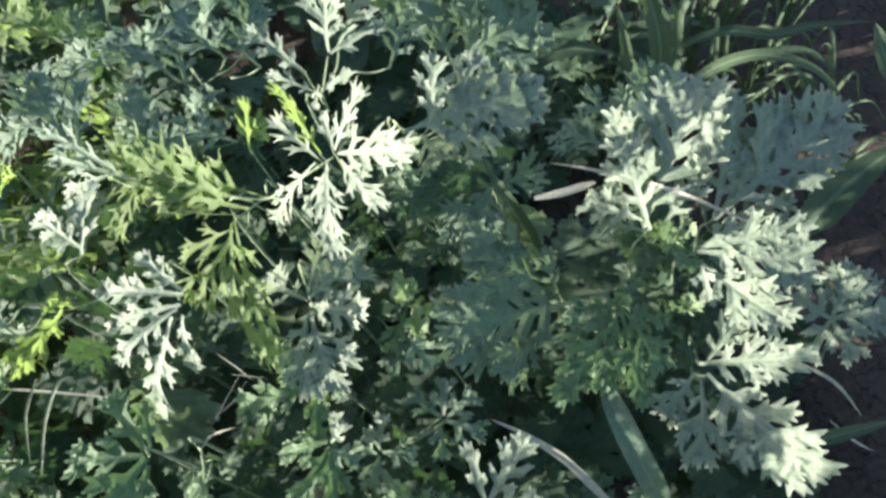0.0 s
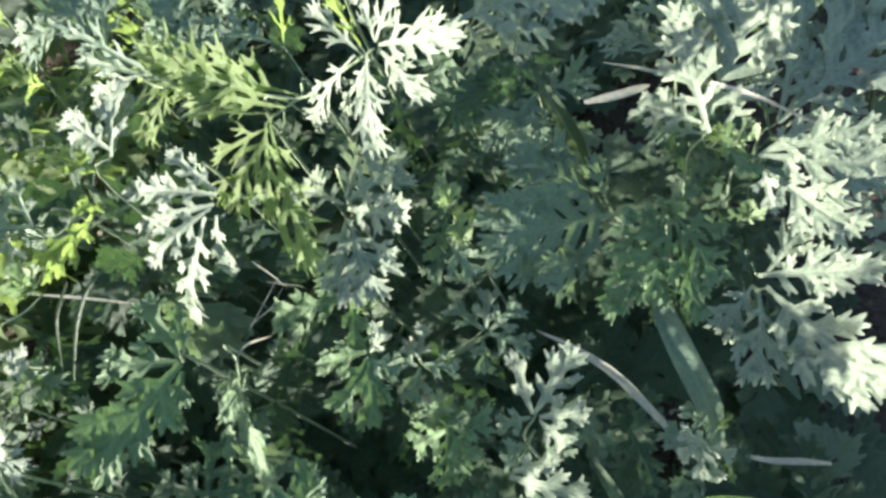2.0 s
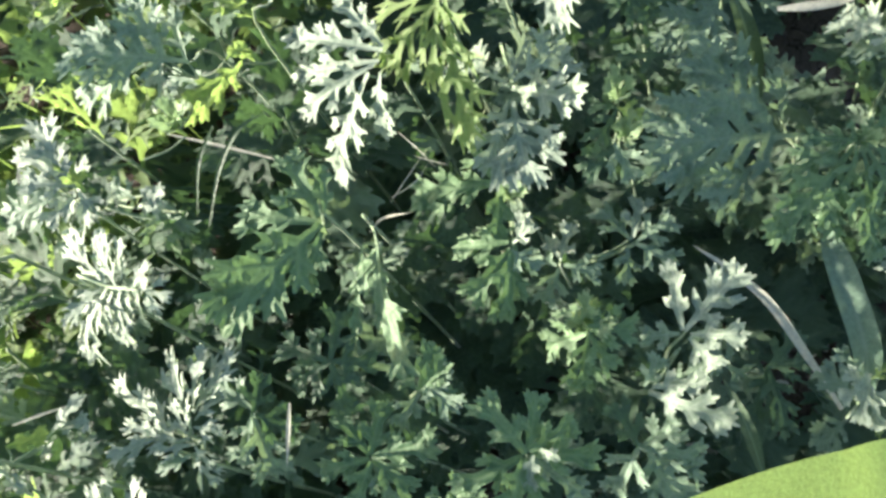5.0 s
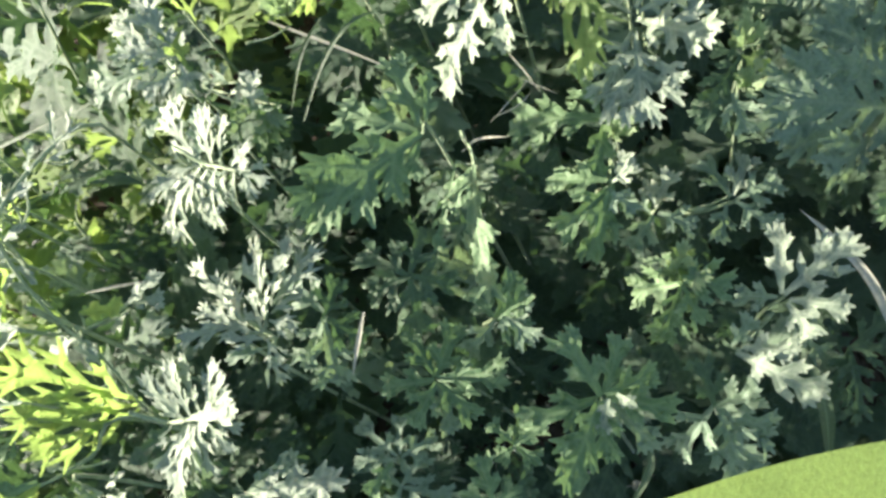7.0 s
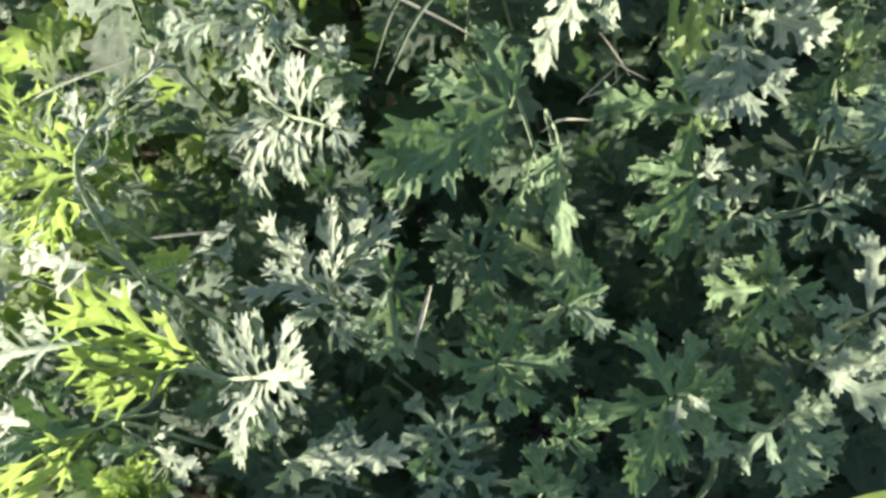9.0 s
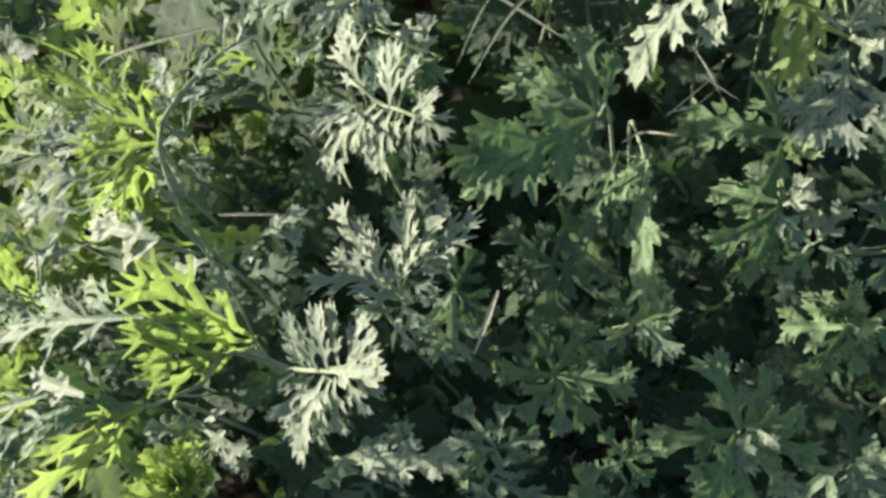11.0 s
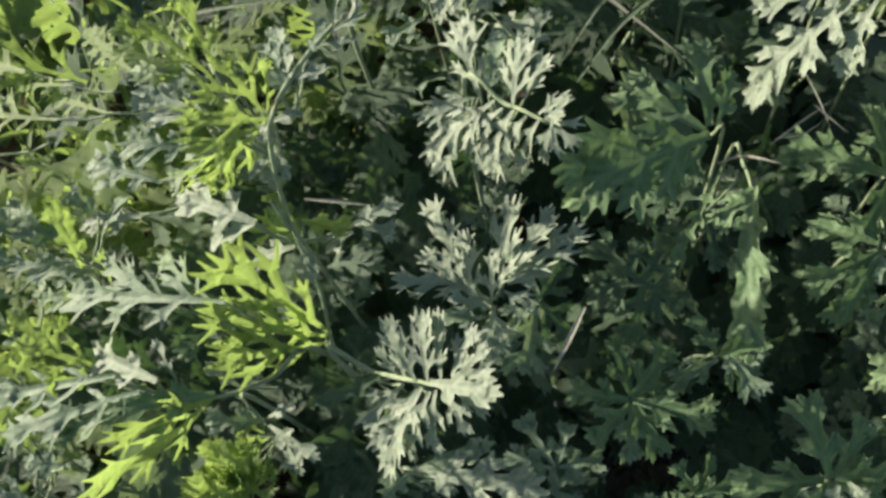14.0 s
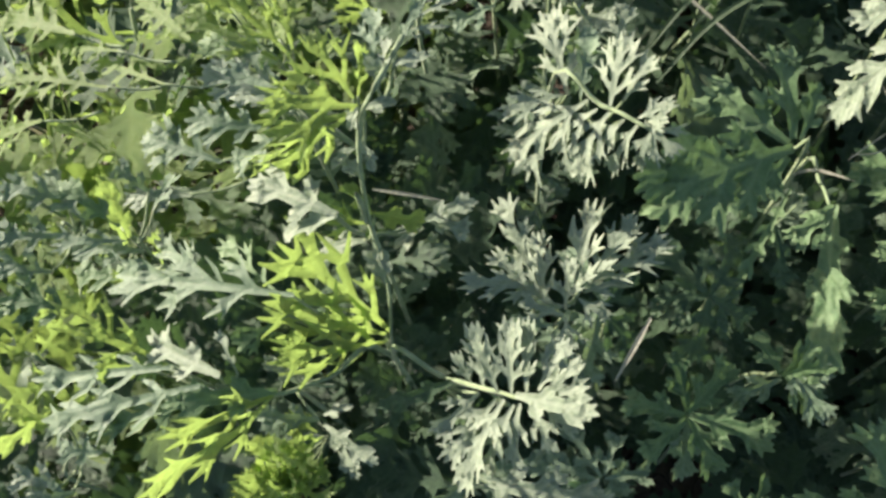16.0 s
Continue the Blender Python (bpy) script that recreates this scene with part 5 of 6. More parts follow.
p.leaf((-0.488, 0.023, 0.464), (-0.521, -0.007, 0.452), 0.038, "swept", YOUNG, 15, (0.62, -0.20, 0.75))
p.leaf((-0.490, 0.026, 0.470), (-0.518, 0.030, 0.490), 0.034, "swept", YOUNG, 20, (0.86, 0.00, 0.50))
p.leaf((-0.489, 0.028, 0.470), (-0.499, 0.043, 0.486), 0.015, "fine", YOUNG, 18, (0.86, 0.00, 0.50))
p.leaf((-0.505, 0.013, 0.470), (-0.551, 0.001, 0.470), 0.020, "swept", SAGE, 20, (-0.32, -0.35, 0.88))
p.leaf((-0.510, 0.009, 0.468), (-0.537, -0.006, 0.466), 0.015, "swept", SILVER, 18, (-0.32, -0.35, 0.88))
p.leaf((-0.483, 0.025, 0.470), (-0.473, 0.035, 0.472), 0.011, "broad", SILVER, 15, (-0.32, -0.35, 0.88))
p.leaf((-0.486, 0.024, 0.468), (-0.485, 0.016, 0.462), 0.010, "broad", SILVER, 15, (-0.32, -0.35, 0.88))
p.leaf((-0.483, 0.034, 0.478), (-0.506, 0.061, 0.485), 0.017, "fine", SAGE, 20, (0.05, -0.30, 0.95))
p.leaf((-0.482, 0.038, 0.480), (-0.490, 0.052, 0.486), 0.011, "fine", SILVER, 20, (-0.32, -0.35, 0.88))
p.leaf((-0.481, 0.044, 0.482), (-0.471, 0.056, 0.484), 0.010, "broad", SILVER, 15, (-0.32, -0.35, 0.88))
p.leaf((-0.481, 0.038, 0.480), (-0.491, 0.038, 0.486), 0.010, "broad", SILVER, 15, (-0.32, -0.35, 0.88))
p.leaf((-0.493, 0.059, 0.464), (-0.497, 0.084, 0.472), 0.013, "fine", SAGE, 15, (0.05, -0.30, 0.95))
p.leaf((-0.505, 0.091, 0.445), (-0.494, 0.112, 0.446), 0.012, "swept", SILVER, 15, (-0.32, -0.35, 0.88))
p.leaf((-0.500, 0.079, 0.452), (-0.486, 0.091, 0.452), 0.010, "swept", SILVER, 15, (-0.32, -0.35, 0.88))
p.leaf((-0.502, 0.099, 0.443), (-0.503, 0.119, 0.450), 0.011, "swept", SILVER, 15, (-0.32, -0.35, 0.88))
p.leaf((-0.505, 0.093, 0.445), (-0.516, 0.113, 0.452), 0.013, "fine", SAGE, 15, (0.05, -0.30, 0.95))
p.leaf((-0.482, 0.016, 0.450), (-0.484, 0.000, 0.450), 0.010, "broad", SILVER, 15, (-0.32, -0.35, 0.88))
p.leaf((-0.474, 0.007, 0.445), (-0.483, 0.007, 0.450), 0.010, "broad", SILVER, 15, (-0.32, -0.35, 0.88))
p.leaf((-0.479, 0.017, 0.455), (-0.468, 0.011, 0.450), 0.009, "broad", SILVER, 15, (-0.32, -0.35, 0.88))
p.leaf((-0.446, -0.015, 0.395), (-0.458, -0.007, 0.410), 0.012, "broad", SILVER, 20, (-0.32, -0.35, 0.88))
p.leaf((-0.448, -0.010, 0.395), (-0.464, -0.010, 0.400), 0.011, "broad", SILVER, 20, (-0.32, -0.35, 0.88))
p.leaf((-0.460, -0.005, 0.410), (-0.445, -0.011, 0.405), 0.009, "broad", SILVER, 20, (-0.32, -0.35, 0.88))
p = Plant("mugwort with grey-green cut leaves at the patch edge", (-0.518, 0.053), (-0.538, 0.033, 0.360), (-0.533, 0.018, 0.425))
p.leaf((-0.533, 0.020, 0.430), (-0.574, 0.008, 0.440), 0.027, "cut", SILVER, 15, (0.05, -0.30, 0.95))
p.leaf((-0.533, 0.006, 0.425), (-0.570, -0.015, 0.425), 0.027, "cut", SAGE, 18, (0.05, -0.30, 0.95))
p.leaf((-0.528, 0.009, 0.420), (-0.546, -0.015, 0.400), 0.025, "cut", SAGE, 22, (0.05, -0.30, 0.95))
p.leaf((-0.559, -0.013, 0.390), (-0.607, -0.026, 0.385), 0.032, "cut", SAGE, 20, (0.48, -0.20, 0.85))
p.leaf((-0.586, -0.028, 0.340), (-0.621, -0.052, 0.330), 0.024, "broad", SILVER, 20, (0.05, -0.30, 0.95))
p.leaf((-0.544, 0.022, 0.430), (-0.573, 0.032, 0.440), 0.024, "fine", SAGE, 18, (0.05, -0.30, 0.95))
p = Plant("mugwort with yellow-green leaves at the patch edge", (-0.579, 0.097), (-0.599, 0.077, 0.330), (-0.574, 0.044, 0.400))
p.leaf((-0.574, 0.044, 0.400), (-0.642, 0.075, 0.375), 0.028, "fine", YOUNG, 18, (-0.32, -0.35, 0.88))
p.leaf((-0.595, 0.033, 0.395), (-0.661, 0.065, 0.365), 0.029, "cut", YOUNG, 18, (-0.32, -0.35, 0.88))
p.leaf((-0.624, 0.033, 0.390), (-0.697, 0.051, 0.355), 0.030, "cut", YOUNG, 18, (-0.32, -0.35, 0.88))
p.leaf((-0.564, 0.052, 0.410), (-0.617, 0.095, 0.375), 0.023, "fine", YOUNG, 18, (-0.32, -0.35, 0.88))
p.leaf((-0.619, 0.005, 0.385), (-0.693, 0.002, 0.345), 0.022, "fine", YOUNG, 20, (-0.32, -0.35, 0.88))
p.leaf((-0.647, -0.014, 0.380), (-0.735, -0.041, 0.340), 0.030, "fine", YOUNG, 18, (-0.32, -0.35, 0.88))
p.leaf((-0.659, 0.007, 0.380), (-0.719, -0.007, 0.340), 0.023, "fine", YOUNG, 18, (-0.32, -0.35, 0.88))
p.leaf((-0.668, -0.050, 0.370), (-0.713, -0.072, 0.327), 0.030, "cut", YOUNG, 18, (-0.32, -0.35, 0.88))
p.leaf((-0.692, 0.001, 0.375), (-0.772, -0.008, 0.335), 0.032, "cut", YOUNG, 18, (-0.32, -0.35, 0.88))
p.leaf((-0.537, 0.046, 0.420), (-0.560, 0.085, 0.385), 0.016, "fine", YOUNG, 18, (-0.32, -0.35, 0.88))
p = Plant("mugwort side shoot with small yellow-green leaves", (-0.576, -0.066), (-0.596, -0.086, 0.280), (-0.581, -0.076, 0.350))
p.leaf((-0.600, -0.072, 0.330), (-0.624, -0.052, 0.360), 0.016, "broad", YOUNG, 18, (0.86, 0.00, 0.50))
p.leaf((-0.553, -0.072, 0.365), (-0.569, -0.095, 0.370), 0.019, "fine", YOUNG, 18, (0.86, 0.00, 0.50))
p.leaf((-0.573, -0.072, 0.360), (-0.605, -0.094, 0.360), 0.026, "cut", SAGE, 20, (0.05, -0.30, 0.95))
p.leaf((-0.553, -0.072, 0.370), (-0.563, -0.063, 0.385), 0.014, "fine", YOUNG, 18, (0.86, 0.00, 0.50))
p.leaf((-0.566, -0.085, 0.350), (-0.603, -0.102, 0.345), 0.024, "cut", FRESH, 20, (0.05, -0.30, 0.95))
p = Plant("mugwort with dusky grey-green leaves", (-0.644, -0.059), (-0.664, -0.079, 0.260), (-0.638, -0.086, 0.330))
p.leaf((-0.631, -0.092, 0.335), (-0.658, -0.114, 0.340), 0.036, "cut", SAGE, 18, (0.05, -0.30, 0.95))
p.leaf((-0.646, -0.073, 0.335), (-0.681, -0.091, 0.340), 0.034, "cut", SAGE, 18, (0.05, -0.30, 0.95))
p.leaf((-0.619, -0.110, 0.335), (-0.645, -0.127, 0.340), 0.029, "cut", SAGE, 18, (0.05, -0.30, 0.95))
p.leaf((-0.591, -0.116, 0.335), (-0.628, -0.139, 0.340), 0.035, "cut", FRESH, 18, (0.05, -0.30, 0.95))
p.leaf((-0.630, -0.076, 0.330), (-0.669, -0.067, 0.335), 0.028, "cut", SAGE, 20, (0.05, -0.30, 0.95))
p = Plant("mugwort with pale leaves beside the low branch", (-0.536, -0.177), (-0.556, -0.197, 0.240), (-0.549, -0.179, 0.310))
p.leaf((-0.566, -0.172, 0.330), (-0.567, -0.197, 0.340), 0.023, "cut", YOUNG, 18, (0.86, 0.00, 0.50))
p.leaf((-0.554, -0.166, 0.330), (-0.577, -0.179, 0.340), 0.020, "cut", YOUNG, 18, (0.86, 0.00, 0.50))
p.leaf((-0.543, -0.196, 0.300), (-0.567, -0.208, 0.305), 0.032, "broad", SILVER, 18, (0.05, -0.30, 0.95))
p.leaf((-0.535, -0.194, 0.300), (-0.549, -0.211, 0.300), 0.027, "broad", SAGE, 20, (0.48, -0.20, 0.85))
p.leaf((-0.530, -0.167, 0.320), (-0.550, -0.181, 0.320), 0.025, "cut", SAGE, 20, (0.05, -0.30, 0.95))
p = Plant("mugwort with sunlit leaves on the near side", (-0.460, 0.192), (-0.480, 0.172, 0.431))
p.leaf((-0.469, 0.174, 0.429), (-0.496, 0.196, 0.446), 0.029, "broad", SILVER, 25, (0.36, -0.38, 0.86))
p.leaf((-0.469, 0.174, 0.429), (-0.501, 0.171, 0.437), 0.033, "cut", SILVER, 25, (0.36, -0.36, 0.86))
p.leaf((-0.465, 0.171, 0.427), (-0.453, 0.160, 0.419), 0.029, "broad", SILVER, 25, (0.33, -0.35, 0.88))
p.leaf((-0.468, 0.167, 0.426), (-0.484, 0.147, 0.423), 0.026, "broad", SILVER, 25, (0.35, -0.34, 0.88))
p.leaf((-0.431, 0.174, 0.385), (-0.441, 0.194, 0.395), 0.023, "cut", SILVER, 25, (0.27, -0.36, 0.89))
p.leaf((-0.462, 0.172, 0.426), (-0.478, 0.189, 0.438), 0.022, "broad", YOUNG, 25, (0.46, -0.25, 0.85))
p.leaf((-0.433, 0.242, 0.382), (-0.458, 0.252, 0.394), 0.032, "cut", YOUNG, 25, (0.40, -0.31, 0.86))
p = Plant("small sunlit mugwort shoot beside a grass blade", (0.051, 0.156), (0.031, 0.136, 0.305))
p.leaf((0.031, 0.138, 0.305), (0.014, 0.128, 0.305), 0.018, "cut", SILVER, 25, (-0.29, -0.24, 0.93))
p.leaf((0.031, 0.138, 0.305), (0.028, 0.115, 0.296), 0.021, "cut", SILVER, 25, (-0.30, -0.23, 0.93))
p.leaf((0.033, 0.136, 0.304), (0.051, 0.130, 0.297), 0.021, "cut", SILVER, 25, (-0.31, -0.24, 0.92))
p.leaf((0.033, 0.138, 0.305), (0.016, 0.144, 0.312), 0.018, "cut", SILVER, 25, (-0.29, -0.26, 0.92))
p.leaf((0.033, 0.138, 0.305), (0.040, 0.114, 0.292), 0.018, "cut", SILVER, 25, (-0.31, -0.23, 0.92))
p.leaf((0.049, 0.167, 0.223), (0.061, 0.179, 0.226), 0.016, "fine", YOUNG, 25, (-0.11, -0.19, 0.98))
p.leaf((0.053, 0.159, 0.219), (0.059, 0.130, 0.204), 0.012, "fine", YOUNG, 25, (-0.11, -0.16, 0.98))
p.leaf((0.045, 0.170, 0.226), (0.022, 0.182, 0.238), 0.025, "cut", SAGE, 25, (-0.09, -0.20, 0.98))
# Deep shade here comes partly from the darkened green of four leaves.
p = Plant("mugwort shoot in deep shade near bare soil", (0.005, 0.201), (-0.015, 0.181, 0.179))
p.leaf((-0.015, 0.181, 0.179), (0.003, 0.130, 0.162), 0.036, "broad", SHADE_GREEN, 25, (0.44, -0.08, 0.90))
p.leaf((-0.015, 0.181, 0.179), (-0.024, 0.139, 0.162), 0.031, "broad", SHADE_GREEN, 25, (0.44, -0.08, 0.90))
p.leaf((-0.015, 0.181, 0.179), (0.015, 0.192, 0.176), 0.040, "broad", SHADE_GREEN, 25, (0.44, -0.11, 0.89))
p.leaf((-0.015, 0.181, 0.179), (0.007, 0.212, 0.187), 0.036, "broad", SHADE_GREEN, 25, (0.44, -0.12, 0.89))
p.leaf((-0.041, 0.174, 0.183), (-0.059, 0.189, 0.194), 0.040, "broad", SAGE, 25, (-0.00, -0.19, 0.98))
p.leaf((-0.046, 0.178, 0.186), (-0.019, 0.167, 0.162), 0.036, "broad", SAGE, 25, (-0.02, -0.18, 0.98))
p = Plant("mugwort shoot with dull grey-green leaves above dry grass", (-0.417, 0.347), (-0.437, 0.327, 0.340), (-0.425, 0.278, 0.420))
p.leaf((-0.417, 0.272, 0.430), (-0.495, 0.259, 0.455), 0.052, "cut", SAGE, 15, (0.05, -0.30, 0.95))
p.leaf((-0.431, 0.272, 0.430), (-0.457, 0.301, 0.460), 0.042, "cut", SAGE, 18, (0.05, -0.30, 0.95))
p.leaf((-0.445, 0.265, 0.435), (-0.495, 0.241, 0.420), 0.037, "cut", SAGE, 22, (0.05, -0.30, 0.95))
p.leaf((-0.436, 0.270, 0.430), (-0.439, 0.245, 0.404), 0.040, "cut", SILVER, 25, (0.05, -0.30, 0.95))
p.leaf((-0.422, 0.277, 0.425), (-0.438, 0.310, 0.440), 0.031, "cut", SAGE, 18, (0.05, -0.30, 0.95))
p.leaf((-0.406, 0.292, 0.405), (-0.390, 0.301, 0.415), 0.016, "cut", YOUNG, 15, (0.86, 0.00, 0.50))
p.leaf((-0.396, 0.290, 0.400), (-0.437, 0.254, 0.400), 0.022, "cut", YOUNG, 25, (0.86, 0.00, 0.50))
p.bud((-0.423, 0.235, 0.404), 0.026, 8, SOFT)
p = Plant("mugwort shoot with sunlit pale leaves beside dry grass", (-0.530, 0.245), (-0.550, 0.225, 0.300), (-0.534, 0.208, 0.360))
p.leaf((-0.539, 0.212, 0.362), (-0.557, 0.250, 0.385), 0.042, "broad", SILVER, 15, (-0.32, -0.35, 0.88))
p.leaf((-0.534, 0.209, 0.362), (-0.576, 0.225, 0.378), 0.033, "broad", SILVER, 15, (-0.32, -0.35, 0.88))
p.leaf((-0.527, 0.206, 0.362), (-0.490, 0.178, 0.370), 0.036, "broad", SILVER, 18, (-0.32, -0.35, 0.88))
p.leaf((-0.532, 0.208, 0.362), (-0.514, 0.222, 0.372), 0.027, "broad", SILVER, 15, (-0.32, -0.35, 0.88))
p.leaf((-0.540, 0.205, 0.358), (-0.574, 0.208, 0.362), 0.035, "broad", SAGE, 20, (0.05, -0.30, 0.95))
p.leaf((-0.545, 0.201, 0.352), (-0.586, 0.177, 0.345), 0.046, "broad", SAGE, 22, (0.05, -0.30, 0.95))
p.leaf((-0.474, 0.196, 0.352), (-0.447, 0.203, 0.364), 0.026, "broad", SILVER, 15, (-0.32, -0.35, 0.88))
p.leaf((-0.481, 0.204, 0.350), (-0.505, 0.215, 0.352), 0.031, "cut", SAGE, 20, (0.05, -0.30, 0.95))
p.leaf((-0.476, 0.210, 0.345), (-0.452, 0.179, 0.330), 0.043, "cut", SAGE, 25, (0.48, -0.20, 0.85))
p.leaf((-0.442, 0.201, 0.340), (-0.459, 0.176, 0.320), 0.038, "broad", FRESH, 22, (0.45, -0.12, 0.88))
p.leaf((-0.519, 0.181, 0.345), (-0.533, 0.156, 0.340), 0.034, "cut", SAGE, 22, (0.05, -0.30, 0.95))
p = Plant("mugwort shoot with slender olive-yellow leaves", (-0.559, 0.082), (-0.579, 0.062, 0.360), (-0.558, 0.047, 0.420))
p.leaf((-0.544, 0.038, 0.440), (-0.584, 0.038, 0.460), 0.029, "swept", YOUNG, 18, (0.86, 0.00, 0.50))
p.leaf((-0.545, 0.042, 0.440), (-0.580, 0.061, 0.460), 0.026, "swept", YOUNG, 18, (0.86, 0.00, 0.50))
p.leaf((-0.549, 0.035, 0.435), (-0.601, 0.024, 0.445), 0.030, "swept", YOUNG, 18, (0.62, -0.20, 0.75))
p.leaf((-0.552, 0.035, 0.430), (-0.593, 0.021, 0.430), 0.023, "cut", FRESH, 18, (0.45, -0.12, 0.88))
p.leaf((-0.583, 0.040, 0.440), (-0.603, 0.033, 0.450), 0.020, "broad", YOUNG, 15, (0.86, 0.00, 0.50))
p = Plant("mugwort shoot with pale yellow-green side leaves", (-0.573, -0.046), (-0.593, -0.066, 0.320), (-0.583, -0.070, 0.370))
p.leaf((-0.570, -0.072, 0.385), (-0.596, -0.059, 0.405), 0.017, "cut", YOUNG, 15, (0.86, 0.00, 0.50))
p.leaf((-0.585, -0.070, 0.375), (-0.624, -0.072, 0.385), 0.025, "cut", FRESH, 18, (0.45, -0.12, 0.88))
p.leaf((-0.585, -0.050, 0.360), (-0.590, -0.027, 0.360), 0.022, "cut", SAGE, 18, (-0.32, -0.35, 0.88))
p.leaf((-0.579, -0.074, 0.370), (-0.607, -0.100, 0.375), 0.028, "swept", SAGE, 18, (-0.32, -0.35, 0.88))
p.leaf((-0.595, -0.044, 0.360), (-0.615, -0.045, 0.370), 0.022, "cut", SAGE, 18, (0.05, -0.30, 0.95))
p = Plant("small mugwort shoot with olive-green leaves in shade", (-0.204, 0.053), (-0.224, 0.033, 0.200), (-0.221, 0.032, 0.255))
p.leaf((-0.221, 0.030, 0.258), (-0.241, 0.038, 0.265), 0.020, "cut", FRESH, 18, (0.32, -0.15, 0.93))
p.leaf((-0.221, 0.030, 0.258), (-0.205, 0.049, 0.262), 0.021, "lobed", FRESH, 18, (0.45, -0.12, 0.88))
p.leaf((-0.219, 0.029, 0.256), (-0.201, 0.023, 0.250), 0.022, "lobed", FRESH, 18, (0.45, -0.12, 0.88))
p.leaf((-0.222, 0.028, 0.256), (-0.231, 0.016, 0.252), 0.020, "lobed", FRESH, 18, (0.45, -0.12, 0.88))
p.leaf((-0.222, 0.031, 0.258), (-0.223, 0.056, 0.262), 0.018, "cut", FRESH, 18, (0.45, -0.12, 0.88))
p = Plant("low mugwort shoot with upright green leaves", (-0.209, 0.011), (-0.229, -0.009, 0.180), (-0.226, -0.008, 0.245))
p.leaf((-0.226, -0.008, 0.248), (-0.242, 0.016, 0.262), 0.029, "lobed", FRESH, 15, (0.32, -0.15, 0.93))
p.leaf((-0.228, -0.010, 0.246), (-0.249, -0.011, 0.250), 0.022, "lobed", FRESH, 18, (0.45, -0.12, 0.88))
p.leaf((-0.223, -0.008, 0.246), (-0.209, 0.006, 0.250), 0.022, "lobed", FRESH, 18, (0.45, -0.12, 0.88))
p.leaf((-0.223, -0.010, 0.244), (-0.196, -0.006, 0.240), 0.022, "lobed", FRESH, 18, (0.45, -0.12, 0.88))
p = Plant("low mugwort shoot with dull grey narrow leaves", (-0.289, 0.020), (-0.309, -0.000, 0.190), (-0.301, 0.001, 0.235))
p.leaf((-0.302, 0.001, 0.238), (-0.337, 0.015, 0.240), 0.032, "cut", SAGE, 18, (0.05, -0.30, 0.95))
p.leaf((-0.300, 0.003, 0.238), (-0.309, 0.028, 0.242), 0.025, "cut", SAGE, 18, (0.05, -0.30, 0.95))
p.leaf((-0.298, 0.002, 0.236), (-0.278, 0.023, 0.236), 0.028, "cut", SAGE, 18, (0.05, -0.30, 0.95))
p.leaf((-0.303, -0.002, 0.234), (-0.333, -0.010, 0.232), 0.028, "cut", SAGE, 18, (0.05, -0.30, 0.95))
p.leaf((-0.305, -0.004, 0.232), (-0.315, -0.031, 0.226), 0.028, "cut", FRESH, 18, (0.32, -0.15, 0.93))
grass("broad green grass blade", [(0.052, 0.161, 0.187), (0.044, 0.182, 0.235), (0.026, 0.220, 0.261), (0.009, 0.272, 0.257)], 0.0200, BLUEGRASS, face=(0.1, -0.5, 0.85), blunt=0.6)
grass("dry bent grass stalk", [(0.037, 0.153, 0.188), (0.006, 0.177, 0.231), (-0.024, 0.202, 0.263), (-0.053, 0.219, 0.278), (-0.079, 0.230, 0.289)], 0.0067, DRY)
grass("pale dry grass stalk", [(0.133, 0.147, 0.192), (0.112, 0.148, 0.198), (0.085, 0.148, 0.206), (0.057, 0.153, 0.215)], 0.0053, DRY)
grass("short pale dry straw", [(-0.033, 0.418, 0.309), (-0.006, 0.423, 0.307), (0.021, 0.431, 0.306)], 0.0073, DRY, blunt=0.6)
grass("long pale arching grass blade", [(0.136, 0.362, 0.330), (0.084, 0.376, 0.359), (0.041, 0.418, 0.330), (0.010, 0.424, 0.339), (-0.017, 0.428, 0.346)], 0.0041, DRY)
grass("dark green grass blade", [(-0.035, 0.409, 0.204), (-0.044, 0.418, 0.245), (-0.057, 0.428, 0.289), (-0.076, 0.461, 0.312)], 0.0176, GRASS)
grass("broad dark green grass blade", [(0.200, 0.426, 0.188), (0.228, 0.447, 0.195), (0.268, 0.477, 0.206), (0.324, 0.510, 0.215)], 0.0353, GRASS)
grass("shaded broad grass blade", [(-0.067, 0.571, 0.258), (-0.035, 0.603, 0.271), (0.005, 0.617, 0.272), (0.055, 0.613, 0.261)], 0.0261, GRASS)
grass("arching grey-green grass blade", [(0.098, 0.544, 0.236), (0.134, 0.580, 0.251), (0.186, 0.584, 0.268), (0.238, 0.573, 0.252), (0.265, 0.547, 0.232)], 0.0121, GRASS)
grass("thin arching grass blade", [(0.115, 0.588, 0.224), (0.174, 0.615, 0.229), (0.243, 0.623, 0.222), (0.272, 0.605, 0.206)], 0.0092, GRASS)
grass("grey-green grass blade in shade", [(0.113, 0.657, 0.206), (0.174, 0.675, 0.206), (0.228, 0.672, 0.195), (0.271, 0.681, 0.192), (0.337, 0.685, 0.183)], 0.0134, GRASS)
grass("upright green grass blade", [(0.099, 0.610, 0.181), (0.102, 0.635, 0.242), (0.093, 0.660, 0.282), (0.078, 0.679, 0.319)], 0.0254, GRASS)
grass("upright dark grass blade", [(0.080, 0.625, 0.146), (0.072, 0.666, 0.195), (0.064, 0.705, 0.243)], 0.0136, GRASS)
grass("upright narrow grass blade", [(0.106, 0.612, 0.158), (0.121, 0.647, 0.199), (0.129, 0.680, 0.240), (0.160, 0.690, 0.264)], 0.0120, GRASS)
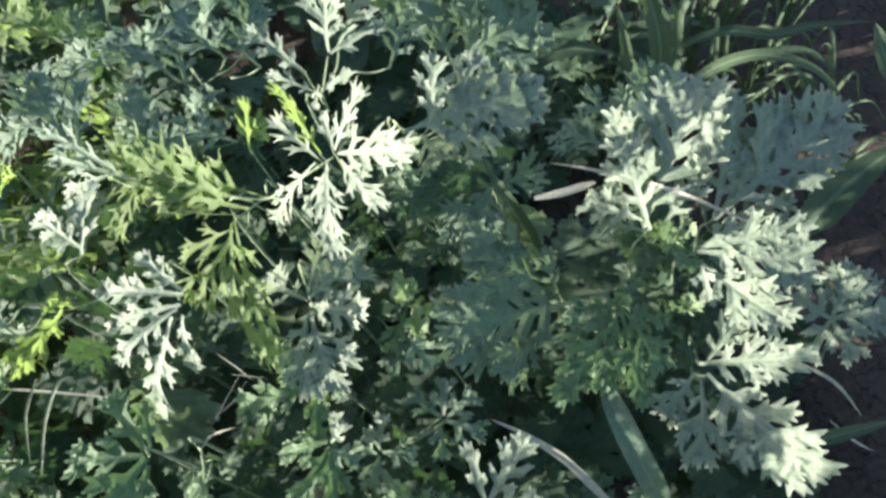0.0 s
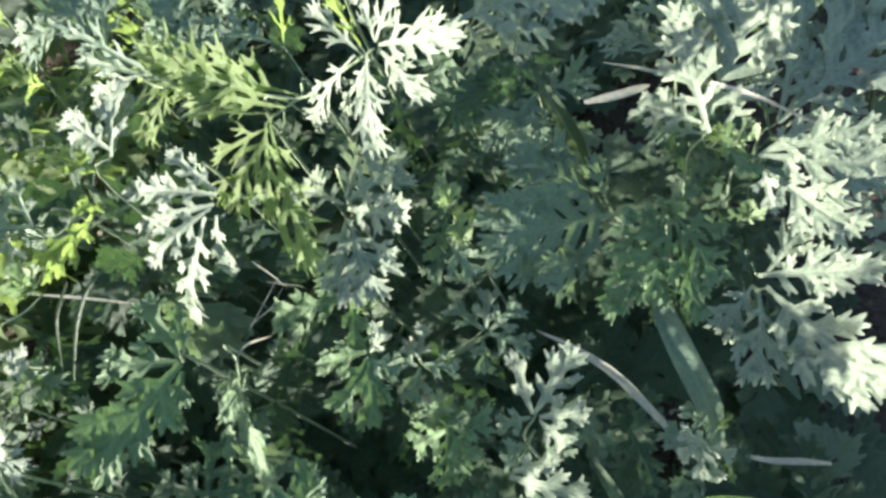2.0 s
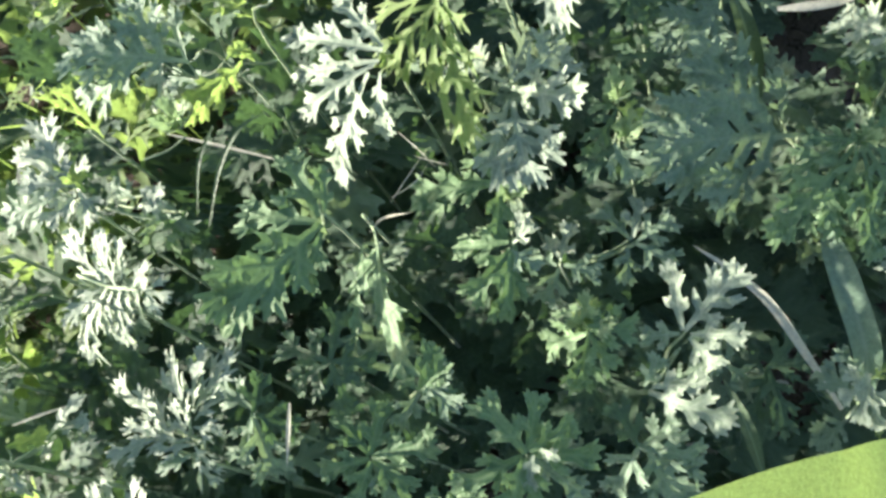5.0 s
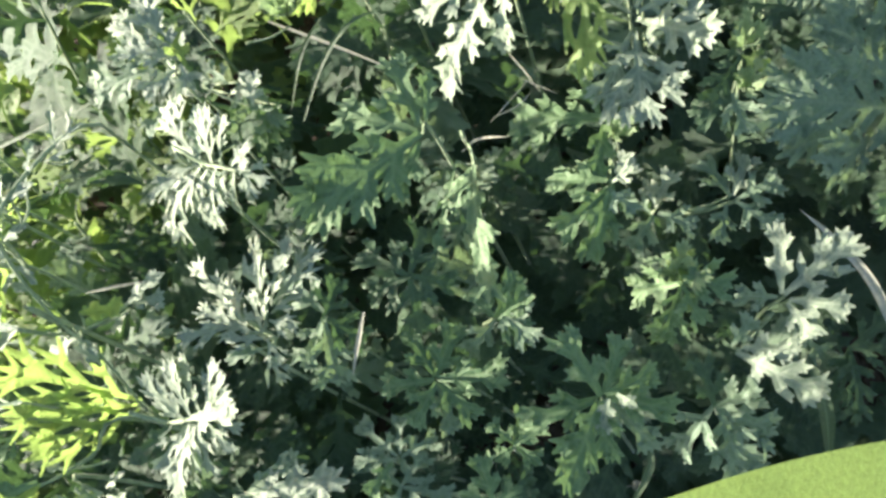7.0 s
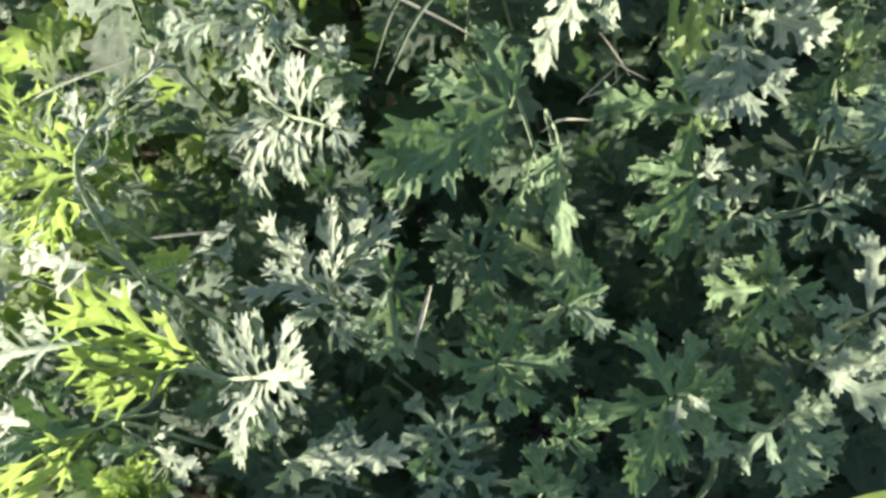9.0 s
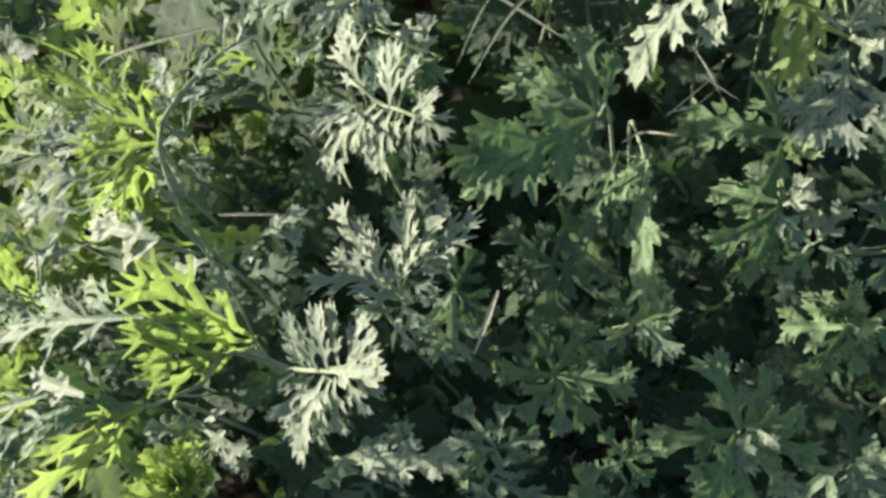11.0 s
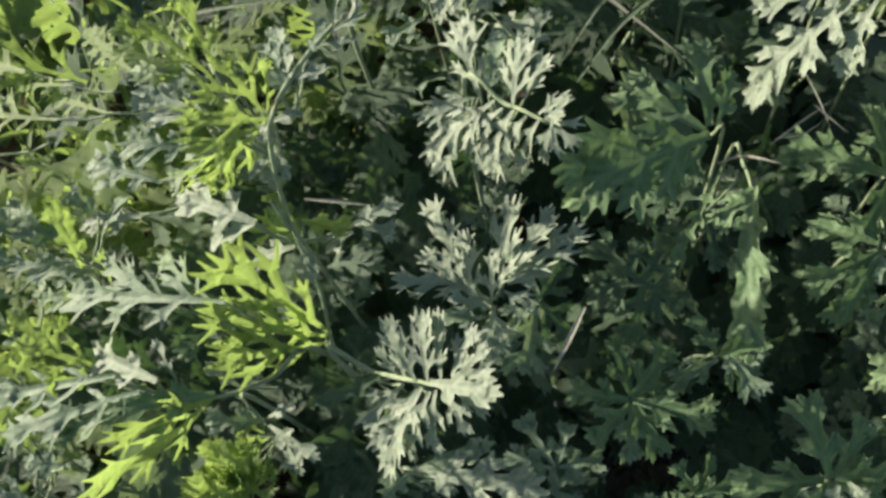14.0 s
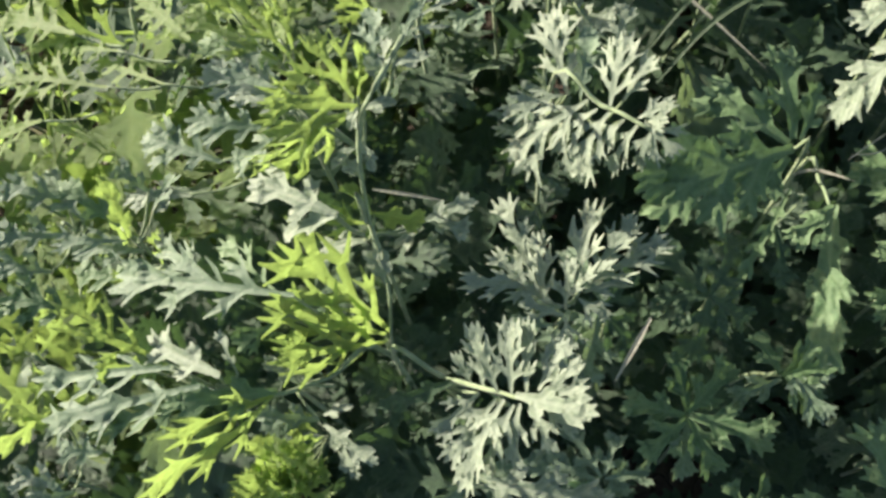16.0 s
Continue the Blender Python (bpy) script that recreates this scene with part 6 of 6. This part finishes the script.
grass("curved shaded grass blade", [(0.090, 0.602, 0.154), (0.145, 0.615, 0.176), (0.183, 0.608, 0.188)], 0.0158, GRASS)
grass("green grass blade over bare soil", [(0.322, 0.568, 0.211), (0.314, 0.597, 0.229), (0.308, 0.626, 0.247)], 0.0222, GRASS)
grass("thin dry straw over bare soil", [(0.162, 0.266, 0.275), (0.197, 0.262, 0.232), (0.225, 0.249, 0.184)], 0.0032, DRY)
grass("pale green grass tip", [(0.165, 0.214, 0.235), (0.192, 0.220, 0.234), (0.237, 0.230, 0.232)], 0.0115, GRASS)
grass("thin dry grass stem", [(0.189, 0.236, 0.220), (0.209, 0.225, 0.199), (0.229, 0.220, 0.180)], 0.0023, DRY)
grass("bent thin grass blade", [(-0.405, 0.181, 0.364), (-0.398, 0.217, 0.384), (-0.384, 0.243, 0.396), (-0.367, 0.261, 0.392)], 0.0034, GRASS)
grass("thin dry grass stem among leaves", [(-0.464, 0.253, 0.363), (-0.416, 0.250, 0.353), (-0.359, 0.245, 0.340)], 0.0024, DRY)
grass("shaded flat grass blade", [(-0.012, 0.100, 0.164), (-0.030, 0.123, 0.217), (-0.050, 0.156, 0.226)], 0.0101, GRASS)
grass("curved pale green grass stalk", [(-0.137, 0.016, 0.264), (-0.132, 0.040, 0.270), (-0.139, 0.059, 0.278)], 0.0049, GRASS)
grass("thin grey grass stem", [(-0.411, 0.248, 0.388), (-0.417, 0.220, 0.381), (-0.423, 0.190, 0.352)], 0.0030, GRASS)
grass("thin pale stem among dark leaves", [(-0.332, 0.075, 0.322), (-0.330, 0.055, 0.316), (-0.328, 0.034, 0.309)], 0.0033, DRY)
grass("thin dry twig among leaves", [(-0.313, 0.215, 0.298), (-0.301, 0.223, 0.308), (-0.278, 0.227, 0.314)], 0.0021, DRY)
grass("pale straw across the gap", [(-0.487, 0.024, 0.384), (-0.471, 0.033, 0.383), (-0.452, 0.043, 0.381)], 0.0021, DRY)
grass("straight green grass stem", [(-0.557, 0.153, 0.378), (-0.642, 0.105, 0.353), (-0.670, 0.089, 0.334)], 0.0032, GRASS)
grass("thin pale dry twig in a dark gap", [(-0.290, 0.226, 0.330), (-0.283, 0.249, 0.326), (-0.272, 0.281, 0.322)], 0.0010, DRY)
grass("thin pale dry twig in a dark gap", [(-0.281, 0.265, 0.330), (-0.268, 0.264, 0.326), (-0.253, 0.263, 0.322)], 0.0010, DRY)
grass("thin pale dry twig in a dark gap", [(-0.296, 0.284, 0.330), (-0.280, 0.273, 0.326), (-0.265, 0.261, 0.322)], 0.0010, DRY)
grass("thin pale dry twig in a dark gap", [(-0.290, 0.230, 0.330), (-0.277, 0.245, 0.326), (-0.270, 0.265, 0.322)], 0.0010, DRY)
maize = grass("broad bright green maize leaf arching past the patch", [(0.164, 0.015, 0.266), (0.062, 0.036, 0.381), (-0.001, 0.013, 0.443), (-0.093, -0.041, 0.531), (-0.178, -0.100, 0.610), (-0.282, -0.211, 0.697)], 0.105, BROAD, name="maize_leaf", fold=0.10, blunt=0.1, peak=0.3, n=75, face=(-0.174, -0.224, 0.959))
v, f = tube([(-0.000, -0.000, 0.001), (-0.103, 0.020, 0.115), (-0.165, -0.003, 0.178), (-0.257, -0.056, 0.266), (-0.342, -0.115, 0.345), (-0.446, -0.227, 0.432)], 0.0028, 0.0012, 6, 6)
part("midrib", solid("midrib", v, f, MIDRIB), maize, label="pale midrib")


# ---- the low growth between the named shoots ----
CANOPY, PALE = np.array(CANOPY), np.array(PALE)


def room(x, y, reach=0.075):
    """The height under the named leaves round a spot."""
    near = np.hypot(CANOPY[:, 0] - x, CANOPY[:, 1] - 0.015 - y) < reach
    return float(CANOPY[near, 2].min()) if near.any() else 0.30


def sunny(x, y):
    """How high growth at a spot may stand without shading the pale leaves down-sun of it."""
    high = 0.40
    for s in (0.05, 0.10, 0.15):
        near = np.hypot(PALE[:, 0] - x - 0.96 * s, PALE[:, 1] - y - 0.23 * s) < 0.04
        if near.any():
            high = min(high, float(PALE[near, 2].min()) + 0.30 * s)
    return high


GAPS = ((-0.577, 0.431), (-0.283, 0.375), (-0.003, 0.609), (0.000, 0.518), (-0.238, 0.048), (0.007, 0.243))


def bare(x, y, reach):
    """Whether a spot lies in one of the dark gaps between the shoots, where little grows."""
    return any(math.hypot(x - gx, y - gy) < reach for gx, gy in GAPS)


def lower_leaves():
    """Older leaves along the stems, under the canopy, mostly in the green darkened for shade."""
    for n, p in enumerate(PLANTS):
        rng = random.Random(500 + n)
        a = rng.uniform(0, 6.28)
        for s in (0.45, 0.58, 0.70, 0.80, 0.88):
            a += 2.4 + rng.uniform(-.4, .4)
            e = radians(rng.uniform(-45, 5))
            d = Vector((math.cos(a) * math.cos(e), math.sin(a) * math.cos(e), math.sin(e)))
            size = rng.uniform(0.05, 0.08)
            base = p.top * s
            mid = p.root + base + d * size * 0.6
            if mid.z > min(0.26, room(mid.x, mid.y, 0.06) - 0.03) or bare(mid.x, mid.y, 0.05):
                continue
            mat = "shade_green_leaf" if rng.random() < 0.9 else "sage_leaf"
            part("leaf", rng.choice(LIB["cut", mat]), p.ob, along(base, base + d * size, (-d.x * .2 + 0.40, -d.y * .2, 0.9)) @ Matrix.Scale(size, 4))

        # small leaves close along the upper stem
        for s in (0.55, 0.66, 0.76, 0.85):
            a += 2.4 + rng.uniform(-.4, .4)
            e = radians(rng.uniform(0, 45))
            d = Vector((math.cos(a) * math.cos(e), math.sin(a) * math.cos(e), math.sin(e)))
            size = rng.uniform(0.024, 0.042)
            base = p.top * s
            if base.z + p.root.z < 0.16:
                continue
            mat = rng.choice(("shade_green_leaf", "shade_green_leaf", "sage_leaf"))
            part("leaf", rng.choice(LIB["cut", mat]), p.ob, along(base, base + d * size, (-d.x * .4 + 0.1, -d.y * .4 - 0.1, 1.0)) @ Matrix.Scale(size, 4))


lower_leaves()


def shoot_plan(h, rng, n):
    """Where the leaves of a low shoot of height h sit: base, tip, face and kind."""
    lean = Vector((rng.uniform(-.25, .25), rng.uniform(-.25, .25), 1))
    a = rng.uniform(0, 6.28)
    for k in range(n):
        s = 0.50 + 0.48 * k / (n - 1)
        base = Vector((lean.x * h * s * s, lean.y * h * s * s, h * s))
        a += 2.4 + rng.uniform(-.25, .25)
        up = (s - 0.50) / 0.48
        e = radians(-14 + 60 * up ** 2 + rng.uniform(-10, 10))
        size = (0.108 - 0.056 * up ** 2) * rng.uniform(0.85, 1.12)
        d = Vector((math.cos(a) * math.cos(e), math.sin(a) * math.cos(e), math.sin(e)))
        kind = "broad" if up < 0.7 else "cut"
        yield base, base + d * size, Vector((-d.x * 0.15 + 0.40 + rng.uniform(-.15, .15), -d.y * 0.15 - 0.12 + rng.uniform(-.15, .15), 0.9)), kind, size
    yield None, lean, None, None, None


def template(seed, h, n, silver, bright=False):
    rng = random.Random(seed)
    ob = tagged(new("mugwort_plant"), "low mugwort shoot with sunlit yellow-green leaves" if bright else "low mugwort shoot with lobed grey-green leaves" if silver > 0.4 else "low mugwort shoot with green lobed leaves darkened for shade",
                "plant", "mugwort patch")
    for base, tip, face, kind, size in shoot_plan(h, rng, n):
        if bright and base is not None:
            kind, size = ("cut" if kind == "broad" else "fine"), size * 0.85
        if base is None:
            v, f = tube([(0, 0, -0.01), (tip.x * h * .2, tip.y * h * .2, h * .5), (tip.x * h, tip.y * h, h)], 0.0024, 0.0012, 5, 4)
            part("stem", solid("stem", v, f, STEM), ob)
            continue
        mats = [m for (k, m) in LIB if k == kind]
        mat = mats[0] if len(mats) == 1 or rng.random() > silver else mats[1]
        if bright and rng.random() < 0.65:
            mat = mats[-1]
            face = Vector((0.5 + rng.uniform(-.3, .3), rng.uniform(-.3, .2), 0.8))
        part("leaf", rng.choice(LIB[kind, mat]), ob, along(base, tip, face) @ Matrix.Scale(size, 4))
    return ob


def edge(y):
    """How far the patch reaches towards the bare soil."""
    return 0.16 + 0.05 * math.sin(y * 7 + 1) - (0.10 if y > 0.55 else 0.0)


def low_growth():
    rng = random.Random(21)
    kinds = [template(40 + i, (0.17, 0.20, 0.22, 0.19, 0.24, 0.21)[i], (8, 9, 9, 8, 10, 9)[i], (0.0, 0.2, 0.0, 0.3, 0.0, 0.1)[i]) for i in range(6)]
    kinds += [template(60 + i, 0.20 + 0.02 * i, 9, 0.4, True) for i in range(3)]
    used = set()
    y = -0.24
    while y < 0.80:
        x = -0.76
        while x < 0.20:
            px, py = x + rng.uniform(-.026, .026), y + rng.uniform(-.026, .026)
            x += 0.090
            if px > edge(py) or bare(px, py, 0.065) or math.hypot((px + 0.80) / 1.3, py + 0.02) < 0.05:
                continue
            tall = (0.17, 0.20, 0.22, 0.19, 0.24, 0.21, 0.20, 0.22, 0.24)
            west = px < -0.46
            # The shaded middle gets only the darkest shoots, so colour deepens its shade.
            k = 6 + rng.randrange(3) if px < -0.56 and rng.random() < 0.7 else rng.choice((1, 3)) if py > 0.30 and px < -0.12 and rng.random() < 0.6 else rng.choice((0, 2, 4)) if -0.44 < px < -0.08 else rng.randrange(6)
            high = max(0.35, min(1.35, (min(0.33, room(px, py)) - 0.045) / tall[k]) if west else min(1.15, min(room(px, py) - 0.085, sunny(px, py) - 0.05) / tall[k]))
            low = 0.42 if -0.40 < px < 0.0 else 1.0 if west else 0.80
            wide = max(0.85, min(1.0, high)) * rng.uniform(0.95, 1.15)
            m = pose(px, py, 0.0, rng.uniform(-7, 7), rng.uniform(-7, 7), rng.uniform(0, 360)) @ Matrix.Diagonal((wide, wide, high * low * rng.uniform(0.85, 1.0), 1))
            if k in used:
                copy_thing(kinds[k], m)
            else:
                used.add(k)
                kinds[k].matrix_basis = m
        y += 0.086


low_growth()


def joined(name, pieces, material):
    """One mesh out of many placed leaves: pairs of a sheet's arrays and a 4 x 4 array."""
    P = np.concatenate([p @ m[:3, :3].T + m[:3, 3] for (p, f, u, e), m in pieces])
    starts = np.cumsum([0] + [len(a[0]) for a, m in pieces[:-1]])
    F = np.concatenate([f + o for ((p, f, u, e), m), o in zip(pieces, starts)])
    U = np.concatenate([u for (p, f, u, e), m in pieces])
    E = np.concatenate([e for (p, f, u, e), m in pieces])
    me = bpy.data.meshes.new(name)
    me.vertices.add(len(P))
    me.vertices.foreach_set("co", P.astype(np.float32).ravel())
    fill_faces(me, F, U, E)
    me.materials.append(material)
    return me


def arrays(sh):
    return sh.p, sh.f, sh.u, sh.e


def far_growth():
    """The same weed standing all round, too many to count."""
    rng = random.Random(5)
    lib = [arrays(leaf_sheet(1 / chord(a), 0.8, "cut", a, 77 + int(a), 0.060, 1.0, 0.065)) for a in (20, 35, 50)]
    pieces = {SHADE_GREEN.name: [], SAGE.name: [], YOUNG.name: []}
    y = -1.2
    while y < 2.0:
        x = -2.0
        while x < 0.20:
            px, py = x + rng.uniform(-.04, .04), y + rng.uniform(-.04, .04)
            x += 0.10
            if noise.noise((px * 2.2, py * 2.2, 4.0)) * 0.5 + math.hypot(px + 0.45, (py - 0.35) * 0.85) > 1.15:
                continue
            if (-0.78 < px < 0.22 and -0.26 < py < 0.80) or px > edge(py) - (0.15 if py > 0.8 else 0) or math.hypot((px + 0.84) / 1.5, py + 0.02) < 0.06:
                continue
            for base, tip, face, kind, size in shoot_plan(rng.uniform(0.18, 0.28) * (0.62 if px < -0.78 and -0.45 < py < 0.45 else 1.0) + (0.05 if px < -0.82 and py > 0.25 else 0.0), rng, 9 if px < -0.82 else 7):
                if base is None:
                    continue
                root = Vector((px, py, 0))
                m = np.array(along(base + root, tip + root, face) @ Matrix.Scale(size, 4))
                pieces[(YOUNG if px < -0.7 and rng.random() < 0.5 else SHADE_GREEN if rng.random() < 0.65 else SAGE).name].append((rng.choice(lib), m))
        y += 0.10
    for mat in (SHADE_GREEN, SAGE, YOUNG):
        tagged(new("weed_thicket", joined("weed_thicket", pieces[mat.name], mat)), "thick low growth of lobed mugwort leaves around the patch", "weeds", kind="stuff")


far_growth()


# ---- grass and straw at the edges ----
def tuft(label, root, n, seed, height, material, width=0.005, lean=(0, 0)):
    """A grass tuft: blades fanning out of one foot."""
    rng = random.Random(seed)
    ob = tagged(new("grass_tuft"), label, "grass", "grass tufts")
    ob.location = (root[0], root[1], 0)
    for k in range(n):
        a, h = rng.uniform(0, 6.28), height * rng.uniform(0.6, 1.2)
        out = h * rng.uniform(0.3, 0.9)
        dx, dy = math.cos(a) * out + lean[0] * h, math.sin(a) * out + lean[1] * h
        b = Vector((rng.uniform(-.012, .012), rng.uniform(-.012, .012), 0))
        pts = [b, b + Vector((dx * 0.25, dy * 0.25, h * 0.6)), b + Vector((dx * 0.65, dy * 0.65, h * 0.95)), b + Vector((dx, dy, h * rng.uniform(0.5, 0.95)))]
        part("leaf", blade_mesh(pts, width * rng.uniform(0.6, 1.4), material, n=12), ob)
    return ob


def edges():
    rng = random.Random(8)
    for k in range(9):
        x, y = -0.66 - 0.30 * rng.random(), -0.06 + 0.075 * k + rng.uniform(-.03, .03)
        tuft("yellow-green grass tuft lit from behind", (x, y), 11, 300 + k, rng.uniform(0.14, 0.22), YOUNG, 0.0032)
    for k in range(4):
        tuft("dry straw-coloured grass tuft", (-0.72 - 0.2 * rng.random(), 0.0 + 0.13 * k), 9, 330 + k, 0.13, DRY, 0.002)
    for k in range(6):
        tuft("yellow-green grass tuft lit from behind", (-0.90 + 0.20 * rng.random(), -0.10 + 0.16 * rng.random()), 12, 360 + k, 0.15, YOUNG, 0.006)
    for k in range(10):
        tuft("dry straw-coloured grass tuft", (-0.86 + 0.13 * rng.random(), -0.09 + 0.14 * rng.random()), 8, 340 + k, 0.12, DRY, 0.0022)
    for k, (x, y) in enumerate(((0.16, 0.80), (0.30, 0.86), (0.05, 0.92), (0.42, 0.74), (0.24, 1.05))):
        tuft("dark green grass tuft in shade", (x, y), 9, 350 + k, 0.24, GRASS, 0.008)
    for k, (x, y) in enumerate(((0.02, 0.66), (0.10, 0.63), (0.18, 0.66), (0.06, 0.74), (0.14, 0.72), (0.23, 0.73), (0.10, 0.84), (0.20, 0.80), (0.30, 0.66), (0.28, 0.58))):
        tuft("low dark grass tuft in shade", (x, y), 15, 380 + k, 0.10 + 0.02 * (k % 3), GRASS, 0.0055)
    # loose straw and dead leaves on the soil
    pieces = []
    lib = [arrays(leaf_sheet(1 / chord(70), 0.5, "cut", 70, 60 + i, 0.06, 1.0, 0.05)) for i in range(2)]
    for k in range(240):
        x, y = rng.uniform(-0.95, 0.10), rng.uniform(-0.3, 0.55)
        a = rng.uniform(0, 6.28)
        size = rng.uniform(0.02, 0.05)
        m = along((x, y, rng.uniform(0.006, 0.014)), (x + math.cos(a) * size, y + math.sin(a) * size, rng.uniform(0.008, 0.02)), (rng.uniform(-.5, .5), rng.uniform(-.5, .5), 1))
        pieces.append((rng.choice(lib), np.array(m @ Matrix.Diagonal((size, size * 0.6, size, 1)))))
    tagged(new("leaf_litter", joined("leaf_litter", pieces, DRY)), "scattered dry curled leaves and straw on soil", "litter", kind="stuff")


edges()
